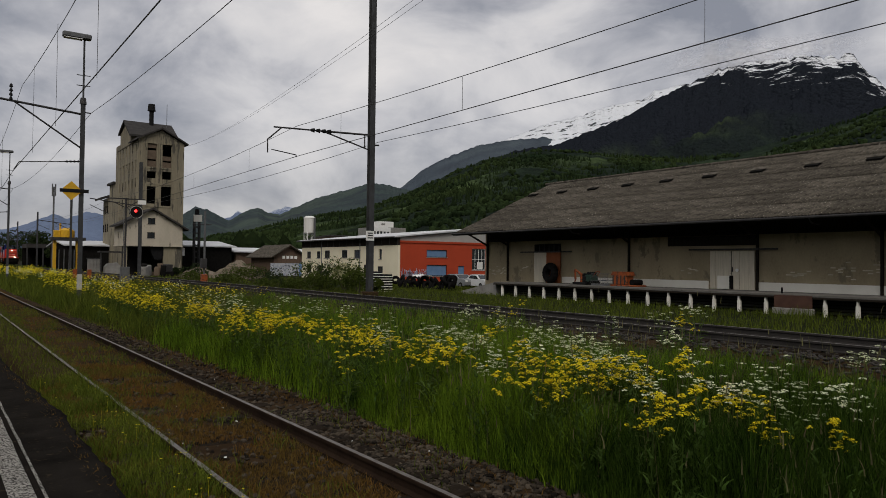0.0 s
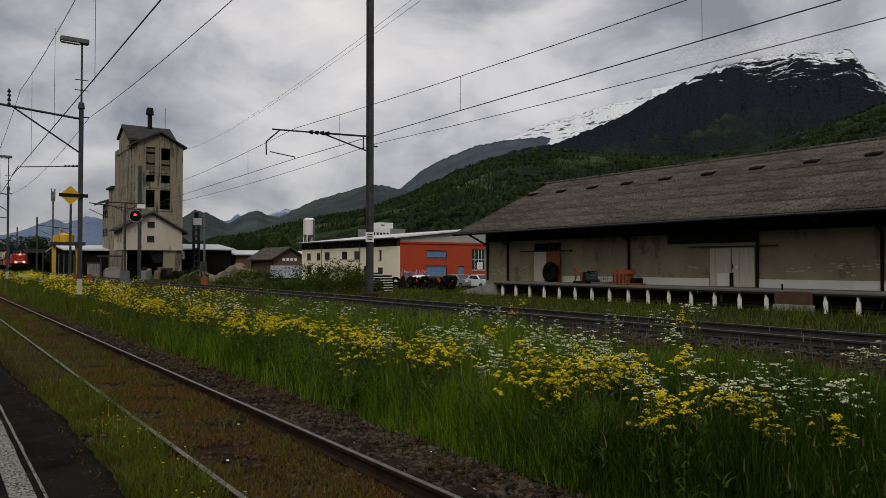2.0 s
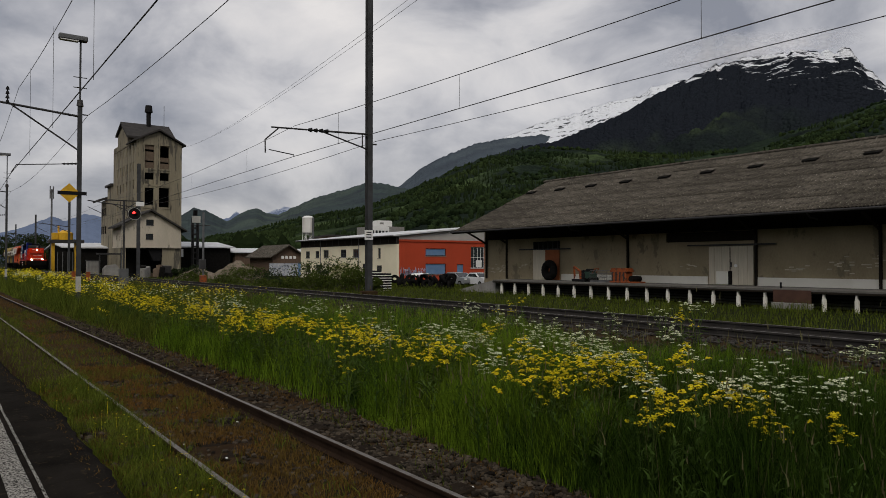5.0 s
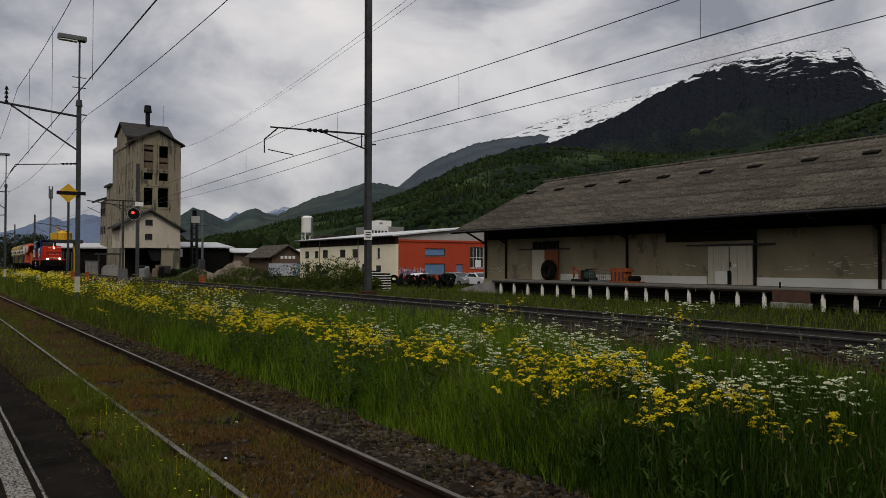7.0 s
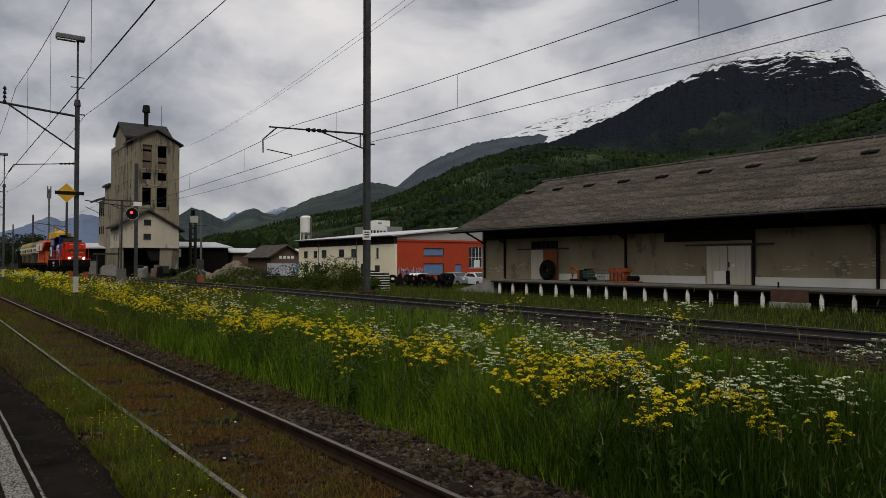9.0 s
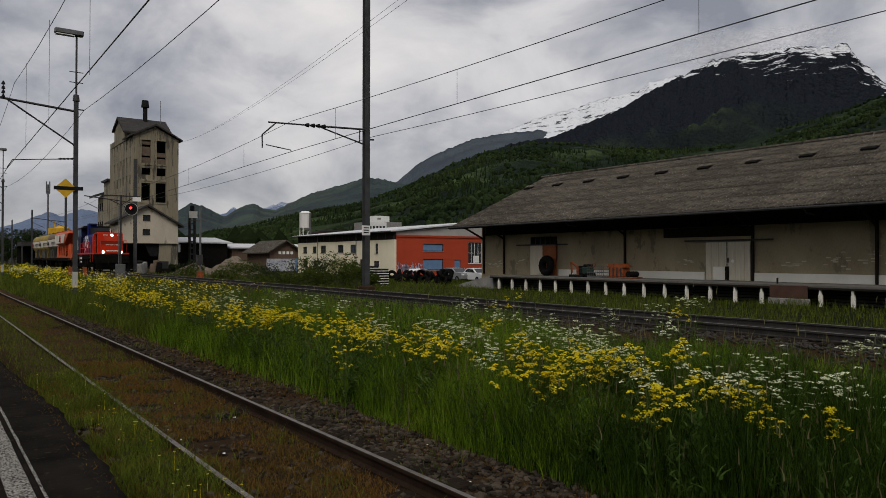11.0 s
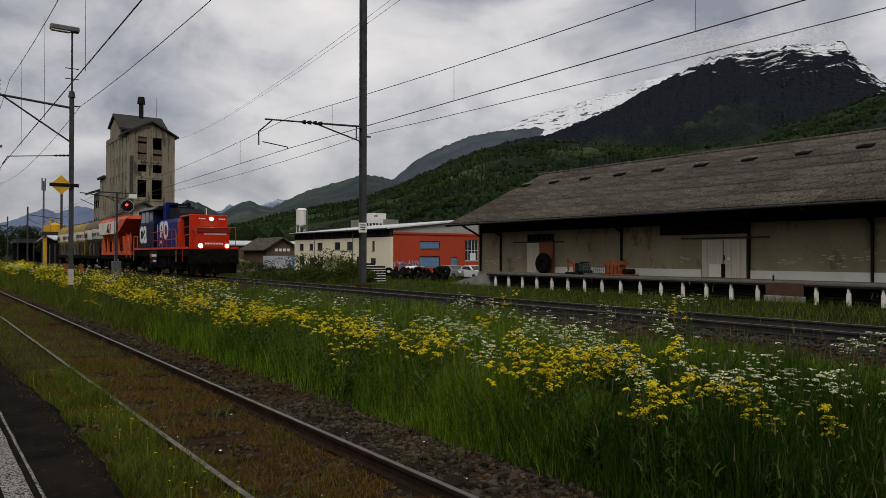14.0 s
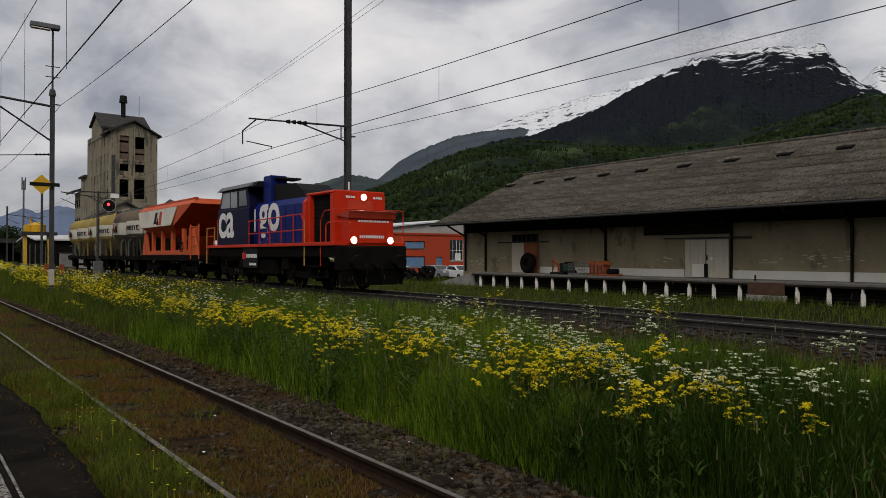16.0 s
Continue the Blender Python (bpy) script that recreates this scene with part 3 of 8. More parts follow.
FACE_W = pose(0, 0, 0, 0, 0, -90)       # a wall that faces the tracks: local x runs towards the viewer


# -- goods shed with its loading platform --
def build_warehouse():
    th = tagged(empty("goods_shed", pose(39.2, 48.6, 0)), "long old goods shed, stained plaster walls, grey corrugated roof", "warehouse")
    inv = Matrix.Translation((-39.2, -48.6, 0))
    Y0, Y1 = -12.0, 48.6

    def W(name, bm, m, label="", parent=th):
        bmesh.ops.transform(bm, matrix=inv, verts=bm.verts[:])
        return part(name, bm, m, parent, label)
    for nm, q in (("wall", (39.2, Y0, -0.4, 39.6, Y1, 5.6)), ("wall", (55.2, Y0, -0.4, 55.6, Y1, 5.6))):
        W(nm, boxed(*q), M_plaster)
    for y in (Y1 - 0.4, Y0):
        W("gable_wall", prismed([(39.6, -0.4), (55.2, -0.4), (55.2, 5.6), (47.4, 9.3), (39.6, 5.6)], y, y + 0.4), M_plaster)
    # dark boards at the head of the wall, behind the brackets, added for eave shade
    for i in range(76):
        y = Y0 + 0.8 * i
        if y + 0.79 < 48.0:
            W("board", boxed(39.13 + 0.012 * (i % 2), y, 4.08, 39.195, y + 0.79, 5.55), M_timber, "dark upright board standing for eave shade" if i == 0 else "")
    W("shade_board_rail", boxed(39.02, Y0, 3.98, 39.195, 48.0, 4.1, bevel=0.01), M_timber, "dark rail below the added eave-shade boards")
    # plinth in stretches between the doors
    for a, b in ((Y0, 23.05), (26.35, 39.1), (42.4, 48.0)):
        if b > 47:
            continue
        W("plinth", boxed(39.14, a, 0.67, 39.22, b, 1.16), M_plinth, "pale painted plinth band")
    # roof slabs, soffit, ridge
    run, rise = 47.4 - 36.2, 9.74 - 4.72
    ang = math.atan2(rise, run)
    L = math.hypot(run, rise)
    W("soffit", prismed([(36.3, 4.62), (47.4, 9.62), (58.5, 4.62), (58.5, 4.5), (47.4, 9.5), (36.3, 4.5)], Y0 - 0.9, Y1 + 0.9), M_timber, "dark boarded underside of the roof")
    W("fascia", boxed(36.24, Y0 - 0.9, 4.56, 36.29, Y1 + 0.95, 4.74), M_timber)
    W("gutter", tubed((36.16, Y0 - 0.9, 4.64), (36.16, Y1 + 0.9, 4.64), 0.07), M_dark_steel)
    # corrugated sheets, six courses
    courses, seg = 6, 3.1
    cl = L / courses
    bm = bmesh.new()
    n = 70
    rows = []
    for i in range(n + 1):
        yy = seg * i / n
        zz = 0.036 * math.sin(2 * math.pi * yy / 0.177)
        rows.append([bm.verts.new((0, yy, zz + 0.03)), bm.verts.new((cl + 0.12, yy, zz)), bm.verts.new((0, yy, zz + 0.02))])
    for a, b in zip(rows, rows[1:]):
        bm.faces.new((a[0], a[1], b[1], b[0])).smooth = True
        bm.faces.new((a[0], b[0], b[2], a[2]))
    bmesh.ops.recalc_face_normals(bm, faces=bm.faces[:])
    first = part("roof_sheet", bm, M_corr, th)
    rnd = random.Random(8)
    slope = Matrix.Translation((36.2 - 39.2, 0, 4.72)) @ Matrix.Rotation(-ang, 4, "Y")
    k = 0
    for c in range(courses):
        for j in range(20):
            y = Y0 - 1.0 + j * seg - 48.6
            m = slope @ Matrix.Translation((c * cl, y, rnd.uniform(0, 0.022))) @ Matrix.Rotation(radians(rnd.uniform(-0.25, 0.25)), 4, "X")
            if k == 0:
                first.matrix_basis = m
            else:
                shared("roof_sheet", first.data, th, m)
            k += 1
    W("roof_back", prismed([(47.4, 9.78), (58.7, 4.7), (58.7, 4.62), (47.4, 9.68)], Y0 - 1, Y1 + 1), M_corr)
    W("ridge_cap", tubed((47.4, Y0 - 1, 9.8), (47.4, Y1 + 1, 9.8), 0.13), M_corr)
    # roof lights near the ridge
    for i in range(12):
        bm = boxed(-0.26, -0.44, -0.02, 0.26, 0.44, 0.12, bevel=0.02)
        ob = part("roof_light", bm, M_void, th, "small dark roof hatch")
        ob.matrix_basis = slope @ Matrix.Translation((L * 0.726, 48.05 - 3.65 * i - 48.6, 0.06))
        part("lid", boxed(0.02, -0.52, 0.12, 0.5, 0.52, 0.16), M_corr, ob)
    # posts, brackets and pipes along the front
    for y in (48.2, 45.5, 32.6, 23.1, 16.35, 9.0, 2.0):
        W("post", boxed(39.03, y - 0.065, 0.66, 39.19, y + 0.065, 5.2, bevel=0.015), M_timber)
        bm = bmesh.new()
        tube(bm, (39.05, y, 3.7), (36.7, y, 4.75), 0.09, n=4)
        box(bm, 36.5, y - 0.08, 4.72, 39.2, y + 0.08, 4.9)
        W("bracket", bm, M_timber)
    for y in (48.5 - 1.6 * i for i in range(38)):
        bm = boxed(36.3, y - 0.05, -0.06, 39.3, y + 0.05, 0.06)
        bmesh.ops.transform(bm, matrix=Matrix.Translation((36.3, 0, 4.56)) @ Matrix.Rotation(-ang, 4, "Y") @ Matrix.Translation((-36.3, 0, 0)), verts=bm.verts[:])
        W("rafter", bm, M_timber)
    for y in (35.5, 18.6):
        bm = tubed((36.2, y, 4.6), (36.5, y, 4.35), 0.04)
        tube(bm, (36.5, y, 4.35), (37.3, y, 4.3), 0.04)
        W("downpipe", bm, M_dark_steel)
    # sliding doors
    d = W("door", boxed(39.06, 23.25, 0.68, 39.14, 26.2, 3.02, bevel=0.01), M_door, "pale weathered double sliding door")
    for y in (24.72, 24.76):
        W("seam", boxed(39.05, y - 0.012, 0.7, 39.056, y + 0.012, 3.0), M_timber, parent=d)
    for y in (23.6, 24.2, 25.3, 25.8):
        W("board_joint", boxed(39.05, y - 0.006, 0.7, 39.055, y + 0.006, 3.0), M_plaster, parent=d)
    W("latch", boxed(39.0, 24.62, 1.75, 39.05, 24.7, 2.05), M_dark_steel, parent=d)
    W("disc", tubed((39.0, 24.35, 1.85), (39.05, 24.35, 1.85), 0.1, n=12), M_white, parent=d)
    W("hatch", boxed(39.0, 24.85, 0.7, 39.05, 25.66, 1.5, bevel=0.01), M_plinth, "pale small hatch", parent=d)
    W("hatch_opening", boxed(39.0, 24.6, 0.7, 39.045, 24.84, 1.52), M_void, parent=d)
    W("door", boxed(39.06, 40.8, 0.64, 39.14, 42.2, 3.03, bevel=0.01), M_door, "pale weathered sliding door leaf")
    W("door", boxed(39.05, 39.25, 0.64, 39.13, 40.78, 3.03, bevel=0.01), M_rust_door, "rust-orange sliding door leaf")
    W("transom", boxed(39.12, 39.3, 3.1, 39.19, 42.2, 3.7), M_void, "dark transom lights")
    W("transom", boxed(39.14, 23.2, 3.35, 39.19, 29.4, 3.95), M_timber, "dark timber panel over the door")
    for i in range(6):
        W("glazing_bar", boxed(39.09, 39.4 + i * 0.55, 3.12, 39.12, 39.45 + i * 0.55, 3.68), M_dark_steel)
    for a, b, z in ((38.0, 43.8, 3.08), (21.8, 27.7, 3.11)):
        W("door_rail", boxed(39.0, a, z - 0.05, 39.05, b, z + 0.05), M_dark_steel, "sliding door rail")
    # exposed bricks where plaster has fallen
    bm = boxed(-0.004, -0.125, -0.03, 0.012, 0.125, 0.03)
    brick = None
    for cy, cz, cnt in ((20.9, 1.7, 9), (18.3, 1.9, 11), (16.8, 2.0, 10), (27.9, 1.7, 6), (43.4, 1.9, 5), (46.3, 1.5, 13), (47.6, 1.4, 9)):
        for i in range(cnt):
            r = round(rnd.gauss(0, 0.2) / 0.075)
            y, z = cy + rnd.gauss(0, 0.35) // 0.26 * 0.26 + (0.13 if r % 2 else 0), cz + r * 0.075
            m = pose(39.19 - 39.2, y - 48.6, z)
            if brick is None:
                brick = part("brick", bm, mat("bare_brick", (0.5, 0.45, 0.35), (0.42, 0.37, 0.28), 3, 0.95, island=0.2), th, "bare pale brick in the plaster")
                brick.matrix_basis = m
            else:
                shared("brick", brick.data, th, m)
    # loading platform
    pf = tagged(empty("loading_platform", pose(36, 48, 0)), "concrete loading platform on short pale posts", "loading dock")
    inv2 = Matrix.Translation((-36, -48, 0))

    def Q(name, bm, m, label=""):
        bmesh.ops.transform(bm, matrix=inv2, verts=bm.verts[:])
        return part(name, bm, m, pf, label)
    Q("deck", boxed(36.0, Y0, 0.54, 39.2, 43.6, 0.665, bevel=0.015), mat("old_deck_concrete", (0.16, 0.15, 0.135), (0.1, 0.095, 0.085), 1.5, 0.92, bump=0.5, spot=(0.06, 0.055, 0.05), spot_scale=2.2))
    Q("edge_beam", boxed(35.97, Y0, 0.44, 36.1, 43.6, 0.535, bevel=0.01), M_timber)
    Q("ramp", prismed([(43.6, 0.665), (48.6, -0.3), (48.6, -0.45), (43.6, -0.45)], 36.3, 39.2, axis="x"), M_concrete)
    Q("back_wall", boxed(37.4, Y0, -0.5, 37.6, 43.6, 0.54), M_timber, "dark slatted wall under the deck")
    for i in range(5):
        Q("slat", boxed(37.36, Y0, -0.35 + i * 0.17, 37.4, 43.6, -0.24 + i * 0.17), M_dark_steel)
    y, i = 42.6, 0
    while y > -4:
        if not 18.3 < y < 20.3:
            bm = boxed(36.02, y - 0.09, -0.5, 36.2, y + 0.09, 0.2, bevel=0.02)
            box(bm, 36.03, y - 0.05, 0.19, 36.17, y + 0.05, 0.46)
            Q("post", bm, M_plinth)
        y -= 1.555
    Q("panel", boxed(35.95, 18.3, -0.05, 36.0, 20.3, 0.6), mat("brown_sheet", (0.06, 0.028, 0.02), (0.09, 0.045, 0.03), 2, 0.8), "rusty brown steel panel")
    Q("panel_foot", boxed(35.93, 18.2, -0.4, 36.05, 20.4, -0.06, bevel=0.03), M_concrete)
    Q("bollard", tubed((36.5, 20.17, 0.66), (36.5, 20.17, 0.98), 0.05), M_black)


def torus(bm, R, r, m, n=28, k=10, flat=1.0, lug=0.0):
    rings = []
    for i in range(n):
        a = 2 * math.pi * i / n
        ring = []
        for j in range(k):
            b = 2 * math.pi * j / k
            rr = R + r * math.cos(b) + (lug if (i % 2 and math.cos(b) > 0.3) else 0)
            ring.append(bm.verts.new(m @ Vector((rr * math.cos(a), rr * math.sin(a), r * flat * math.sin(b)))))
        rings.append(ring)
    for i in range(n):
        for j in range(k):
            f = bm.faces.new((rings[i][j], rings[(i + 1) % n][j], rings[(i + 1) % n][(j + 1) % k], rings[i][(j + 1) % k]))
            f.smooth = not lug
    return bm


def rail_bar(pts, r=0.025):
    bm = bmesh.new()
    for a, b in zip(pts, pts[1:]):
        tube(bm, a, b, r, n=6)
    return bm


def build_dock_goods():
    t = tagged(empty("tractor_tyre", pose(38.55, 39.8, 1.435, 4, 92, 0)), "huge black tractor tyre leaning on the shed wall", "tyre")
    part("tread", torus(bmesh.new(), 0.52, 0.26, Matrix(), 36, 12, 1.1, 0.035), M_rubber, t)
    part("inner_bead", torus(bmesh.new(), 0.36, 0.05, Matrix.Translation((0, 0, -0.2)), 28, 8), M_rubber, t)
    z = 0.667
    # small orange crane attachment
    c = tagged(empty("loader_crane", pose(37.6, 35.7, z)), "small red folded loader crane standing on the dock", "machine")
    part("base", boxed(-0.35, -0.7, 0, 0.35, 0.5, 0.18, bevel=0.03), M_black, c)
    bm = tubed((0, -0.15, 0.15), (0, -0.1, 0.75), 0.14)
    part("column", bm, M_orange, c)
    bm = tubed((0, -0.1, 0.7), (0, 0.55, 1.05), 0.09, n=6)
    tube(bm, (0, 0.55, 1.05), (0, 0.5, 0.35), 0.08, n=6)
    part("arm", bm, M_orange, c)
    bm = tubed((0.1, -0.2, 0.35), (0.1, 0.4, 0.85), 0.035)
    part("cylinder", bm, M_steel, c)
    part("tank", boxed(-0.3, -0.75, 0.18, 0.3, -0.4, 0.62, bevel=0.04), M_black, c)
    part("seat", boxed(-0.2, -0.55, 0.62, 0.2, -0.3, 0.82, bevel=0.04), M_black, c)
    part("hook", tubed((0, 0.5, 0.35), (0, 0.62, 0.08), 0.06, 0.02), M_orange, c)
    k = tagged(empty("generator", pose(37.7, 34.75, z)), "dark green generator with wheels on the dock", "machine")
    part("body", boxed(-0.35, -0.32, 0.22, 0.35, 0.32, 0.72, bevel=0.05), mat("dark_green_paint", (0.02, 0.05, 0.035), None, 3, 0.5), k)
    part("hood", boxed(-0.3, -0.25, 0.72, 0.3, 0.2, 0.92, bevel=0.05), M_black, k)
    for sy in (-0.25, 0.25):
        part("wheel", tubed((-0.42, sy, 0.16), (0.42, sy, 0.16), 0.16, n=14), M_rubber, k)
    part("handle", rail_bar([(-0.2, -0.3, 0.6), (-0.2, -0.6, 0.95), (0.2, -0.6, 0.95), (0.2, -0.3, 0.6)]), M_orange, k)
    # wire cage pallet
    g = tagged(empty("mesh_crate", pose(37.7, 33.6, z)), "grey wire mesh crate on the dock", "crate")
    for sx in (-0.5, 0.5):
        for i in range(9):
            part("upright", tubed((sx, -0.75 + i * 0.1875, 0.1), (sx, -0.75 + i * 0.1875, 0.8), 0.014, n=4), M_steel, g)
        for zz in (0.12, 0.35, 0.58, 0.8):
            part("wire", tubed((sx, -0.75, zz), (sx, 0.75, zz), 0.016, n=4), M_steel, g)
    part("skid", boxed(-0.5, -0.75, 0, 0.5, 0.75, 0.1), M_steel, g)
    # orange implement
    e = tagged(empty("orange_implement", pose(37.7, 31.7, z)), "rusty orange implement on a low pallet", "machine")
    part("pallet", boxed(-0.5, -1.35, 0, 0.5, 0.9, 0.1, bevel=0.02), M_orange, e)
    part("body", boxed(-0.38, -0.4, 0.1, 0.38, 0.85, 0.75, bevel=0.05), M_orange, e)
    part("hopper", prismed([(-0.5, 0.72), (0.95, 0.72), (0.8, 0.98), (-0.35, 0.98)], -0.4, 0.4, axis="x"), M_orange, e)
    for i in range(4):
        part("rib", boxed(-0.42, -0.3 + i * 0.33, 0.12, -0.38, -0.22 + i * 0.33, 0.72), M_dark_steel, e)
    part("wheel", tubed((-0.45, -0.9, 0.28), (0.45, -0.9, 0.28), 0.2, n=14), M_rubber, e)


# -- cream and red works hall --
def build_red_hall():
    th = tagged(empty("works_hall", pose(47.5, 76.65, -0.35)), "works hall, cream plaster flank and red end, pale sheet roof", "industrial building")
    H = 4.75
    m = Matrix.Translation((0, 29.3, 0)) @ FACE_W

    def lx(y):
        return 105.95 - y
    wins = [(lx(104.1), 3.1, lx(102.6), 4.15), (lx(100.6), 3.1, lx(99.2), 4.15), (lx(97.8), 3.1, lx(96.0), 4.25), (lx(92.2), 3.15, lx(90.4), 4.25), (lx(88.4), 3.1, lx(86.6), 4.25),
            (lx(81.4), 2.95, lx(80.7), 4.3), (lx(81.8), 1.25, lx(80.4), 2.0), (lx(104.0), 0.9, lx(102.4), 2.0), (lx(100.4), 0.9, lx(98.9), 2.0), (lx(85.6), 0.05, lx(84.6), 2.2)]
    bm = wall_cells(bmesh.new(), 29.3, H, 0.35, wins, m)
    part("flank_wall", bm, M_cream, th)
    for i, q in enumerate(wins):
        window(th, m, *q, frame_mat=M_dark_steel if i < 9 else M_timber, bars=1, cross=2)
    part("band", boxed(-0.02, 0, H, 0.33, 29.3, H + 0.95), M_timber, th, "dark band of strip windows under the eave")
    for i in range(15):
        part("mullion", boxed(-0.04, i * 2.0, H + 0.05, -0.02, i * 2.0 + 0.08, H + 0.9), M_dark_steel, th)
    red = [(4.43, 3.28, 7.72, 4.25), (4.43, 0.8, 7.72, 2.25), (9.6, 0.3, 10.65, 2.15), (11.95, 1.6, 14.35, 4.55)]
    me = Matrix()
    bm = wall_cells(bmesh.new(), 23.6, H + 0.35, 0.35, red, me, x0=0.35)
    part("end_wall", bm, M_red, th, "red painted end wall")
    window(th, me, *red[0], frame_mat=M_black, pane_mat=M_blue, bars=0, sill=True, name="blue_shutter")
    window(th, me, *red[1], frame_mat=M_black, pane_mat=M_blue, bars=0, sill=True, name="blue_shutter")
    window(th, me, *red[2], frame_mat=M_blue, pane_mat=M_blue, bars=0, sill=False, name="blue_door")
    window(th, me, *red[3], frame_mat=M_white, bars=3, cross=2)
    part("lower_light", boxed(12.9, 0.1, 1.75, 13.9, 0.12, 2.7), M_white, th)
    part("red_cornice", boxed(0.3, -0.12, H + 0.35, 24, 0.3, H + 0.6), M_red, th)
    part("gable", prismed([(0.35, H + 0.62), (24, H + 0.62), (24, H + 1.7), (15, H + 2.6), (0.35, H + 0.98)], 0.06, 0.3, axis="y"), mat("grey_sheet_cladding", (0.4, 0.385, 0.36), (0.32, 0.31, 0.29), 0.8, 0.7, bump=0.15), th, "grey sheet-clad gable")
    part("roof", prismed([(-0.7, H + 0.98), (15, H + 2.65), (30, H + 0.98), (30, H + 1.14), (15, H + 2.82), (-0.7, H + 1.14)], -0.35, 29.9), M_sheet_white, th, "pale sheet metal roof")
    part("gutter", tubed((-0.7, -0.3, H + 1.0), (-0.7, 29.9, H + 1.0), 0.09), M_dark_steel, th)
    for y in (22.0, 9.9):
        part("downpipe", tubed((-0.06, y, 0), (-0.06, y, H + 0.95), 0.06), M_steel, th)
    part("far_wall", boxed(0.35, 28.95, 0, 24, 29.3, H + 1.2), M_cream, th)
    part("rear_wall", boxed(23.65, 0.36, 0, 24, 28.9, H + 0.9), M_cream, th)
    # painted scrawl low on the red wall: plain strokes
    rnd = random.Random(3)
    bm = bmesh.new()
    for i in range(46):
        x = 0.5 + i * 0.085
        box(bm, x, -0.012, 0.3 + rnd.uniform(0, 0.5), x + rnd.uniform(0.05, 0.16), -0.004, 1.0 + rnd.uniform(0, 0.85),
            m=Matrix.Translation((x, 0, 0.9)) @ Matrix.Rotation(rnd.uniform(-0.8, 0.8), 4, "Y") @ Matrix.Translation((-x, 0, -0.9)))
    part("graffiti", bm, mat("spray_paint", (0.62, 0.6, 0.7), (0.2, 0.2, 0.34), 3, 0.7, bump=0, island=0.5), th, "pale lilac and blue sprayed scrawl")
    s = tagged(empty("white_silo", pose(60, 130.4, 5.0)), "white upright silo on legs beside the hall", "silo")
    part("tank", tubed((0, 0, 3.0), (0, 0, 6.0), 1.15, n=24), mat("rust_streaked_white", (0.8, 0.79, 0.76), (0.66, 0.64, 0.6), 1, 0.6, bump=0.1, spot=(0.34, 0.2, 0.11), spot_at=0.64, spot_scale=1.2, stretch=(1, 1, 0.25)), s)
    part("dome", tubed((0, 0, 6.0), (0, 0, 6.35), 1.15, 0.7, n=24), M_white, s)
    part("rim", torus(bmesh.new(), 1.16, 0.05, Matrix.Translation((0, 0, 5.9)), 28, 6), M_white, s)
    part("cone", tubed((0, 0, 2.5), (0, 0, 3.0), 0.5, 1.12, n=24), M_white, s)
    for a in range(4):
        b, c = math.pi / 4 + a * math.pi / 2, math.pi / 4 + (a + 1) * math.pi / 2
        part("brace", tubed((1.1 * math.cos(b), 1.1 * math.sin(b), 0.4), (1.1 * math.cos(c), 1.1 * math.sin(c), 2.9), 0.05), M_white, s)
    for i in range(4):
        a = math.pi / 4 + i * math.pi / 2
        part("leg", tubed((1.15 * math.cos(a), 1.15 * math.sin(a), -5.4), (1.1 * math.cos(a), 1.1 * math.sin(a), 3.1), 0.1), M_white, s)
    part("ladder", boxed(0.3, -1.3, 0, 0.7, -1.22, 6), M_steel, s)


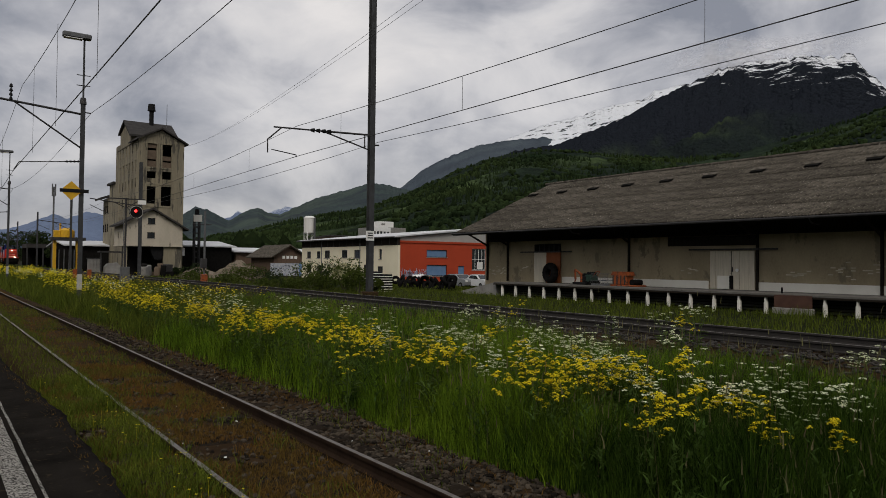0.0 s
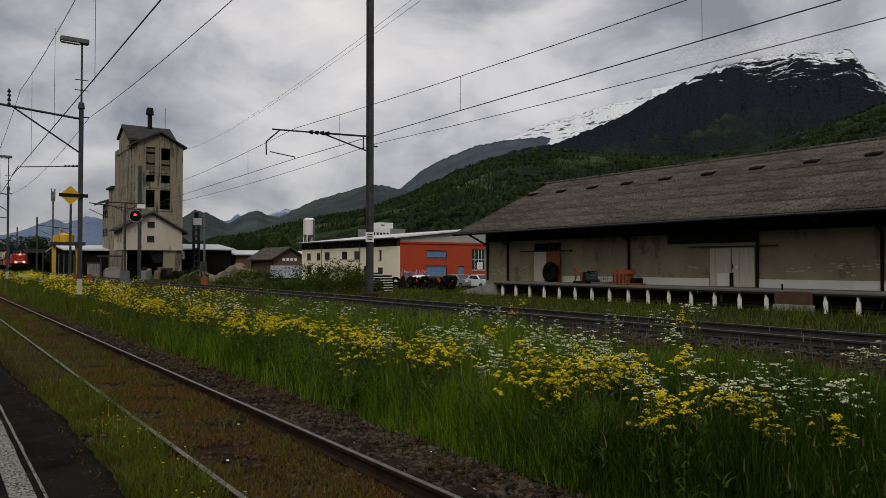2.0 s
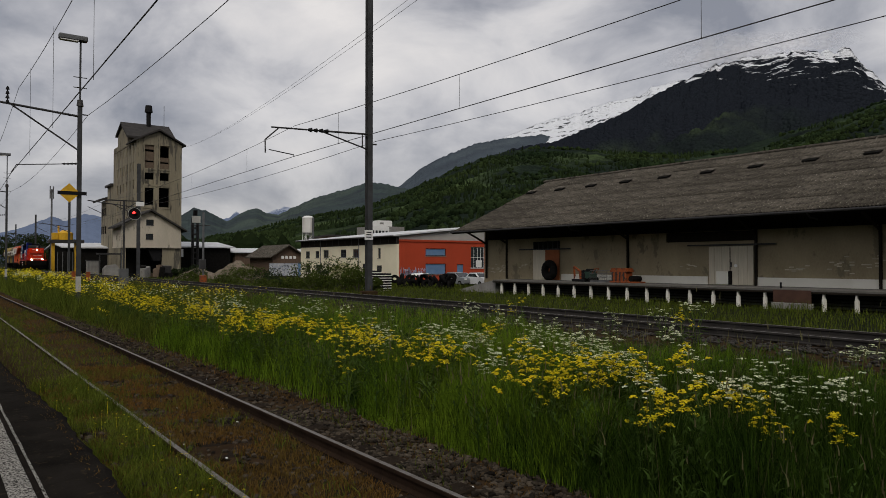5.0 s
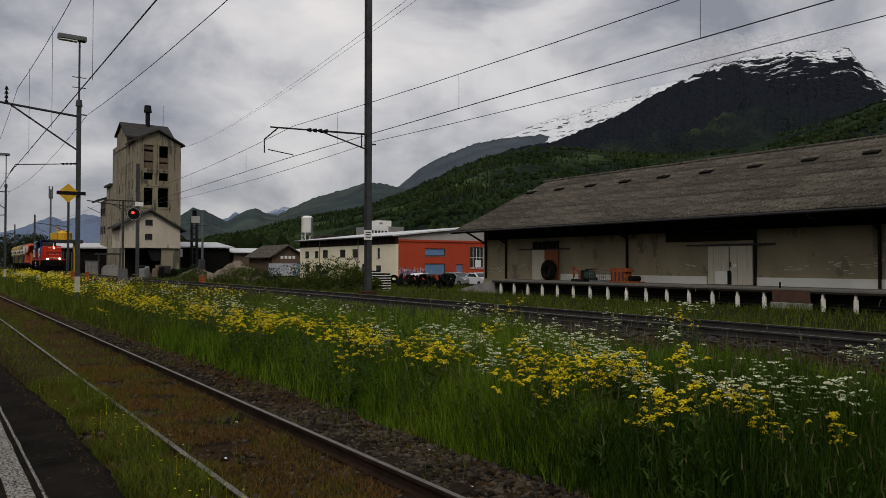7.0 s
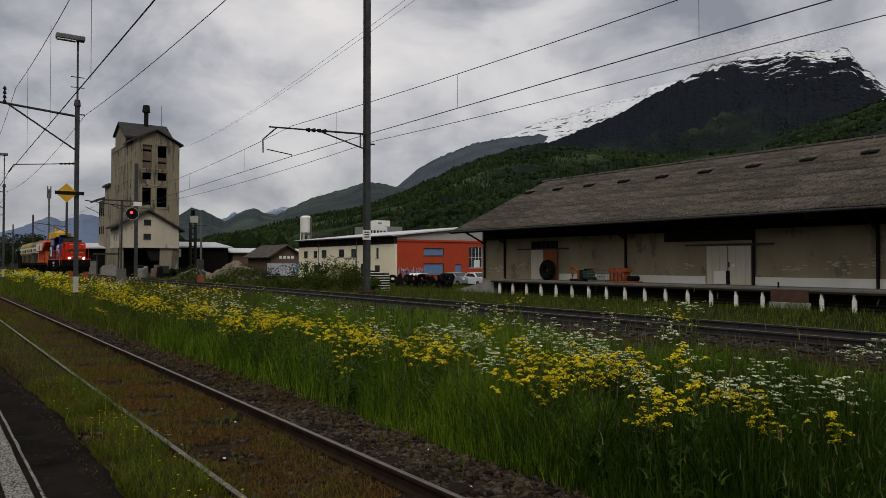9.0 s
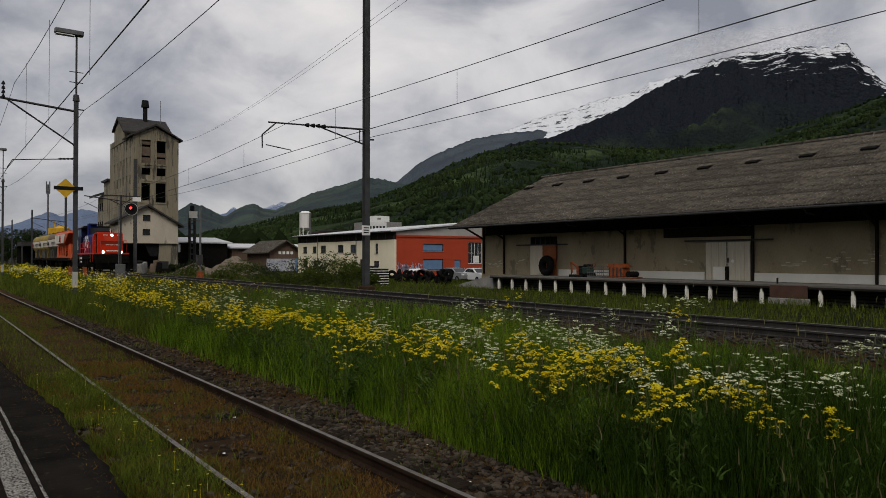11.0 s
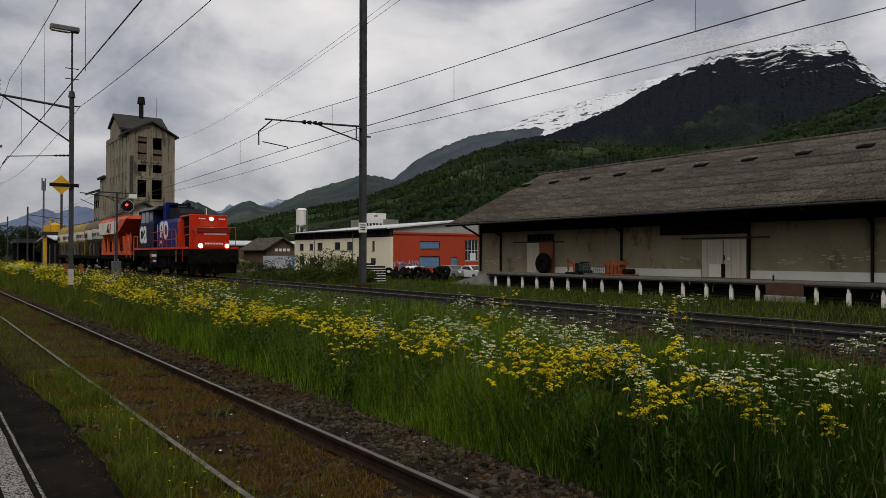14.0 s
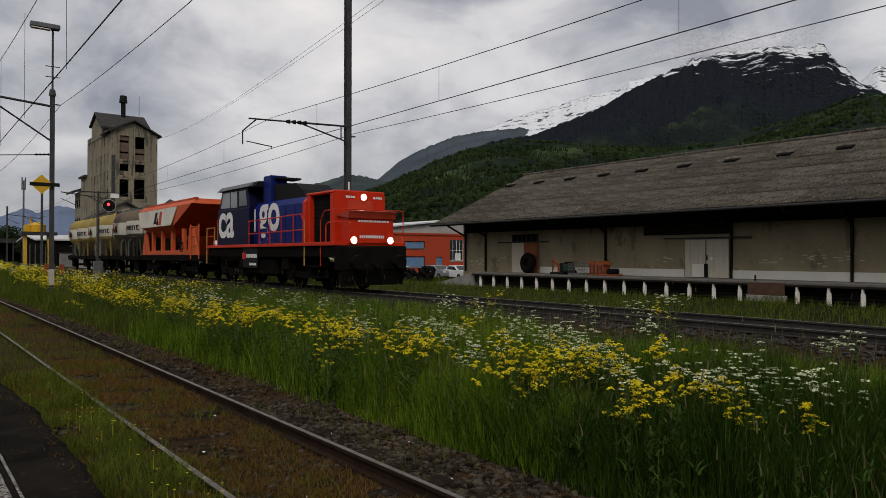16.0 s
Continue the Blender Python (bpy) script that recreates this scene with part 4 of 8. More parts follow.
# -- tall mill tower with the gabled house at its foot --
def build_tower():
    th = tagged(empty("mill_tower", pose(28.2, 133, 0)), "tall derelict mill tower, stained beige render, dark broken openings", "tower")
    G = -0.3
    # front wall and openings
    fr = [(1.5, 18.9, 3.1, 24.4), (4.1, 18.9, 5.7, 24.6), (1.5, 16.1, 3.05, 18.1), (4.1, 16.2, 5.7, 18.2), (1.5, 12.3, 3.05, 15.4), (3.95, 12.0, 5.75, 15.5)]
    part("front_wall", wall_cells(bmesh.new(), 7.9, 23.4 - G, 0.5, [q for q in fr[2:]] + [(1.5, 18.9, 3.1, 23.1), (4.1, 18.9, 5.7, 23.1)], Matrix(), z0=G), M_tower, th)
    part("front_gable", prismed([(0, 23.4), (1.5, 23.4), (3.1, 23.4), (4.1, 23.4), (7.9, 23.4), (7.9, 23.5), (3.9, 25.6), (0, 23.9)], 0.0, 0.5, axis="y"), M_tower, th)
    W = Matrix.Translation((0, 19.5, 0)) @ FACE_W
    holes = []
    for row, z in enumerate((21.6, 18.4, 15.2, 12.0, 8.8)):
        for col in range(6):
            x = 18.9 - 1.3 - col * 2.7
            holes.append((x - 0.45, z, x + 0.45, z + 1.7))
    part("side_wall", wall_cells(bmesh.new(), 18.95, 23.6 - G, 0.5, holes, W, z0=G), M_tower, th)
    for q in holes:
        window(th, W, *q, depth=0.2, bars=1, cross=2, sill=False)
    part("right_wall", boxed(7.4, 0.5, G, 7.9, 19.5, 23.4), M_tower, th)
    # near-black floor and wall, added as the dark inside seen through the openings
    part("inner_floor", boxed(0.5, 0.5, 10, 7.4, 19, 10.2), M_void, th)
    part("inner_wall", boxed(0.5, 3.6, G, 7.4, 3.8, 23.3), M_void, th)
    # infill, lintels and rails in the openings
    for x0, z0, x1, z1, m in ((1.5, 20.3, 3.1, 21.9, M_brick_fill), (1.5, 22.3, 3.1, 23.1, M_brick_fill), (1.5, 18.9, 3.1, 20.0, M_brick_fill), (4.1, 18.9, 5.7, 19.9, M_brick_fill), (4.1, 20.2, 5.7, 21.0, M_brick_fill),
                              (1.5, 16.1, 3.05, 16.9, M_tower), (4.1, 16.2, 5.7, 16.8, M_tower)):
        part("infill", boxed(x0, 0.25, z0, x1, 0.45, z1), m, th)
    for z in (18.6, 15.75, 11.7):
        part("string_course", boxed(1.2, -0.1, z, 6.1, 0, z + 0.22), M_tower, th)
    for x in (1.2, 3.4, 5.8):
        part("pilaster", boxed(x, -0.12, 11.9, x + 0.3, -0.005, 23.2), M_tower, th)
    # roofs
    part("roof", prismed([(-0.5, 23.5), (3.9, 25.75), (8.5, 23.3), (8.5, 23.55), (3.9, 26.05), (-0.5, 23.8)], -0.6, 6, axis="y"), M_roof_dark, th)
    part("head_house", prismed([(6.2, 23.6), (15.6, 23.6), (15.6, 26.6), (11.2, 28.3), (6.4, 25.4)], 0.0, 7.6, axis="x"), M_tower, th)
    part("head_roof", prismed([(5.6, 25.0), (11.2, 28.35), (16.0, 26.4), (16.0, 26.75), (11.2, 28.75), (5.6, 25.35)], -0.4, 8.4, axis="x"), M_roof_dark, th)
    part("flat_roof", boxed(0.0, 6.0, 23.4, 7.9, 19.5, 23.6), M_roof_dark, th)
    part("rear_head", boxed(0.0, 15.8, 23.6, 7.6, 19.5, 24.6), M_tower, th)
    part("chimney", tubed((4.5, 10.6, 27), (4.5, 10.6, 31.3), 0.42, n=12), M_black, th)
    part("chimney_cap", tubed((4.5, 10.6, 31.0), (4.5, 10.6, 32.3), 0.75, 0.6, n=12), M_black, th)
    part("antenna", tubed((7.2, 10, 28), (7.2, 10, 32.5), 0.05), M_steel, th)
    # stepped rear blocks
    part("end_wall", boxed(0.5, 19.1, G, 7.4, 19.5, 23.4), M_tower, th)
    part("rear_block", boxed(0, 19.5, G, 7.9, 25.5, 17.4), M_tower, th)
    part("rear_block", boxed(0, 25.5, G, 7.9, 32, 15.0), M_tower, th)
    part("rear_roof", boxed(-0.5, 19.5, 17.4, 8, 25.8, 17.8), M_roof_dark, th)
    part("rear_roof", prismed([(-1.6, 14.6), (3.8, 16.6), (8.6, 14.6), (8.6, 15.0), (3.8, 17.0), (-1.6, 15.0)], 25.8, 32.5, axis="y"), M_roof_dark, th)
    for y in (27, 29, 31):
        for z in (8.0, 11.8):
            window(th, Matrix.Translation((-0.01, 32, 0)) @ FACE_W, 32 - y - 0.45, z, 32 - y + 0.45, z + 1.6, depth=-0.03, sill=False)
    # gabled house
    h = tagged(empty("gabled_house", pose(24.55, 126, -0.3)), "pale gabled house on an open ground floor below the tower", "house")
    o = 0.3
    holes = [(3.9, 8.3 + o, 5.1, 9.3 + o), (3.85, 5.9 + o, 5.05, 6.9 + o)]
    part("gable_wall", wall_cells(bmesh.new(), 9.6, 3.5, 0.35, [(3.85, 5.9 + o, 5.05, 6.9 + o)], Matrix(), z0=4.7 + o), M_house, h)
    part("gable_top", wall_cells(bmesh.new(), 3.2, 1.5, 0.35, [(3.9, 8.3 + o, 5.1, 9.3 + o)], Matrix(), x0=3.0, z0=8.2 + o), M_house, h)
    part("gable_side", prismed([(0, 8.2 + o), (3.0, 8.2 + o), (3.0, 9.85 + o)], 0, 0.35), M_house, h)
    part("gable_side", prismed([(6.2, 8.2 + o), (9.6, 8.2 + o), (6.2, 9.8 + o)], 0, 0.35), M_house, h)
    part("gable_peak", prismed([(3.0, 9.7 + o), (6.2, 9.7 + o), (6.2, 9.85 + o), (4.6, 10.6 + o), (3.0, 9.9 + o)], 0, 0.35), M_house, h)
    for q in holes:
        window(h, Matrix(), *q, bars=1, cross=2)
    part("side_wall", wall_cells(bmesh.new(), 6.65, 3.5, 0.35, [(5.0, 5.6 + o, 5.6, 6.9 + o), (3.2, 5.6 + o, 3.8, 6.9 + o)], Matrix.Translation((-0.0, 7, 0)) @ FACE_W, z0=4.7 + o), M_house, h)
    for q in ((5.0, 5.6 + o, 5.6, 6.9 + o), (3.2, 5.6 + o, 3.8, 6.9 + o)):
        window(h, Matrix.Translation((0, 7, 0)) @ FACE_W, *q, sill=False)
    part("floor_slab", boxed(-0.1, -0.1, 4.5 + o, 9.7, 7, 4.7 + o), M_house, h)
    part("roof", prismed([(-0.8, 7.75 + o), (4.6, 10.75 + o), (10.5, 7.3 + o), (10.5, 7.6 + o), (4.6, 11.05 + o), (-0.8, 8.05 + o)], -0.7, 7, axis="y"), M_roof_dark, h)
    part("pier", boxed(6.6, 0.3, 0, 9.5, 0.8, 4.5 + o), M_tower, h)
    part("pier", boxed(0.2, 0.3, 0, 0.8, 0.9, 4.5 + o), M_tower, h)
    # near-black back wall, painted for the shade of the open ground floor
    part("back_wall", boxed(0.8, 4.2, 0, 9.5, 4.5, 4.5 + o), M_void, h)
    part("chute", prismed([(4.2, 4.5 + o), (7.2, 4.5 + o), (6.3, 2.6), (5.2, 2.6)], 0.5, 1.6, axis="y"), M_black, h)


def shed(name, label, x0, y0, x1, y1, h, pitch, wall_m, roof_m, cat="shed", z=-0.4, axis="y"):
    th = tagged(empty(name, pose(x0, y0, z)), label, cat)
    w, d = x1 - x0, y1 - y0
    if axis == "y":
        part("wall", prismed([(0, 0), (w, 0), (w, h), (w / 2, h + pitch), (0, h)], 0, d, axis="y"), wall_m, th)
        part("roof", prismed([(-0.8, h - pitch * 1.6 / w), (w / 2, h + pitch), (w + 0.8, h - pitch * 1.6 / w), (w + 0.8, h + 0.2 - pitch * 1.6 / w), (w / 2, h + pitch + 0.25), (-0.8, h + 0.2 - pitch * 1.6 / w)],
                             -0.8, d + 0.8, axis="y"), roof_m, th)
    else:
        part("wall", prismed([(0, 0), (d, 0), (d, h), (d / 2, h + pitch), (0, h)], 0, w, axis="x"), wall_m, th)
        part("roof", prismed([(-0.8, h - 0.1), (d / 2, h + pitch), (d + 0.8, h - 0.1), (d + 0.8, h + 0.15), (d / 2, h + pitch + 0.25), (-0.8, h + 0.15)], -0.8, w + 0.8, axis="x"), roof_m, th)
    return th


build_warehouse()
build_dock_goods()
build_red_hall()
build_tower()
M_brown = mat("brown_boards", (0.10, 0.065, 0.045), (0.15, 0.1, 0.07), 1, 0.9, bump=0.3, stretch=(4, 4, 0.5))
# open sheds are solid; near-black walls stand for their shaded inside
s = shed("open_shed", "open storage shed with pale sheet roof, shaded inside painted on solid walls", 38.5, 150, 51, 172, 5.6, 1.2, M_void, M_sheet_white, axis="x")
part("sign_board", boxed(0.3, -0.3, 3.6, 2.6, -0.2, 5.2), M_white, s, "white board with red edge")
shed("open_shed", "open shed with pale sheet roof, dark inside painted on solid walls", 20.6, 158, 29, 185, 5.4, 1.1, M_void, M_sheet_white, axis="x")
shed("long_shed", "long low shed with pale sheet roof", 52, 150, 74, 178, 4.6, 1.0, M_brown, M_sheet_white, axis="x")
s = shed("brown_shed", "brown boarded shed with grey roof and scrawled wall", 47.6, 118, 53.2, 129, 3.7, 1.7, M_brown, M_corr)
part("scrawl_wall", boxed(-0.6, -0.08, 0.1, 5.5, -0.02, 2.3), mat("scrawled_plaster", (0.6, 0.6, 0.6), (0.26, 0.3, 0.38), 1.6, 0.9, bump=0.1, spot=(0.08, 0.09, 0.12), spot_at=0.55, spot_scale=2), s, "wall covered in faded scrawls")
for i in range(4):
    part("window_light", boxed(1.6 + i * 0.75, -0.06, 3.1, 2.1 + i * 0.75, -0.01, 3.6), M_white, s)
part("blue_gate", boxed(4.6, -0.5, 0, 5.4, -0.4, 2.4), M_blue, s)
s = shed("flat_workshop", "dark flat-roofed workshop behind the hall", 74, 138, 98, 160, 8.3, 0.4, M_brown, M_roof_dark, axis="x")
# ---------- masts, wires, signals ----------
def h_mast(name, x, y, z0, h, label, w=0.26, group="overhead line masts"):
    """A steel wide-flange mast on a concrete foot."""
    th = tagged(empty(name, pose(x, y, z0)), label, "catenary mast", group)
    t = 0.018
    bm = boxed(-w / 2, -w / 2, 0, w / 2, -w / 2 + t, h)
    box(bm, -w / 2, w / 2 - t, 0, w / 2, w / 2, h)
    box(bm, -t / 2, -w / 2 + t, 0, t / 2, w / 2 - t, h)
    part("shaft", bm, M_mast, th)
    part("foot", boxed(-0.32, -0.32, -0.9, 0.32, 0.32, 0.0, bevel=0.04), M_earth, th)
    return th


def insulator(bm, a, b, n=5, r=0.09):
    a, b = Vector(a), Vector(b)
    tube(bm, a, b, 0.03, n=6)
    for i in range(n):
        p, q = a.lerp(b, (i + 0.2) / n), a.lerp(b, (i + 0.8) / n)
        tube(bm, p, q, r, r * 0.6, n=8)
    return bm


def build_mid_mast():
    m = h_mast("catenary_mast", 16.2, 28.6, 0.72, 15.0, "tall grey steel catenary mast with cantilever arm beside the raised track")
    part("arm_tube", tubed((-0.1, 0, 7.25), (-2.05, 0, 7.17), 0.045), M_dark_steel, m)
    part("insulator", insulator(bmesh.new(), (-2.05, 0, 7.17), (-3.1, 0, 7.13), 4, 0.1), M_black, m)
    part("arm_tip", tubed((-3.1, 0, 7.13), (-4.75, 0, 7.07), 0.035), M_dark_steel, m)
    part("stay", tubed((-0.1, 0, 6.55), (-2.5, 0, 7.16), 0.035), M_dark_steel, m)
    part("brace", tubed((-0.35, 0, 6.6), (-0.35, 0, 7.25), 0.03), M_dark_steel, m)
    bm = tubed((-4.4, 0, 7.08), (-5.02, 0, 6.51), 0.03)
    tube(bm, (-5.02, 0, 6.51), (-5.01, 0, 5.95), 0.03)
    part("drop_bracket", bm, M_dark_steel, m)
    bm = tubed((-4.85, 0, 6.1), (-3.72, 0, 5.97), 0.022)
    tube(bm, (-3.72, 0, 5.97), (-3.72, 0, 5.88), 0.02)
    part("registration_arm", bm, M_dark_steel, m)
    part("number_plate", boxed(-0.3, -0.17, 2.35, 0.12, -0.14, 2.8), M_white, m, "small white plate with dark bars")
    for i in range(3):
        part("plate_bar", boxed(-0.22, -0.176, 2.45 + i * 0.11, 0.04, -0.171, 2.5 + i * 0.11), M_black, m)
    part("wire_clamp", tubed((0.12, 0, 6.8), (0.4, 0, 6.82), 0.04), M_dark_steel, m)
    return m


M_hop_grey = mat("weathered_white_paint", (0.5, 0.49, 0.46), (0.36, 0.35, 0.32), 3, 0.8, bump=0.2)


def lamp_mast(x, y, label, arm=True):
    m = h_mast("catenary_mast", x, y, -0.1, 9.7, label, 0.19)
    part("painted_base", boxed(-0.103, -0.103, 0.7, 0.103, 0.103, 1.45), M_hop_grey, m, "white painted band")
    part("cap", tubed((0, 0, 9.7), (0, 0, 10.0), 0.16, 0.12), M_dark_steel, m)
    part("pole", tubed((0, 0, 9.7), (0, 0, 12.9), 0.045), M_mast, m)
    for z in (10.6, 11.1):
        part("rung", tubed((-0.3, 0, z), (0.3, 0, z), 0.022), M_dark_steel, m)
    head = part("lamp_head", boxed(-0.95, -0.18, 12.85, 0.3, 0.18, 13.1, bevel=0.04), M_steel, m, "grey box-shaped lamp head")
    part("lens", boxed(-0.9, -0.15, 12.81, -0.1, 0.15, 12.85), M_white, head)
    if arm:
        bm = tubed((-0.05, 0, 9.2), (-4.6, 0, 9.6), 0.055)
        part("arm_tube", bm, M_dark_steel, m)
        part("stay", tubed((-0.05, 0, 7.55), (-2.85, 0, 9.42), 0.04), M_dark_steel, m)
        bm = insulator(bmesh.new(), (-3.0, 0, 9.45), (-3.0, 0, 10.25), 4, 0.085)
        part("insulator", bm, M_black, m)
        bm = tubed((-0.05, 0, 6.9), (-2.6, 0, 6.66), 0.022)
        part("registration_arm", bm, M_dark_steel, m)
        part("insulator", insulator(bmesh.new(), (-0.1, 0, 6.9), (-0.75, 0, 6.84), 4, 0.06), M_black, m)
        part("dropper_clip", tubed((-2.6, 0, 6.68), (-2.83, 0, 6.28), 0.02), M_dark_steel, m)
        part("wire_bracket", tubed((0.1, 0, 9.3), (0.35, 0, 9.3), 0.03), M_dark_steel, m)
    return m


def wire(name, pts, r, label, sag=0.0):
    """A wire through its supports, hanging by sag between them."""
    out = []
    for a, b in zip(pts, pts[1:]):
        a, b = Vector(a), Vector(b)
        n = 10 if sag else 1
        for i in range(n):
            u = i / n
            p = a.lerp(b, u)
            p.z -= sag * 4 * u * (1 - u)
            out.append(p)
    out.append(Vector(pts[-1]))
    return tagged(polyline(name, out, r, M_wire), label, "overhead wire", "overhead wires")


def build_masts():
    build_mid_mast()
    m = lamp_mast(5.5, 38, "steel catenary mast with lamp on top and yellow diamond board")
    # yellow diamond board with its black bar
    d = tagged(empty("diamond_sign", pose(5.05, 37.83, 5.35)), "yellow diamond board with a black bar fixed to the mast", "sign")
    part("board", prismed([(-0.48, 0), (0, -0.46), (0.48, 0), (0, 0.46)], -0.02, 0.0, axis="y"), M_yellow, d)
    part("bar", boxed(-0.5, -0.032, -0.085, 0.75, -0.022, 0.085), M_black, d, "black horizontal bar")
    lamp_mast(5.5, 83, "steel catenary mast with lamp on top")
    for y in (128, 173, 218):
        h_mast("catenary_mast", 5.5, y, -0.1, 9.5, "distant steel catenary mast beside the near track", 0.22)
    for y in (75, 121, 167, 213):
        m = h_mast("catenary_mast", 16.2, y, 0.5, 11.4, "grey steel catenary mast beside the raised track", 0.3)
        part("arm_tube", tubed((-0.1, 0, 7.0), (-4.6, 0, 7.5), 0.05), M_dark_steel, m)
        part("stay", tubed((-0.1, 0, 6.2), (-2.3, 0, 7.2), 0.04), M_dark_steel, m)
        part("registration_arm", tubed((-4.6, 0, 6.9), (-2.9, 0, 6.1), 0.03), M_dark_steel, m)
    # far track wires
    CZ, MZ = 6.62, 8.1
    sup = [(13.0, -24, CZ), (12.48, 28.6, CZ), (13.5, 75, CZ), (12.7, 121, CZ), (13.5, 167, CZ), (12.8, 213, CZ), (13.3, 400, CZ)]
    wire("contact_wire", sup, 0.013, "dark contact wire over the raised track")
    mess = [(12.5, -24, 7.95), (12.5, 28.6, 7.95), (13.4, 75, 8.1), (12.7, 121, 8.1), (13.4, 167, 8.1), (12.8, 213, 8.1), (13.3, 400, 8.1)]
    wire("messenger_wire", mess, 0.011, "sagging messenger wire over the raised track", 0.5)
    wire("return_wire", [(16.55, -24, 7.68), (16.55, 28.6, 7.68), (16.55, 75, 7.7), (16.5, 121, 7.7), (16.5, 213, 7.7), (16.5, 400, 7.7)], 0.012, "thin return wire along the masts", 0.35)
    for y, zt in ((8.65, 7.5), (16.8, 7.63), (24.5, 7.82), (34.7, 7.75), (45, 7.62), (60, 7.7), (0.5, 7.47)):
        x = 12.48 + (abs(y - 28.6) / 46) * (1.0 if y > 28.6 else 0.5)
        tagged(polyline("dropper", [(x, y, CZ), (x, y, zt)], 0.006, M_wire), "thin dropper between the wires", "overhead wire", "droppers")
    # near track wires
    CN = 6.14
    wire("contact_wire", [(2.85, -24, CN), (2.67, 38, CN), (3.3, 83, CN), (2.7, 128, CN), (3.0, 218, CN), (2.9, 400, CN)], 0.013, "dark contact wire over the weedy track")
    wire("messenger_wire", [(2.95, -10, 10.1), (2.94, 38, 10.12), (3.0, 83, 9.9), (2.8, 128, 9.6), (3.0, 218, 9.6)], 0.011, "sagging messenger wire over the weedy track", 0.9)
    wire("return_wire", [(5.85, -10, 9.2), (5.85, 38, 9.2), (5.85, 83, 9.2), (5.85, 128, 9.2), (5.85, 173, 9.2), (5.85, 400, 9.2)], 0.012, "thin return wire along the lamp masts", 0.6)
    for y, zt in ((17.5, 9.3), (24.5, 9.3), (31.2, 9.5), (48, 9.2)):
        tagged(polyline("dropper", [(2.8, y, CN), (2.8, y, zt)], 0.006, M_wire), "thin dropper between the wires", "overhead wire", "droppers")
    # two thin cables that cross towards the tower
    for dx in (0.0, 0.35):
        wire("power_cable", [(13.6 + dx, 17, 11.9), (35.8, 133, 23.0)], 0.008, "thin cable running off to the mill tower", 1.2)


def build_signals():
    s = tagged(empty("railway_signal", pose(10.5, 53, 0.1)), "railway light signal showing red on a grey post", "signal")
    part("post", tubed((0, 0, 0), (0, 0, 6.3), 0.07, n=10), M_dark_steel, s)
    part("cabinet", boxed(-0.28, -0.25, 0.35, 0.28, 0.25, 1.5, bevel=0.03), M_steel, s)
    part("top_arm", boxed(-1.35, -0.05, 6.2, 1.25, 0.05, 6.28), M_dark_steel, s)
    part("strut", tubed((0, 0, 5.6), (0.9, 0, 6.2), 0.03), M_dark_steel, s)
    part("name_plate", boxed(0.75, -0.1, 5.9, 1.3, -0.06, 6.2), M_white, s, "small white plate")
    hd = part("head", tubed((0.68, -0.02, 5.35), (0.68, 0.2, 5.35), 0.44, n=24), M_black, s, "round black signal head with pale rim")
    part("rim", torus(bmesh.new(), 0.425, 0.018, pose(0.68, -0.03, 5.35, 90), 28, 6), M_hop_grey, hd)
    part("red_light", tubed((0.63, -0.09, 5.43), (0.63, -0.03, 5.43), 0.09, n=16), glow("red_signal_light", (1.0, 0.03, 0.03), 4.0), hd, "glowing red light")
    part("hood", tubed((0.63, -0.2, 5.46), (0.63, -0.03, 5.46), 0.15, n=14, cap=False), M_black, hd)
    part("ladder", boxed(-0.12, 0.1, 0.3, -0.08, 0.14, 5.6), M_steel, s)
    p = tagged(empty("signal_post", pose(15.5, 51.4, 0.35)), "grey post with orange base and small arm", "post")
    part("shaft", tubed((0, 0, 0.3), (0, 0, 5.3), 0.075, n=10), M_steel, p)
    part("base", boxed(-0.2, -0.2, 0, 0.2, 0.2, 0.75, bevel=0.03), M_orange, p, "orange painted base")
    part("arm", tubed((-0.9, 0, 4.35), (0.5, 0, 4.35), 0.03), M_dark_steel, p)
    part("lamp_box", boxed(-0.25, -0.2, 1.2, 0.15, 0.2, 1.9, bevel=0.03), M_dark_steel, p)
    q = tagged(empty("loading_gauge_tower", pose(42.95, 148, -0.4)), "dark steel frame with a white board on top", "tower")
    for sx in (-0.5, 0.5):
        for sy in (-0.5, 0.5):
            part("leg", boxed(sx - 0.12, sy - 0.12, 0, sx + 0.12, sy + 0.12, 11.6), M_dark_steel, q)
    for i in range(9):
        part("brace", boxed(-0.6, -0.6, 0.6 + i * 1.25, 0.6, 0.6, 0.9 + i * 1.25), M_dark_steel, q)
    part("board", boxed(-0.85, -0.75, 10.6, 0.85, -0.6, 12.0), M_plinth, q)
    part("cap", boxed(-0.35, -0.35, 11.5, 0.35, 0.35, 13.2), M_black, q)
    a = tagged(empty("radio_mast", pose(19.4, 170, -0.4)), "slim grey radio mast with antennas", "antenna")
    part("shaft", tubed((0, 0, 0), (0, 0, 18), 0.22, 0.16, n=10), M_steel, a)
    part("antenna", boxed(-0.4, -0.2, 16, -0.2, 0.2, 18.6), M_steel, a)
    part("antenna", boxed(0.2, -0.2, 16, 0.4, 0.2, 18.6), M_steel, a)


build_masts()
build_signals()

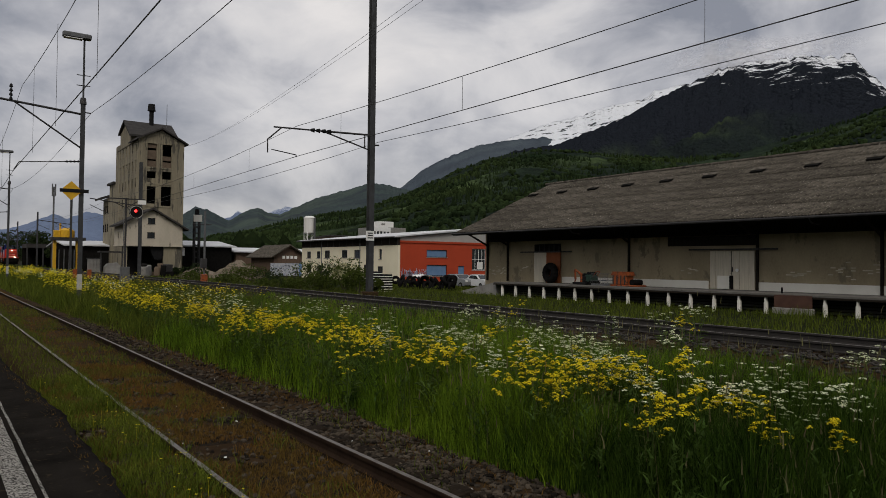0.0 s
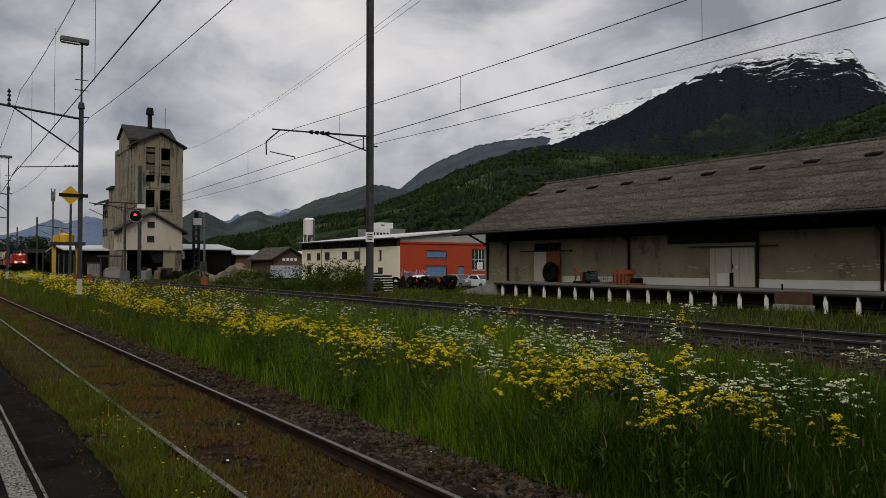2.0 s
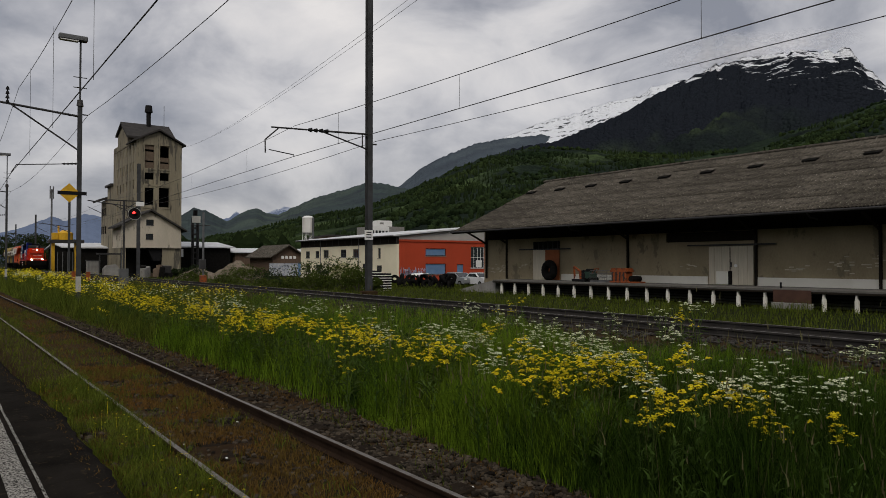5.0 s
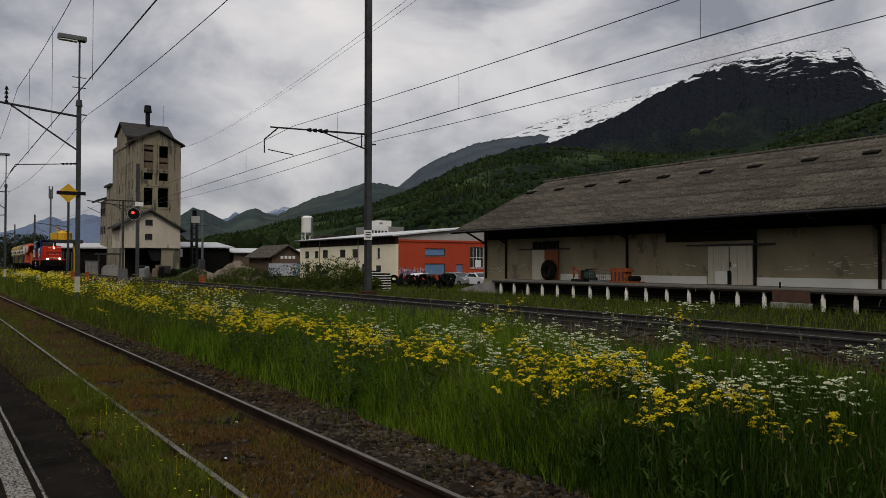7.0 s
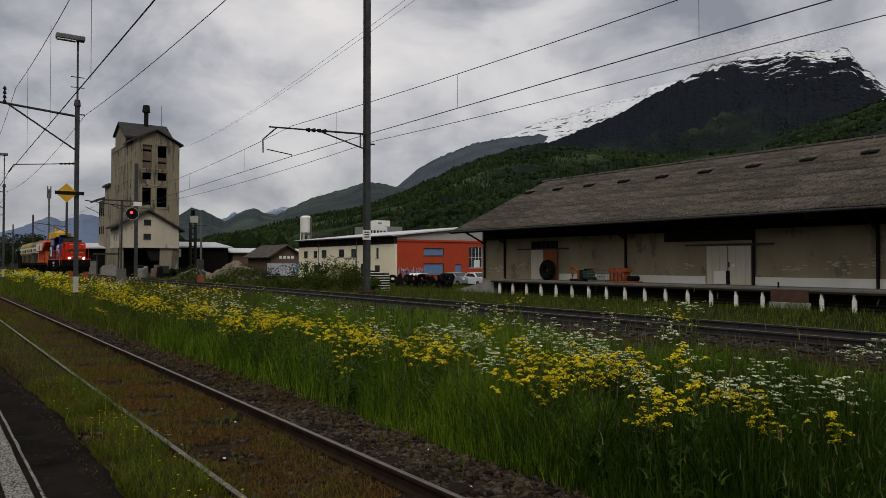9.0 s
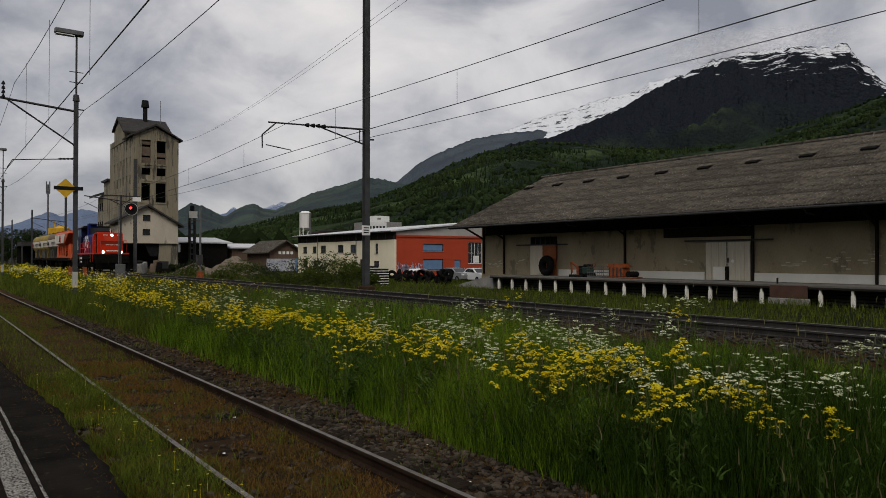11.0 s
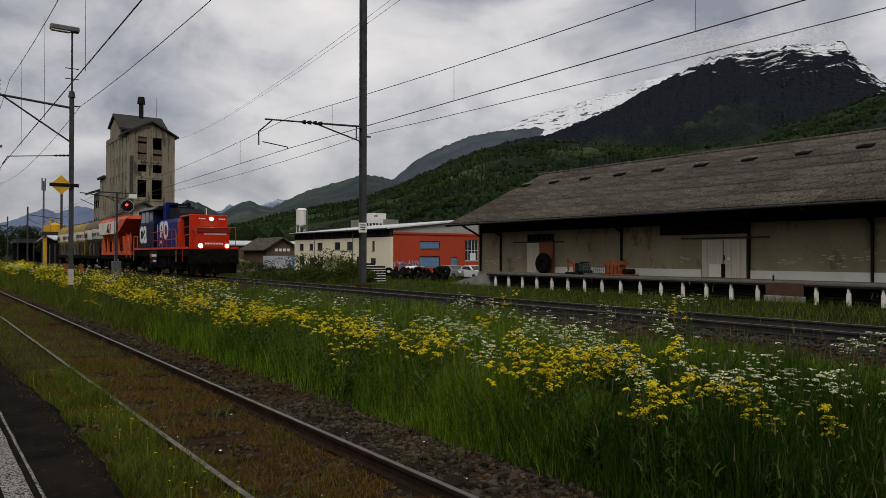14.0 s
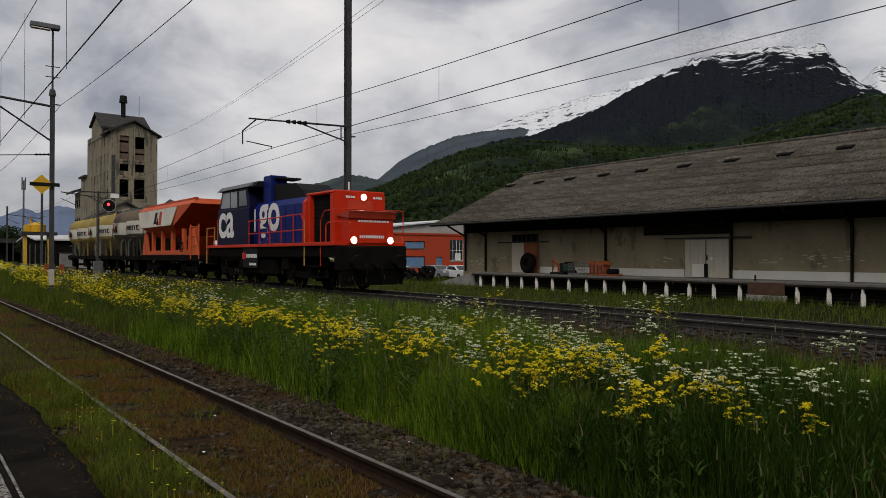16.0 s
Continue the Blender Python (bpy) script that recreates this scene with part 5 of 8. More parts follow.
# ---------- the train ----------
M_loco_red = mat("signal_red_paint", (0.57, 0.032, 0.009), (0.47, 0.026, 0.008), 1.2, 0.42, bump=0.05, spot=(0.3, 0.05, 0.03), spot_at=0.7, spec=0.12)
M_loco_blue = mat("navy_paint", (0.006, 0.014, 0.12), (0.008, 0.019, 0.15), 1.2, 0.42, bump=0.05, spec=0.07)
M_loco_dark = mat("dark_navy_paint", (0.004, 0.006, 0.026), (0.007, 0.009, 0.034), 1.2, 0.45, bump=0.05, spec=0.05)
M_bogie = mat("bogie_grime", (0.0045, 0.0042, 0.004), (0.011, 0.0095, 0.008), 2, 0.95, bump=0.4, spot=(0.03, 0.025, 0.02), spot_at=0.68, spec=0.03)
M_hop = mat("hopper_orange", (0.62, 0.1, 0.022), (0.46, 0.07, 0.018), 0.8, 0.6, bump=0.1, spot=(0.22, 0.09, 0.05), spot_at=0.62, spot_scale=1.4)
M_hop_white = mat("grimy_white_panel", (0.74, 0.70, 0.62), (0.58, 0.54, 0.47), 0.8, 0.6, bump=0.1)
M_tank_band = mat("tank_white_band", (0.66, 0.63, 0.56), (0.5, 0.47, 0.4), 0.9, 0.6, bump=0.1)
M_tank_brown = mat("dusty_brown_tank", (0.16, 0.12, 0.08), (0.1, 0.08, 0.055), 1.0, 0.75, bump=0.15, spot=(0.3, 0.27, 0.2), spot_at=0.63)
M_tank_yellow = mat("dusty_yellow_tank", (0.36, 0.26, 0.06), (0.22, 0.165, 0.055), 0.9, 0.75, bump=0.15, spot=(0.2, 0.17, 0.1), spot_at=0.6)
M_tank_low = mat("grimy_hopper_steel", (0.06, 0.052, 0.038), (0.1, 0.085, 0.05), 0.9, 0.8, bump=0.2, spot=(0.2, 0.15, 0.05), spot_at=0.64)
M_rail_yellow = mat("ochre_handrail", (0.5, 0.26, 0.06), (0.42, 0.2, 0.05), 3, 0.5, bump=0)
M_lampglow = glow("headlamp_light", (1.0, 0.82, 0.56), 30.0)
M_letter = mat("white_lettering", (0.78, 0.78, 0.76), (0.7, 0.7, 0.68), 2, 0.5, bump=0)


def rail_path(pts, r=0.024):
    bm = bmesh.new()
    for a, b in zip(pts, pts[1:]):
        tube(bm, a, b, r, n=6)
    return bm


def text_part(name, body, size, m, material, parent, align="CENTER", depth=0.004, bold=0.0):
    cu = bpy.data.curves.new(name, "FONT")
    cu.body, cu.size, cu.extrude, cu.align_x, cu.offset = body, size, depth, align, bold
    ob = new(name + "_curve", cu)
    dg = bpy.context.evaluated_depsgraph_get()
    me = bpy.data.meshes.new_from_object(ob.evaluated_get(dg))
    bpy.data.objects.remove(ob)
    me.materials.clear()
    me.materials.append(material)
    out = new(name, me)
    out.parent, out.matrix_basis = parent, m
    return out


def wrap(ob, cy, r, sc):
    """Lays flat lettering round the side of an oval tank whose axis stands at cy."""
    m, inv = ob.matrix_basis.copy(), ob.matrix_basis.inverted()
    for v in ob.data.vertices:
        p = m @ v.co
        p.x = -(r + 0.012) * math.sqrt(max(0.05, 1 - ((p.y - cy) / (sc * r)) ** 2)) + (p.x + 1.6)
        v.co = inv @ p
    return ob


WHEELSETS = []


def wheelset(parent, y, r):
    bm = bmesh.new()
    for sx in (-0.75, 0.75):
        s = 1 if sx > 0 else -1
        tube(bm, (sx - 0.065, 0, 0), (sx + 0.065, 0, 0), r, n=24)
        tube(bm, (sx - s * 0.09, 0, 0), (sx - s * 0.06, 0, 0), r + 0.028, n=24)
        for i in range(6):
            a = i * math.pi / 3
            box(bm, sx + s * 0.066, math.cos(a) * r * 0.55 - 0.03, math.sin(a) * r * 0.55 - 0.03, sx + s * 0.08, math.cos(a) * r * 0.55 + 0.03, math.sin(a) * r * 0.55 + 0.03)
    tube(bm, (-0.98, 0, 0), (0.98, 0, 0), 0.09, n=10)
    ob = part("wheelset", bm, M_bogie, parent)
    ob.matrix_basis = pose(0, y, r)
    WHEELSETS.append((ob, y, r))
    return ob


def bogie(parent, y, base=2.4, r=0.5):
    for dy in (-base / 2, base / 2):
        wheelset(parent, y + dy, r)
    bm = bmesh.new()
    for sx in (-1.06, 1.06):
        prism(bm, [(y - base / 2 - 0.55, 0.62), (y - base / 2 - 0.45, 0.82), (y - 0.5, 0.66), (y + 0.5, 0.66), (y + base / 2 + 0.45, 0.82), (y + base / 2 + 0.55, 0.62),
                   (y + base / 2 + 0.3, 0.5), (y + 0.4, 0.42), (y - 0.4, 0.42), (y - base / 2 - 0.3, 0.5)], sx - 0.08, sx + 0.08, axis="x")
    box(bm, -1.0, y - 0.25, 0.45, 1.0, y + 0.25, 0.8)
    part("bogie_frame", bm, M_bogie, parent)
    for sx in (-1.13, 1.13):
        for dy in (-base / 2, base / 2):
            part("axle_box", boxed(sx - 0.12, y + dy - 0.17, r - 0.17, sx + 0.12, y + dy + 0.17, r + 0.2, bevel=0.04), M_bogie, parent)
            for q in (-0.3, 0.3):
                part("spring", tubed((sx, y + dy + q, 0.6), (sx, y + dy + q, 1.0), 0.09, n=10), M_bogie, parent)


def buffers(parent, y, sgn):
    for sx in (-0.875, 0.875):
        bm = tubed((sx, y, 1.05), (sx, y + sgn * 0.42, 1.05), 0.12, n=12)
        tube(bm, (sx, y + sgn * 0.42, 1.05), (sx, y + sgn * 0.5, 1.05), 0.26, 0.24, n=20)
        part("buffer", bm, M_bogie, parent)
    part("coupling", tubed((0, y, 1.0), (0, y + sgn * 0.45, 0.85), 0.06), M_bogie, parent)


def build_locomotive():
    th = tagged(empty("locomotive", pose(FAR_X, 189, RAIL_Z)), "red and navy diesel shunting locomotive with lit headlamps", "locomotive", "train")
    D = 1.72
    part("underframe", boxed(-1.42, 0.1, 1.2, 1.42, 13.05, D - 0.08, bevel=0.03), M_bogie, th, "black underframe")
    part("deck_edge", boxed(-1.5, 0.05, D - 0.09, 1.5, 13.1, D + 0.04, bevel=0.01), M_loco_red, th, "red deck edge")
    part("fuel_tank", boxed(-1.3, 5.4, 0.42, 1.3, 8.6, 1.2, bevel=0.12), M_bogie, th)
    # front: low apron, ledge and tall face
    part("nose", prismed([(0.0, D), (0.0, 2.62), (-0.04, 2.66), (0.78, 2.74), (0.78, D)], -0.92, 0.92, axis="x"), M_loco_red, th, "red lower nose panel")
    # ledge in a darker red, its shading put into the paint colour
    part("ledge", prismed([(-0.06, 2.6), (-0.12, 2.86), (-0.06, 2.88), (0.75, 2.78), (0.75, 2.7)], -0.98, 0.98, axis="x"), mat("shadowed_red_ledge", (0.42, 0.045, 0.02), None, 2, 0.5), th)
    part("front_hood", prismed([(-1.06, D), (1.06, D), (1.06, 3.5), (0.96, 3.62), (-0.96, 3.62), (-1.06, 3.5)], 0.78, 1.0), M_loco_red, th)
    part("front_hood_roof", boxed(-1.06, 0.79, 3.54, 1.06, 3.1, 3.66, bevel=0.04), M_loco_red, th)
    # solid bay and louvres in near-black, standing for a deep unlit opening
    part("radiator_bay", boxed(-0.88, 1.0, D, 0.88, 2.9, 3.54), M_void, th, "radiator bay blackened for its unlit depth")
    for i in range(10):
        part("louvre", boxed(-0.9, 1.08, D + 0.15 + i * 0.165, -0.88, 2.85, D + 0.19 + i * 0.165), M_void, th)
    part("grille_recess", boxed(-0.55, 0.765, 2.98, 0.55, 0.78, 3.3, bevel=0.005), mat("grille_red", (0.5, 0.052, 0.02), None, 2, 0.5), th)
    for y in (0.98, 2.86):
        part("hood_post", boxed(-1.08, y - 0.12, D, -0.86, y + 0.14, 3.54, bevel=0.02), M_loco_red, th)
    part("engine_hood", prismed([(-1.12, D), (1.12, D), (1.12, 3.32), (0.9, 3.58), (-0.9, 3.58), (-1.12, 3.32)], 3.0, 8.0), M_loco_blue, th, "navy engine hood")
    part("hood_band", prismed([(-1.14, D), (1.14, D), (1.14, 3.33), (0.92, 3.6), (-0.92, 3.6), (-1.14, 3.33)], 2.96, 3.22), M_loco_red, th)
    for y in (3.9, 4.8, 5.7, 6.6, 7.5):
        part("door_joint", boxed(-1.128, y, D + 0.1, -1.12, y + 0.015, 3.25), M_loco_dark, th)
    part("silencer", prismed([(3.7, 3.58), (4.0, 3.9), (4.7, 4.22), (8.0, 4.36), (8.0, 3.58)], -0.75, 0.75, axis="x"), M_black, th, "black exhaust hump")
    part("chimney", boxed(-0.9, 6.75, 3.4, -0.15, 7.55, 4.72, bevel=0.03), M_loco_blue, th, "navy exhaust stack")
    part("chimney_lid", boxed(-0.75, 6.5, 4.56, 0.4, 7.3, 4.64), M_black, th)
    # cab
    part("cab_lower", boxed(-1.36, 8.0, D, 1.36, 11.9, 3.4, bevel=0.03), M_loco_dark, th, "dark navy cab side")
    cab = prismed([(8.0, 3.4), (8.35, 4.3), (11.45, 4.3), (11.9, 3.4)], -1.3, 1.3, axis="x")
    part("cab_upper", cab, M_loco_dark, th)
    for sx in (-1.308, 1.308):
        a, b = (sx - 0.006, sx + 0.006)
        part("side_window", prismed([(8.35, 3.5), (8.55, 4.18), (9.3, 4.18), (9.3, 3.5)], a, b, axis="x"), M_glass, th)
        part("side_window", prismed([(9.55, 3.46), (9.55, 4.2), (11.3, 4.2), (11.62, 3.5)], a, b, axis="x"), mat("pale_glass", (0.2, 0.22, 0.23), (0.26, 0.28, 0.3), 1, 0.15, bump=0), th, "large pale cab window")
        part("window_bar", boxed(sx - 0.012, 10.35, 3.46, sx + 0.012, 10.42, 4.2), M_loco_dark, th)
    part("windscreen", boxed(-1.1, 11.6, 3.5, 1.1, 11.75, 4.15), M_glass, th)
    part("cab_roof", prismed([(-1.42, 4.3), (1.42, 4.3), (1.2, 4.5), (-1.2, 4.5)], 7.9, 11.85), M_steel, th, "grey cab roof")
    part("roof_front", prismed([(-1.3, 4.28), (1.3, 4.28), (1.1, 4.52), (-1.1, 4.52)], 7.6, 9.6), M_black, th)
    part("horn", tubed((-0.3, 9.6, 4.5), (-0.3, 9.0, 4.62), 0.05, 0.09), M_steel, th)
    part("antenna", tubed((0.2, 2.0, 3.6), (0.2, 2.0, 4.1), 0.03), M_white, th)
    part("rear_hood", prismed([(-1.0, D), (1.0, D), (1.0, 3.0), (0.85, 3.2), (-0.85, 3.2), (-1.0, 3.0)], 11.9, 13.0), M_loco_red, th, "short red rear hood")
    # large letters on the flank
    flank = pose(0, 0, 0, 90, 0, -90)
    text_part("lettering", "ca", 2.35, Matrix.Translation((-1.366, 10.8, 2.15)) @ flank @ Matrix.Diagonal((0.98, 1, 1, 1)), M_letter, th, bold=0.045)
    text_part("lettering", "go", 2.35, Matrix.Translation((-1.126, 6.4, 2.35)) @ flank @ Matrix.Diagonal((0.92, 1, 1, 1)), M_letter, th, bold=0.045)
    part("letter_stem", boxed(-1.134, 7.85, 2.32, -1.122, 7.99, 3.3), M_letter, th)
    # headlamps
    for px, py, pz, r in ((-0.76, -0.02, 1.82, 0.115), (0.76, -0.02, 1.82, 0.115), (0.1, 0.76, 3.42, 0.11)):
        lm = part("headlamp", tubed((px, py + 0.1, pz), (px, py - 0.03, pz), r + 0.02, n=20), M_loco_red, th)
        part("lens", tubed((px, py - 0.02, pz), (px, py - 0.045, pz), r, n=20), M_lampglow, lm, "lit headlamp")
    # nose writing: unreadable, plain bars
    for z, x0, x1, h in ((2.47, -0.55, 0.75, 0.07), (1.9, -0.5, 0.55, 0.1)):
        n = 12
        for i in range(n):
            a = x0 + (x1 - x0) * i / n
            part("marking_bar", boxed(a, -0.006, z, a + (x1 - x0) / n * 0.7, 0.0, z + h), M_letter, th)
    for x0 in (-0.62, 0.55):
        for i in range(4):
            part("marking_bar", boxed(x0 + i * 0.1, 0.768, 3.38, x0 + 0.075 + i * 0.1, 0.776, 3.46), M_letter, th)
    # side data panel
    part("data_panel", boxed(-1.44, 6.9, 0.75, -1.42, 8.5, 1.6), M_black, th)
    part("red_plate", boxed(-1.452, 8.2, 1.12, -1.44, 8.55, 1.4), M_loco_red, th)
    for i in range(7):
        part("marking_bar", boxed(-1.45, 6.95 + i * 0.17, 1.18, -1.44, 7.08 + i * 0.17, 1.34), M_letter, th)
    for i in range(5):
        part("marking_bar", boxed(-1.45, 7.0 + i * 0.16, 0.85, -1.44, 7.12 + i * 0.16, 0.96), M_letter, th)
    # handrails
    for pts in ([(-1.44, 2.45, D), (-1.44, 2.5, 2.55), (-1.44, 2.75, 2.85), (-1.44, 7.9, 2.75)], [(-1.44, 2.5, 2.25), (-1.44, 7.9, 2.2)]):
        part("handrail", rail_path(pts), M_loco_red, th)
    for y in (3.4, 4.5, 5.6, 6.7, 7.8):
        part("stanchion", tubed((-1.44, y, D), (-1.44, y, 2.8), 0.02, n=6), M_loco_red, th)
    part("handrail", rail_path([(-1.44, 1.15, 0.9), (-1.44, 1.15, 2.55), (-1.44, 0.85, 2.88), (-1.44, -0.2, 2.9), (1.22, -0.2, 2.9), (1.22, -0.2, D)], 0.018), M_loco_red, th)
    part("handrail", rail_path([(-1.44, 0.75, D), (-1.44, 0.75, 2.35), (-1.44, 0.6, 2.45), (-1.44, -0.2, 2.45), (-1.0, -0.2, 2.45)], 0.024), M_loco_red, th)
    part("handrail", rail_path([(-1.44, 2.45, 0.9), (-1.44, 2.45, 2.6)], 0.024), M_rail_yellow, th)
    part("handrail", rail_path([(-1.44, 12.1, D), (-1.44, 12.1, 2.6), (-1.44, 13.2, 2.6), (-1.44, 13.2, 0.9)], 0.024), M_rail_yellow, th)
    part("handrail", rail_path([(-1.44, 12.1, 2.2), (-1.44, 13.2, 2.2)], 0.02), M_loco_red, th)
    for z in (0.45, 0.85, 1.25):
        part("step", boxed(-1.48, 1.25, z, -1.1, 2.35, z + 0.05), M_bogie, th)
        part("step", boxed(-1.48, 12.4, z, -1.1, 13.0, z + 0.05), M_bogie, th)
    part("step_plate", boxed(-1.12, 1.2, 0.45, -1.08, 2.4, 1.65), M_bogie, th)
    # buffer beam and plough
    part("buffer_beam", boxed(-1.44, -0.12, 0.75, 1.44, 0.15, 1.62, bevel=0.03), M_bogie, th)
    part("rail_guard", prismed([(-0.05, 0.22), (-0.2, 0.75), (0.1, 0.75), (0.1, 0.22)], -1.3, 1.3, axis="x"), M_bogie, th)
    for sx in (-0.35, 0.3):
        part("brake_hose", rail_path([(sx, -0.12, 1.0), (sx, -0.25, 0.8), (sx + 0.05, -0.2, 0.55)], 0.03), M_rubber, th)
    buffers(th, -0.1, -1)
    buffers(th, 13.05, 1)
    bogie(th, 3.0)
    bogie(th, 10.3)
    for y in (4.4, 8.9):
        part("sand_box", boxed(-1.35, y - 0.3, 0.7, -1.1, y + 0.3, 1.2, bevel=0.04), M_bogie, th)
    return th


def build_hopper():
    th = tagged(empty("hopper_wagon", pose(FAR_X, 203, RAIL_Z)), "orange hopper wagon with a dirty white side panel", "freight wagon", "train")
    L = 11.6       # local y from 0 (front buffer beam) to L
    part("frame", boxed(-1.3, 0.1, 0.95, 1.3, L - 0.1, 1.3, bevel=0.03), M_bogie, th)
    # tub: hexagonal sides, ends sloping inwards
    bm = bmesh.new()
    lv = [(-0.55, 6.0, 2.15), (0.55, 6.0, 2.15), (0.55, L - 2.6, 2.15), (-0.55, L - 2.6, 2.15)]
    mv = [(-1.46, 4.1, 2.95), (1.46, 4.1, 2.95), (1.46, L - 0.8, 2.95), (-1.46, L - 0.8, 2.95)]
    uv = [(-1.5, 0.9, 4.0), (1.5, 0.9, 4.0), (1.5, L - 0.2, 4.0), (-1.5, L - 0.2, 4.0)]
    tv = [(-1.2, 1.1, 4.28), (1.2, 1.1, 4.28), (1.2, L - 0.5, 4.28), (-1.2, L - 0.5, 4.28)]
    rings = [[bm.verts.new(p) for p in r] for r in (lv, mv, uv, tv)]
    for a, b in zip(rings, rings[1:]):
        for i in range(4):
            bm.faces.new((a[i], a[(i + 1) % 4], b[(i + 1) % 4], b[i]))
    bm.faces.new(rings[0][::-1])
    bm.faces.new(rings[3])
    bmesh.ops.recalc_face_normals(bm, faces=bm.faces[:])
    part("tub", bm, M_hop, th)
    part("side_panel", prismed([(L - 0.8, 2.97), (L - 0.25, 3.96), (3.3, 3.96), (4.4, 2.97)], -1.53, -1.495, axis="x"), M_hop_white, th, "grimy white panel")
    # dark and red wedge mark
    bm = prismed([(7.9, 3.12), (7.4, 3.8), (7.0, 3.8), (7.4, 3.15)], -1.542, -1.532, axis="x")
    part("wedge_mark", bm, M_black, th)
    part("wedge_mark", prismed([(6.9, 3.05), (6.5, 3.8), (6.1, 3.8), (6.4, 3.05)], -1.542, -1.532, axis="x"), M_loco_red, th)
    part("wedge_mark", prismed([(7.4, 3.1), (7.0, 3.5), (6.9, 3.05)], -1.542, -1.532, axis="x"), M_black, th)
    part("top_rail", boxed(-1.25, 1.0, 4.26, -1.1, L - 1.0, 4.34), M_hop, th)
    part("top_rail", boxed(1.1, 1.0, 4.26, 1.25, L - 1.0, 4.34), M_hop, th)
    for sx in (-1.1, 1.1):
        part("sill", boxed(sx - 0.15, 1.2, 1.3, sx + 0.15, L - 0.6, 1.55, bevel=0.02), M_hop, th)
        for y in (1.5, 3.4, 5.4, 7.4, 9.4, L - 0.8):
            part("stanchion", boxed(sx - 0.1, y - 0.14, 1.5, sx + 0.1, y + 0.14, 2.75, bevel=0.02), M_hop, th)
    part("chute", prismed([(3.6, 2.36), (7.9, 2.36), (7.0, 1.2), (4.6, 1.2)], -0.7, 0.7, axis="x"), M_hop, th)
    part("end_plate", prismed([(0.5, 1.3), (2.2, 1.3), (1.8, 2.8), (1.4, 2.8)], -1.32, -1.2, axis="x"), M_hop, th, "orange triangular end plate")
    part("end_plate", prismed([(L - 1.8, 1.3), (L - 0.4, 1.3), (L - 0.9, 2.6), (L - 1.3, 2.6)], -1.32, -1.2, axis="x"), M_hop, th)
    for z in (1.8, 2.3, 2.75):
        part("ladder_rung", tubed((-1.35, 0.2, z), (-1.35, 1.5, z), 0.025, n=6), M_hop, th)
    for y in (0.2, 1.5):
        part("ladder_rail", tubed((-1.35, y, 1.1), (-1.35, y, 2.9), 0.03, n=6), M_hop, th)
    part("hand_wheel", torus(bmesh.new(), 0.28, 0.025, pose(-1.38, 3.0, 1.75, 0, 90), 20, 6), M_bogie, th)
    # dark sheets between the stanchions, put in for the shade under the tub
    for y in (4.2, 5.8, 7.2):
        part("shade_sheet", boxed(-0.95, y - 0.5, 1.6, -0.9, y + 0.4, 2.3), M_void, th)
    buffers(th, 0.1, -1)
    buffers(th, L - 0.1, 1)
    bogie(th, 2.3, 1.8, 0.46)
    bogie(th, L - 2.3, 1.8, 0.46)
    return th


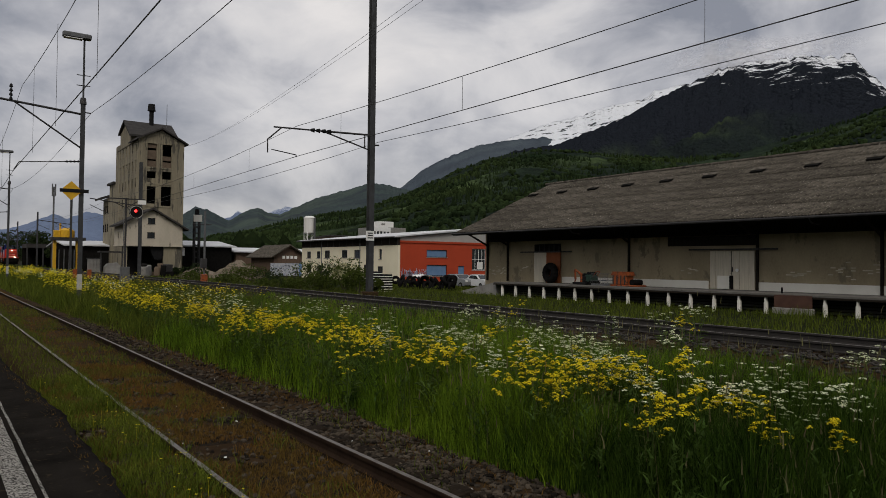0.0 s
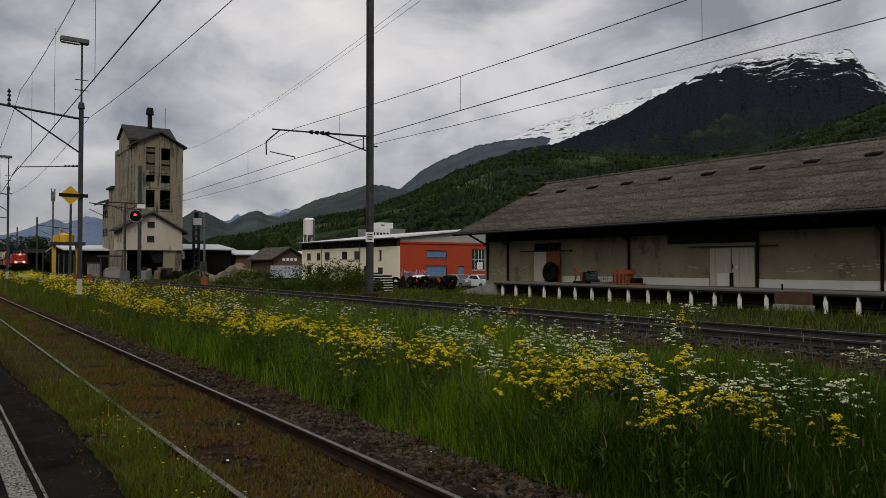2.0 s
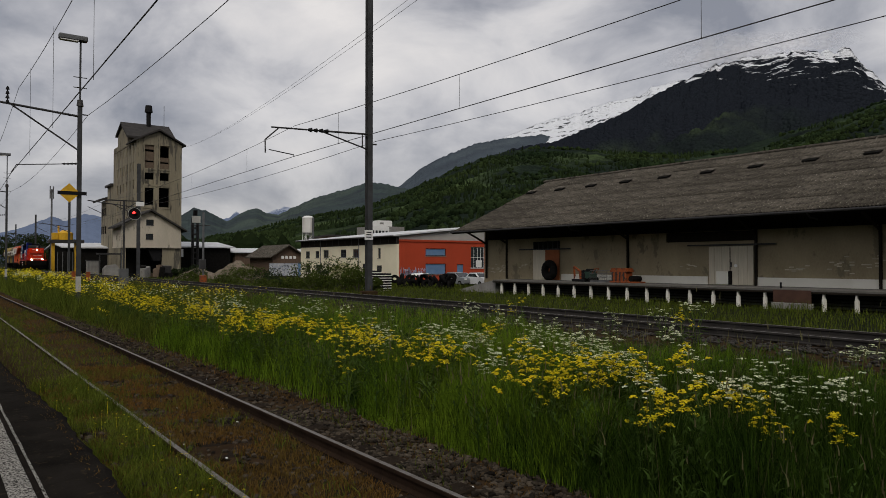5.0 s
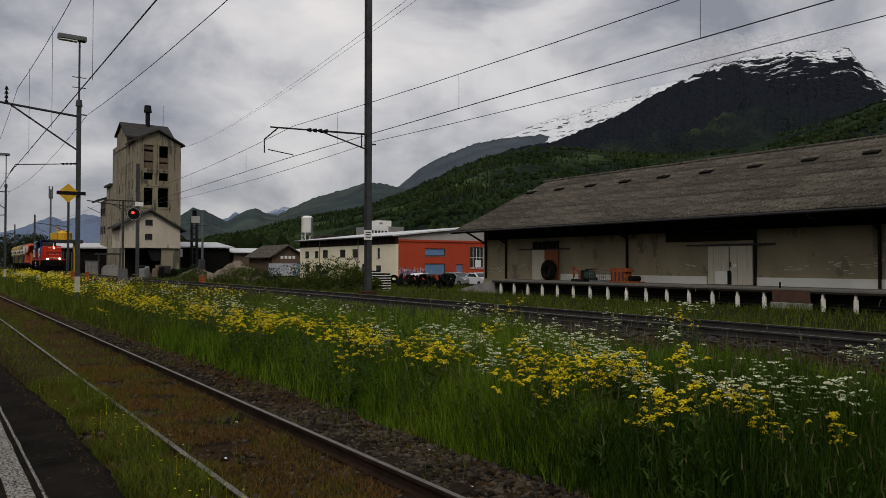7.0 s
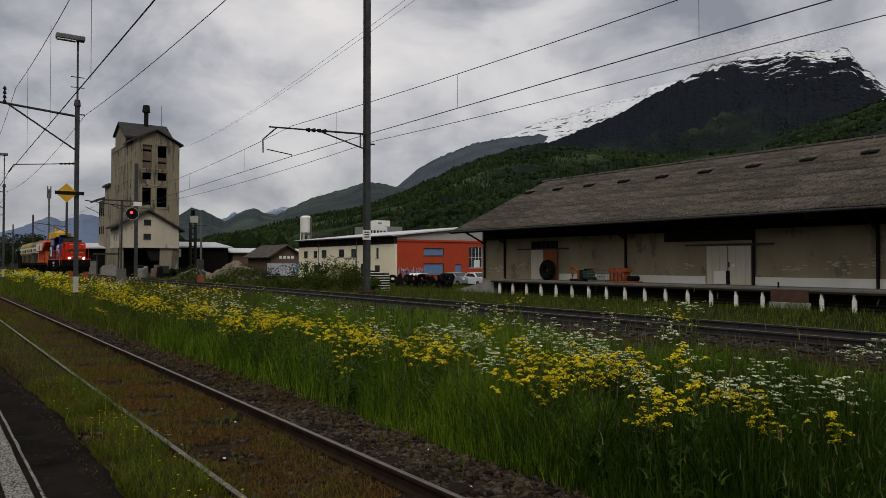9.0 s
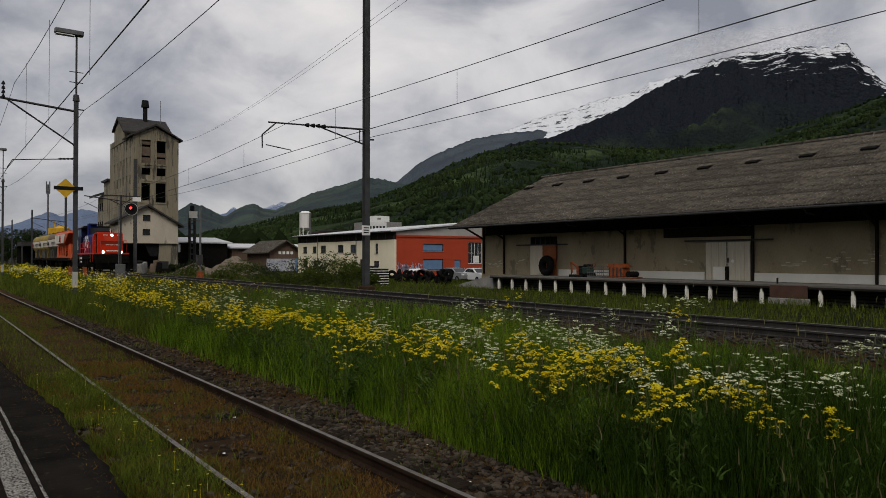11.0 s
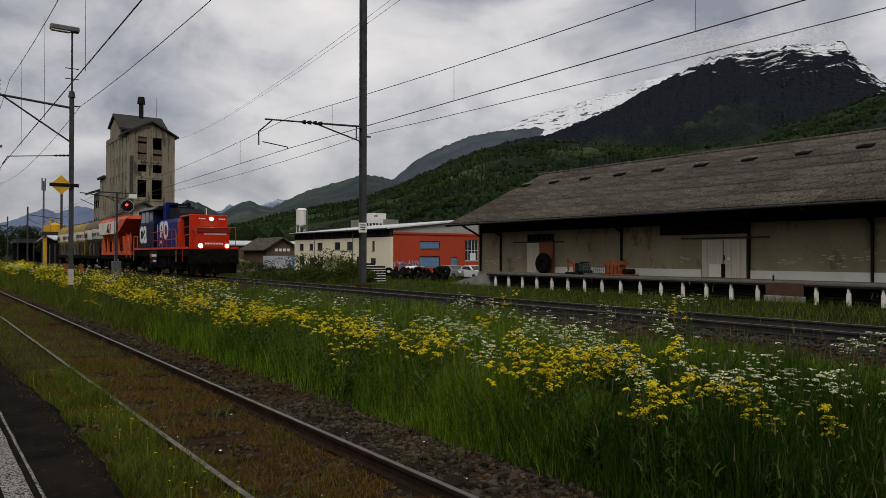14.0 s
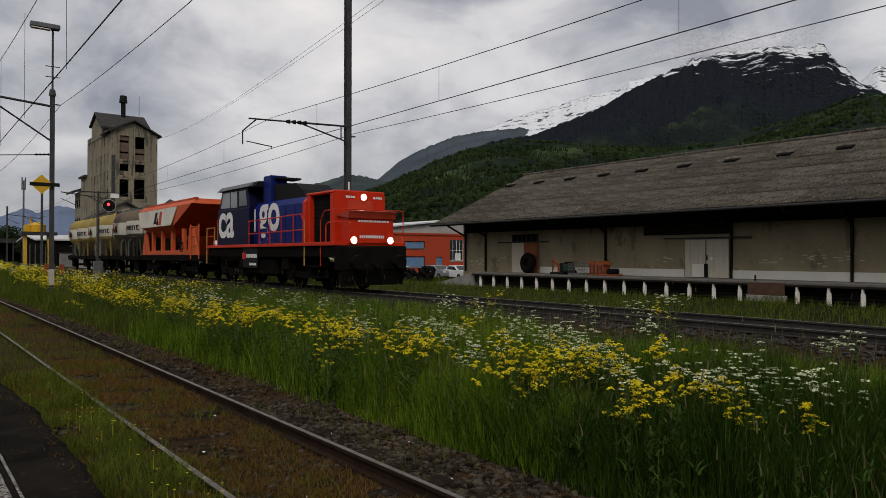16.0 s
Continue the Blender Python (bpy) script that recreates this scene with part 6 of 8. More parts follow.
def build_silo_wagon(top, lower, label):
    th = tagged(empty("silo_wagon", pose(FAR_X, 215, RAIL_Z)), label, "freight wagon", "train")
    L = 8.6
    part("frame", boxed(-1.25, 0.1, 0.95, 1.25, L - 0.1, 1.25, bevel=0.03), M_bogie, th)
    for i, cy in enumerate((2.35, 6.2)):
        R = 1.48
        bm = bmesh.new()
        n, prof = 28, [(0.0, 4.52), (0.45, 4.52), (0.5, 4.46), (1.0, 4.36), (1.35, 4.05), (R, 3.75), (R, 3.58), (R, 2.72), (1.3, 2.45), (0.75, 1.75), (0.32, 1.25), (0.0, 1.25)]
        sc = 1.22
        prev = None
        for (r, z) in prof:
            ring = [bm.verts.new((r * math.cos(2 * math.pi * k / n), cy + sc * r * math.sin(2 * math.pi * k / n), z)) for k in range(n)]
            if prev:
                for k in range(n):
                    f = bm.faces.new((prev[k], ring[k], ring[(k + 1) % n], prev[(k + 1) % n]))
                    f.smooth = True
                    f.material_index = 0 if z > 3.5 else (1 if z > 2.6 else 2)
            prev = ring
        bmesh.ops.remove_doubles(bm, verts=bm.verts[:], dist=0.0005)
        bmesh.ops.recalc_face_normals(bm, faces=bm.faces[:])
        tk = part("tank", bm, [top, M_tank_band, lower], th, "dusty tank with grimy white band")
        part("lid", tubed((0, cy, 4.5), (0, cy, 4.66), 0.4, n=18), M_steel, tk)
        for k in range(4):
            a = radians(45 + 90 * k)
            part("leg", tubed((1.15 * math.cos(a), cy + 1.2 * math.sin(a), 1.2), (1.3 * math.cos(a), cy + 1.35 * math.sin(a), 2.6), 0.06, n=6), lower, tk)
    # mark and word on the white bands
    part("mark", prismed([(5.95, 2.9), (6.6, 2.9), (6.3, 3.5)], -1.512, -1.44, axis="x"), mat("dark_red_mark", (0.22, 0.03, 0.02), None, 2, 0.6, bump=0), th, "dark red wedge mark")
    part("mark", prismed([(5.5, 2.9), (5.87, 2.9), (5.87, 3.15), (5.6, 3.35)], -1.512, -1.45, axis="x"), M_black, th)
    wrap(text_part("word", "cement", 0.7, Matrix.Translation((-1.6, 2.1, 2.95)) @ pose(0, 0, 0, 90, 0, -90), M_black, th), 2.35, 1.5, 1.22)
    part("walkway", boxed(-0.35, 0.4, 4.56, 0.35, L - 0.4, 4.6), M_steel, th)
    for y in (0.5, L - 0.5):
        part("ladder", rail_path([(-0.95, y, 1.2), (-0.95, y, 3.2), (-0.6, y, 4.6)], 0.025), M_dark_steel, th)
        part("ladder", rail_path([(-0.55, y, 1.2), (-0.55, y, 3.2), (-0.2, y, 4.6)], 0.025), M_dark_steel, th)
    for sy in (3.2, 5.2):
        part("pipe", rail_path([(-1.2, sy, 1.3), (-1.2, sy, 2.2), (-0.9, sy + 0.3, 2.5)], 0.06), M_steel, th)
    for i in range(6):
        part("railing_post", tubed((-1.3, 0.4 + i * 0.35, 1.25), (-1.3, 0.4 + i * 0.35, 2.5), 0.018, n=5), M_dark_steel, th)
    part("railing", tubed((-1.3, 0.4, 2.5), (-1.3, 2.2, 2.5), 0.02, n=5), M_dark_steel, th)
    buffers(th, 0.1, -1)
    buffers(th, L - 0.1, 1)
    for y in (1.7, L - 1.7):
        wheelset(th, y, 0.46)
        for sx in (-1.0, 1.0):
            part("axle_guard", boxed(sx - 0.1, y - 0.4, 0.3, sx + 0.1, y + 0.4, 1.0, bevel=0.05), M_bogie, th)
            part("leaf_spring", boxed(sx - 0.06, y - 0.6, 0.72, sx + 0.06, y + 0.6, 0.86, bevel=0.02), M_bogie, th)
    return th


TRAIN = [(build_locomotive(), 0.0), (build_hopper(), 14.5),
         (build_silo_wagon(M_tank_brown, M_tank_low, "silo wagon with dusty brown tanks and white name bands"), 26.5),
         (build_silo_wagon(M_tank_yellow, M_tank_yellow, "silo wagon with dusty yellow tanks and white name bands"), 35.1),
         (build_silo_wagon(M_tank_yellow, M_tank_yellow, "rear silo wagon with faded yellow tanks and white name bands"), 43.7)]

# ---------- yard clutter, vehicles, far houses ----------
def build_clutter():
    y = tagged(empty("yellow_loading_rig", pose(17.3, 150, -0.4)), "yellow loading rig with tank on a dark steel frame", "machine")
    tank = tubed((2.1, 0, 6.7), (2.1, 0, 8.0), 1.35, n=24)
    tube(tank, (2.1, 0, 8.0), (2.1, 0, 8.5), 1.35, 0.5, n=24)
    part("tank", tank, M_yellow, y)
    part("box", boxed(-0.1, -0.8, 6.7, 0.9, 0.8, 8.0, bevel=0.06), M_yellow, y)
    part("stack", tubed((1.0, 0, 8.1), (1.0, 0, 9.4), 0.16), M_yellow, y)
    part("beam", boxed(-0.6, -1.2, 6.1, 5.2, 1.2, 6.7), M_dark_steel, y)
    for x in (0.1, 3.9):
        part("leg", boxed(x - 0.25, -0.5, 0, x + 0.25, 0.5, 6.1), M_yellow, y)
    part("cabin", boxed(0.6, -0.8, 0.2, 3.5, 1.0, 4.6), M_void, y)
    for i in range(4):
        part("cabin_post", boxed(0.7 + i * 0.85, -0.88, 0.3, 0.85 + i * 0.85, -0.8, 4.4), M_steel, y)
    c = tagged(empty("long_canopy", pose(17.2, 200, -0.4)), "long dark open canopy along the yard", "canopy")
    part("roof", boxed(0, 0, 5.4, 18, 12, 6.4), M_roof_dark, c)
    part("back_wall", boxed(0, 11, 0, 18, 11.4, 5.4), M_void, c)
    for i in range(6):
        part("post", boxed(i * 3.4, 0, 0, i * 3.4 + 0.3, 0.3, 5.4), M_dark_steel, c)
    # block wall, sacks and scrap before the house
    b = tagged(empty("block_wall", pose(18.2, 118, -0.35)), "low grey concrete block wall in the yard", "wall")
    part("wall", boxed(0, 0, 0, 1.8, 0.6, 2.6), M_concrete, b)
    for i in range(4):
        part("pillar", boxed(0.05 + i * 0.45, -0.15, 1.0, 0.2 + i * 0.45, 0, 2.5), M_concrete, b)
    part("coping", boxed(-0.1, -0.1, 2.6, 1.9, 0.7, 2.75), M_dark_steel, b)
    b = tagged(empty("tarp_stack", pose(20.4, 117, -0.35)), "stack under a dull grey tarpaulin", "stack")
    part("tarpaulin", prismed([(0, 0), (2.2, 0), (2.1, 1.7), (1.7, 2.1), (0.4, 1.9), (0.05, 1.4)], 0, 1.6), M_concrete, b)
    part("roof_sheet", boxed(-0.8, -0.4, 3.6, 2.6, 2, 3.8), M_dark_steel, b)
    for x in (-0.6, 2.4):
        part("post", tubed((x, 0, 0), (x, 0, 3.6), 0.1), M_dark_steel, b)
    b = tagged(empty("scrap_heap", pose(26.5, 117, -0.35)), "heap of dark scrap under the house", "scrap")
    rnd = random.Random(2)
    for i in range(14):
        x, yy, s = rnd.uniform(-2.5, 3.5), rnd.uniform(-1, 2), rnd.uniform(0.4, 1.1)
        part("scrap_piece", boxed(-s, -0.4, 0, s, 0.4, rnd.uniform(0.6, 2.0), bevel=0.05, m=pose(x, yy, 0, rnd.uniform(-8, 8), rnd.uniform(-10, 10), rnd.uniform(0, 90))),
             rnd.choice([M_void, M_concrete, M_dark_steel, M_brick_fill]), b)
    for x, y2 in ((9.0, 64.6), (9.6, 61.5)):
        o = tagged(empty("orange_marker", pose(x, y2, 0.0)), "small orange marker board on a stake", "marker", "orange markers")
        part("board", boxed(-0.15, -0.02, 0.6, 0.15, 0.02, 1.3), M_orange, o)
        part("stake", boxed(-0.03, -0.02, -0.1, 0.03, 0.02, 0.6), M_timber, o)
    # pallet stacks by the works hall
    for x, y2, n in ((31.3, 54.6, 8), (31.5, 53.2, 7)):
        p = tagged(empty("pallet_stack", pose(x, y2, -0.45)), "stack of weathered grey pallets", "pallets", "pallet stacks")
        for i in range(n):
            part("pallet", boxed(-0.6, -0.58, i * 0.22, 0.6, 0.58, i * 0.22 + 0.07, bevel=0.01), M_plinth, p)
            # blocks in black, so the dark of the gaps is in their colour
            for k in (-0.52, -0.07, 0.38):
                part("block", boxed(-0.58, k, i * 0.22 + 0.07, 0.58, k + 0.14, i * 0.22 + 0.22), M_black, p)
    # heap of old tyres, some under white sheet
    k = 0
    proto = None
    for i in range(28):
        y2 = 51.3 + (i % 13) * 0.86 + rnd.uniform(-0.15, 0.15)
        z = -0.05 + (0.0, 0.4, 0.6)[i // 13] + rnd.uniform(0, 0.15)
        m = pose(37.6 + rnd.uniform(-0.6, 0.6), y2, z, rnd.uniform(50, 120), rnd.uniform(-30, 30), rnd.uniform(0, 180))
        if proto is None:
            proto = tagged(empty("old_tyre", m), "old black tyre on the heap", "tyre", "heap of tyres")
            part("tread", torus(bmesh.new(), 0.34, 0.15, Matrix(), 22, 9, 0.9, 0.015), M_rubber, proto)
            part("bead", torus(bmesh.new(), 0.24, 0.04, Matrix.Translation((0, 0, 0.1)), 18, 6), M_rubber, proto)
        else:
            copy_thing(proto, m)
    w = tagged(empty("plastic_sheet", pose(37.2, 55.6, 1.0)), "crumpled white plastic sheet on the tyre heap", "sheet")
    bm = bmesh.new()
    bmesh.ops.create_grid(bm, x_segments=8, y_segments=10, size=0.7)
    for v in bm.verts:
        v.co.z = noise.noise((v.co.x * 3, v.co.y * 3, 1)) * 0.16 - 0.25 * v.co.x ** 2
    g = bmesh.ops.extrude_face_region(bm, geom=bm.faces[:])
    bmesh.ops.translate(bm, vec=(0, 0, -0.02), verts=[v for v in g["geom"] if isinstance(v, bmesh.types.BMVert)])
    part("sheet", bm, M_white, w)


def build_heap(x, y, r, h, seed, label):
    """An uneven heap of earth and rubble."""
    bm = bmesh.new()
    n, k = 40, 10
    prev = None
    for j in range(k + 1):
        u = j / k
        row = []
        for i in range(n):
            a = 2 * math.pi * i / n
            q = noise.fractal((math.cos(a) * 2 * u, math.sin(a) * 2 * u, seed), 1.0, 2.0, 5)
            rr = r * u * (1 + 0.2 * q)
            row.append(bm.verts.new((rr * math.cos(a) * 1.0, rr * math.sin(a) * 1.9, h * (1 - u ** 1.4) * (1 + 0.35 * q))))
        if prev:
            for i in range(n):
                bm.faces.new((prev[i], prev[(i + 1) % n], row[(i + 1) % n], row[i]))
        prev = row
    bmesh.ops.remove_doubles(bm, verts=bm.verts[:], dist=0.001)
    bmesh.ops.recalc_face_normals(bm, faces=bm.faces[:])
    ob = tagged(part("earth_heap", bm, mat("heap_earth", (0.13, 0.1, 0.07), (0.2, 0.16, 0.12), 0.8, 0.95, bump=0.8, fine=6, spot=(0.05, 0.06, 0.025), spot_at=0.55)), label, "heap", "earth heaps")
    ob.matrix_basis = pose(x, y, -0.5)


for hx, hy, hr, hh in ((36, 104, 3.5, 2.6), (40, 112, 3.0, 2.2), (33, 112, 3.2, 1.8)):
    build_heap(hx, hy, hr, hh, hx, "brown heap of earth and rubble in the yard")


def build_car(x, y, paint, label, rz=90):
    th = tagged(empty("parked_car", pose(x, y, -0.45, 0, 0, rz)), label, "car", "parked cars")
    body = [(-2.05, 0.35), (-2.1, 0.7), (-1.95, 0.92), (-0.95, 1.0), (-0.35, 1.4), (0.9, 1.44), (1.7, 1.05), (2.05, 0.95), (2.1, 0.4), (1.7, 0.28), (-1.7, 0.28)]
    part("body", prismed(body, -0.84, 0.84), paint, th)
    for sy in (-0.846, 0.838):
        part("side_window", prismed([(-0.8, 1.0), (-0.32, 1.33), (0.85, 1.36), (1.4, 1.05)], sy, sy + 0.008), M_glass, th)
    part("windscreen", prismed([(-0.97, 1.0), (-0.37, 1.4), (-0.34, 1.38), (-0.93, 0.98)], -0.7, 0.7), M_glass, th)
    part("rear_window", prismed([(0.95, 1.43), (1.65, 1.08), (1.7, 1.1), (1.0, 1.46)], -0.68, 0.68), M_glass, th)
    for wx in (-1.3, 1.3):
        for wy in (-0.8, 0.8):
            wh = part("wheel", tubed((wx, wy - 0.1, 0.31), (wx, wy + 0.1, 0.31), 0.31, n=20), M_rubber, th)
            part("rim", tubed((wx, wy - 0.105, 0.31), (wx, wy + 0.105, 0.31), 0.19, n=14), M_steel, wh)
    for wy in (-0.65, 0.65):
        part("headlight", boxed(-2.09, wy - 0.16, 0.68, -1.98, wy + 0.16, 0.84, bevel=0.02), M_white, th)
        part("tail_light", boxed(2.0, wy - 0.12, 0.75, 2.1, wy + 0.12, 0.92), M_loco_red, th)
    return th


def build_far_houses():
    th = tagged(empty("white_block", pose(171, 300, -0.4)), "pale modern flat-roofed block beyond the hall", "building")
    cells = []
    for r in range(6):
        for c in range(5):
            cells.append((0.8 + c * 1.9, 1.2 + r * 3.1, 2.1 + c * 1.9, 2.7 + r * 3.1))
    part("wall", wall_cells(bmesh.new(), 10.5, 20.2, 0.4, cells), M_white, th)
    for q in cells[10:]:
        part("window", boxed(q[0], 0.2, q[1], q[2], 0.25, q[3]), M_glass, th)
    part("core", boxed(0, 0.4, 0, 10.5, 14, 20.1), M_concrete, th)
    part("wing", boxed(10.5, 1, 0, 20, 15, 20.4), M_concrete, th, "grey wing")
    part("lift_head", boxed(6, 3, 20.2, 14, 10, 23.4), M_white, th)
    part("vent", boxed(7, 2.9, 21.5, 9, 3, 22.4), M_concrete, th)
    rnd = random.Random(12)
    for i, (a, r, s) in enumerate(((22.0, 420, 1.0), (22.6, 470, 0.9), (21.3, 400, 0.8), (24.6, 420, 1.1), (20.2, 390, 0.9), (16.6, 360, 1.0))):
        x, y = r * math.sin(radians(a)), r * math.cos(radians(a))
        z = HILL_Z(a, r) + 2.5
        s *= 0.55
        h = tagged(empty("hillside_house", pose(x, y, z, 0, 0, rnd.uniform(-40, 10))), "small pale house on the hillside", "house", "hillside houses")
        part("wall", boxed(-6 * s, -5 * s, -6, 6 * s, 5 * s, 5 * s), M_white, h)
        part("roof", prismed([(-6.6 * s, 4.9 * s), (6.6 * s, 4.9 * s), (0, 6.4 * s)], -5.6 * s, 5.6 * s), M_corr, h)
        for k in (-3, 0, 3):
            part("window", boxed((k - 0.7) * s, -5.05 * s, 1.6 * s, (k + 0.7) * s, -5 * s, 3.4 * s), M_glass, h)


build_clutter()
build_car(44.6, 59.6, mat("silver_car_paint", (0.3, 0.31, 0.32), (0.27, 0.28, 0.29), 1, 0.35, metal=0.4, bump=0), "silver grey car parked by the red wall")
build_car(45.2, 56.6, mat("white_car_paint", (0.75, 0.75, 0.75), (0.7, 0.7, 0.7), 1, 0.35, bump=0), "white car parked by the red wall", 80)
build_far_houses()

# ---------- plants and loose stone ----------
RNG = np.random.default_rng(7)


def leaf_mat(name, c1, c2, island=0.35, rough=0.75, trans=0.22):
    m = mat(name, c1, c2, 0.6, rough, bump=0, island=island, fine=3.0, spec=0.04)
    nt = m.node_tree
    b, out = nt.nodes["Principled BSDF"], nt.nodes["Material Output"]
    tr, mx = nt.nodes.new("ShaderNodeBsdfTranslucent"), nt.nodes.new("ShaderNodeMixShader")
    nt.links.new(b.inputs["Base Color"].links[0].from_socket, tr.inputs["Color"])
    mx.inputs[0].default_value = trans
    nt.links.new(b.outputs[0], mx.inputs[1])
    nt.links.new(tr.outputs[0], mx.inputs[2])
    nt.links.new(mx.outputs[0], out.inputs["Surface"])
    return m


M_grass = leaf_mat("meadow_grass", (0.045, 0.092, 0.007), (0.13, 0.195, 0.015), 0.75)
# darker copy of the meadow green; the dim near corner is put into its colour
M_lush_dim = leaf_mat("lush_grass", (0.013, 0.034, 0.004), (0.046, 0.078, 0.009), 0.8)
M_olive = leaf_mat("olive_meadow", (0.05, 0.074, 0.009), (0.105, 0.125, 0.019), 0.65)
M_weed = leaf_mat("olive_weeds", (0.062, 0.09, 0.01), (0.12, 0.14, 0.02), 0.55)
M_grass_dry = leaf_mat("dry_grass", (0.15, 0.074, 0.02), (0.095, 0.07, 0.018), 0.5)
M_seed = leaf_mat("grass_seed_heads", (0.1, 0.1, 0.045), (0.16, 0.135, 0.07))
M_leaf = leaf_mat("shrub_leaves", (0.036, 0.056, 0.01), (0.075, 0.095, 0.018))
M_leaf_dark = leaf_mat("tree_leaves", (0.02, 0.032, 0.012), (0.035, 0.05, 0.018))
M_bloom_y = leaf_mat("yellow_petals", (0.78, 0.68, 0.025), (0.68, 0.56, 0.02), 0.3, 0.7, 0.25)
M_bloom_w = leaf_mat("white_petals", (0.8, 0.82, 0.6), (0.62, 0.68, 0.42), 0.25, 0.7, 0.25)
M_stalk = leaf_mat("green_stalks", (0.06, 0.1, 0.022), (0.1, 0.14, 0.035))
M_bark = mat("bark", (0.05, 0.04, 0.03), (0.09, 0.075, 0.06), 3, 0.95, bump=0.6)


def mesh_from(name, v, f, materials, idx=None, smooth=False):
    me = bpy.data.meshes.new(name)
    me.from_pydata([tuple(p) for p in v], [], [tuple(q) for q in f])
    for m in materials if isinstance(materials, (list, tuple)) else [materials]:
        me.materials.append(m)
    if idx is not None:
        me.polygons.foreach_set("material_index", np.asarray(idx, dtype=np.int32))
    me.update()
    return me


def blades(pos, height, width, lean, seg=3):
    """Curved tapering blades rooted at pos (n, 3): vertices and faces."""
    n = len(pos)
    a = RNG.uniform(0, 2 * np.pi, n)
    side = np.stack([np.cos(a), np.sin(a), np.zeros(n)], 1)
    b = RNG.uniform(0, 2 * np.pi, n)
    fall = np.stack([np.cos(b), np.sin(b), np.zeros(n)], 1)
    rows = []
    for i in range(seg):
        u = i / seg
        c = pos + np.array([0, 0, 1.0]) * (height * u * (1 - 0.25 * lean * u))[:, None] + fall * (height * lean * u * u)[:, None]
        w = (width * (1 - u * 0.75))[:, None] * side / 2
        rows += [c - w, c + w]
    tip = pos + np.array([0, 0, 1.0]) * (height * (1 - 0.25 * lean))[:, None] + fall * (height * lean)[:, None]
    rows.append(tip)
    k = len(rows)
    v = np.stack(rows, 1).reshape(-1, 3)
    base = (np.arange(n) * k)[:, None]
    f = []
    for i in range(seg - 1):
        f.append(base + np.array([2 * i, 2 * i + 1, 2 * i + 3, 2 * i + 2]))
    quads = np.concatenate(f).tolist()
    tris = (base + np.array([2 * seg - 2, 2 * seg - 1, 2 * seg])).tolist()
    return v, quads + tris


def z_at(xy):
    return np.array([ground_z(float(x), float(y)) for x, y in xy])


def scatter(x0, x1, y0, y1, n, keep=None):
    xy = np.stack([RNG.uniform(x0, x1, n), RNG.uniform(y0, y1, n)], 1)
    xy = xy[xy[:, 1] > xy[:, 0] * 0.30 - 0.5]
    if keep is not None:
        xy = xy[[keep(x, y) for x, y in xy]]
    return xy


def stuff(name, v, f, material, label, category, idx=None):
    return tagged(new(name, mesh_from(name, v, f, material, idx)), label, category, kind="stuff")


def join(chunks):
    vs, fs, o = [], [], 0
    for v, f in chunks:
        vs.append(np.asarray(v))
        fs += [[i + o for i in q] for q in f]
        o += len(v)
    return np.concatenate(vs), fs


def patchy(x, y, s, seed):
    return noise.noise((x * s, y * s, seed))


def meadow_edge(y):
    """Where the tall grass begins beside the near track."""
    return 4.9 - 0.0131 * (min(y, 60) - 4) - 0.012 * min(max(y - 8, 0), 40)


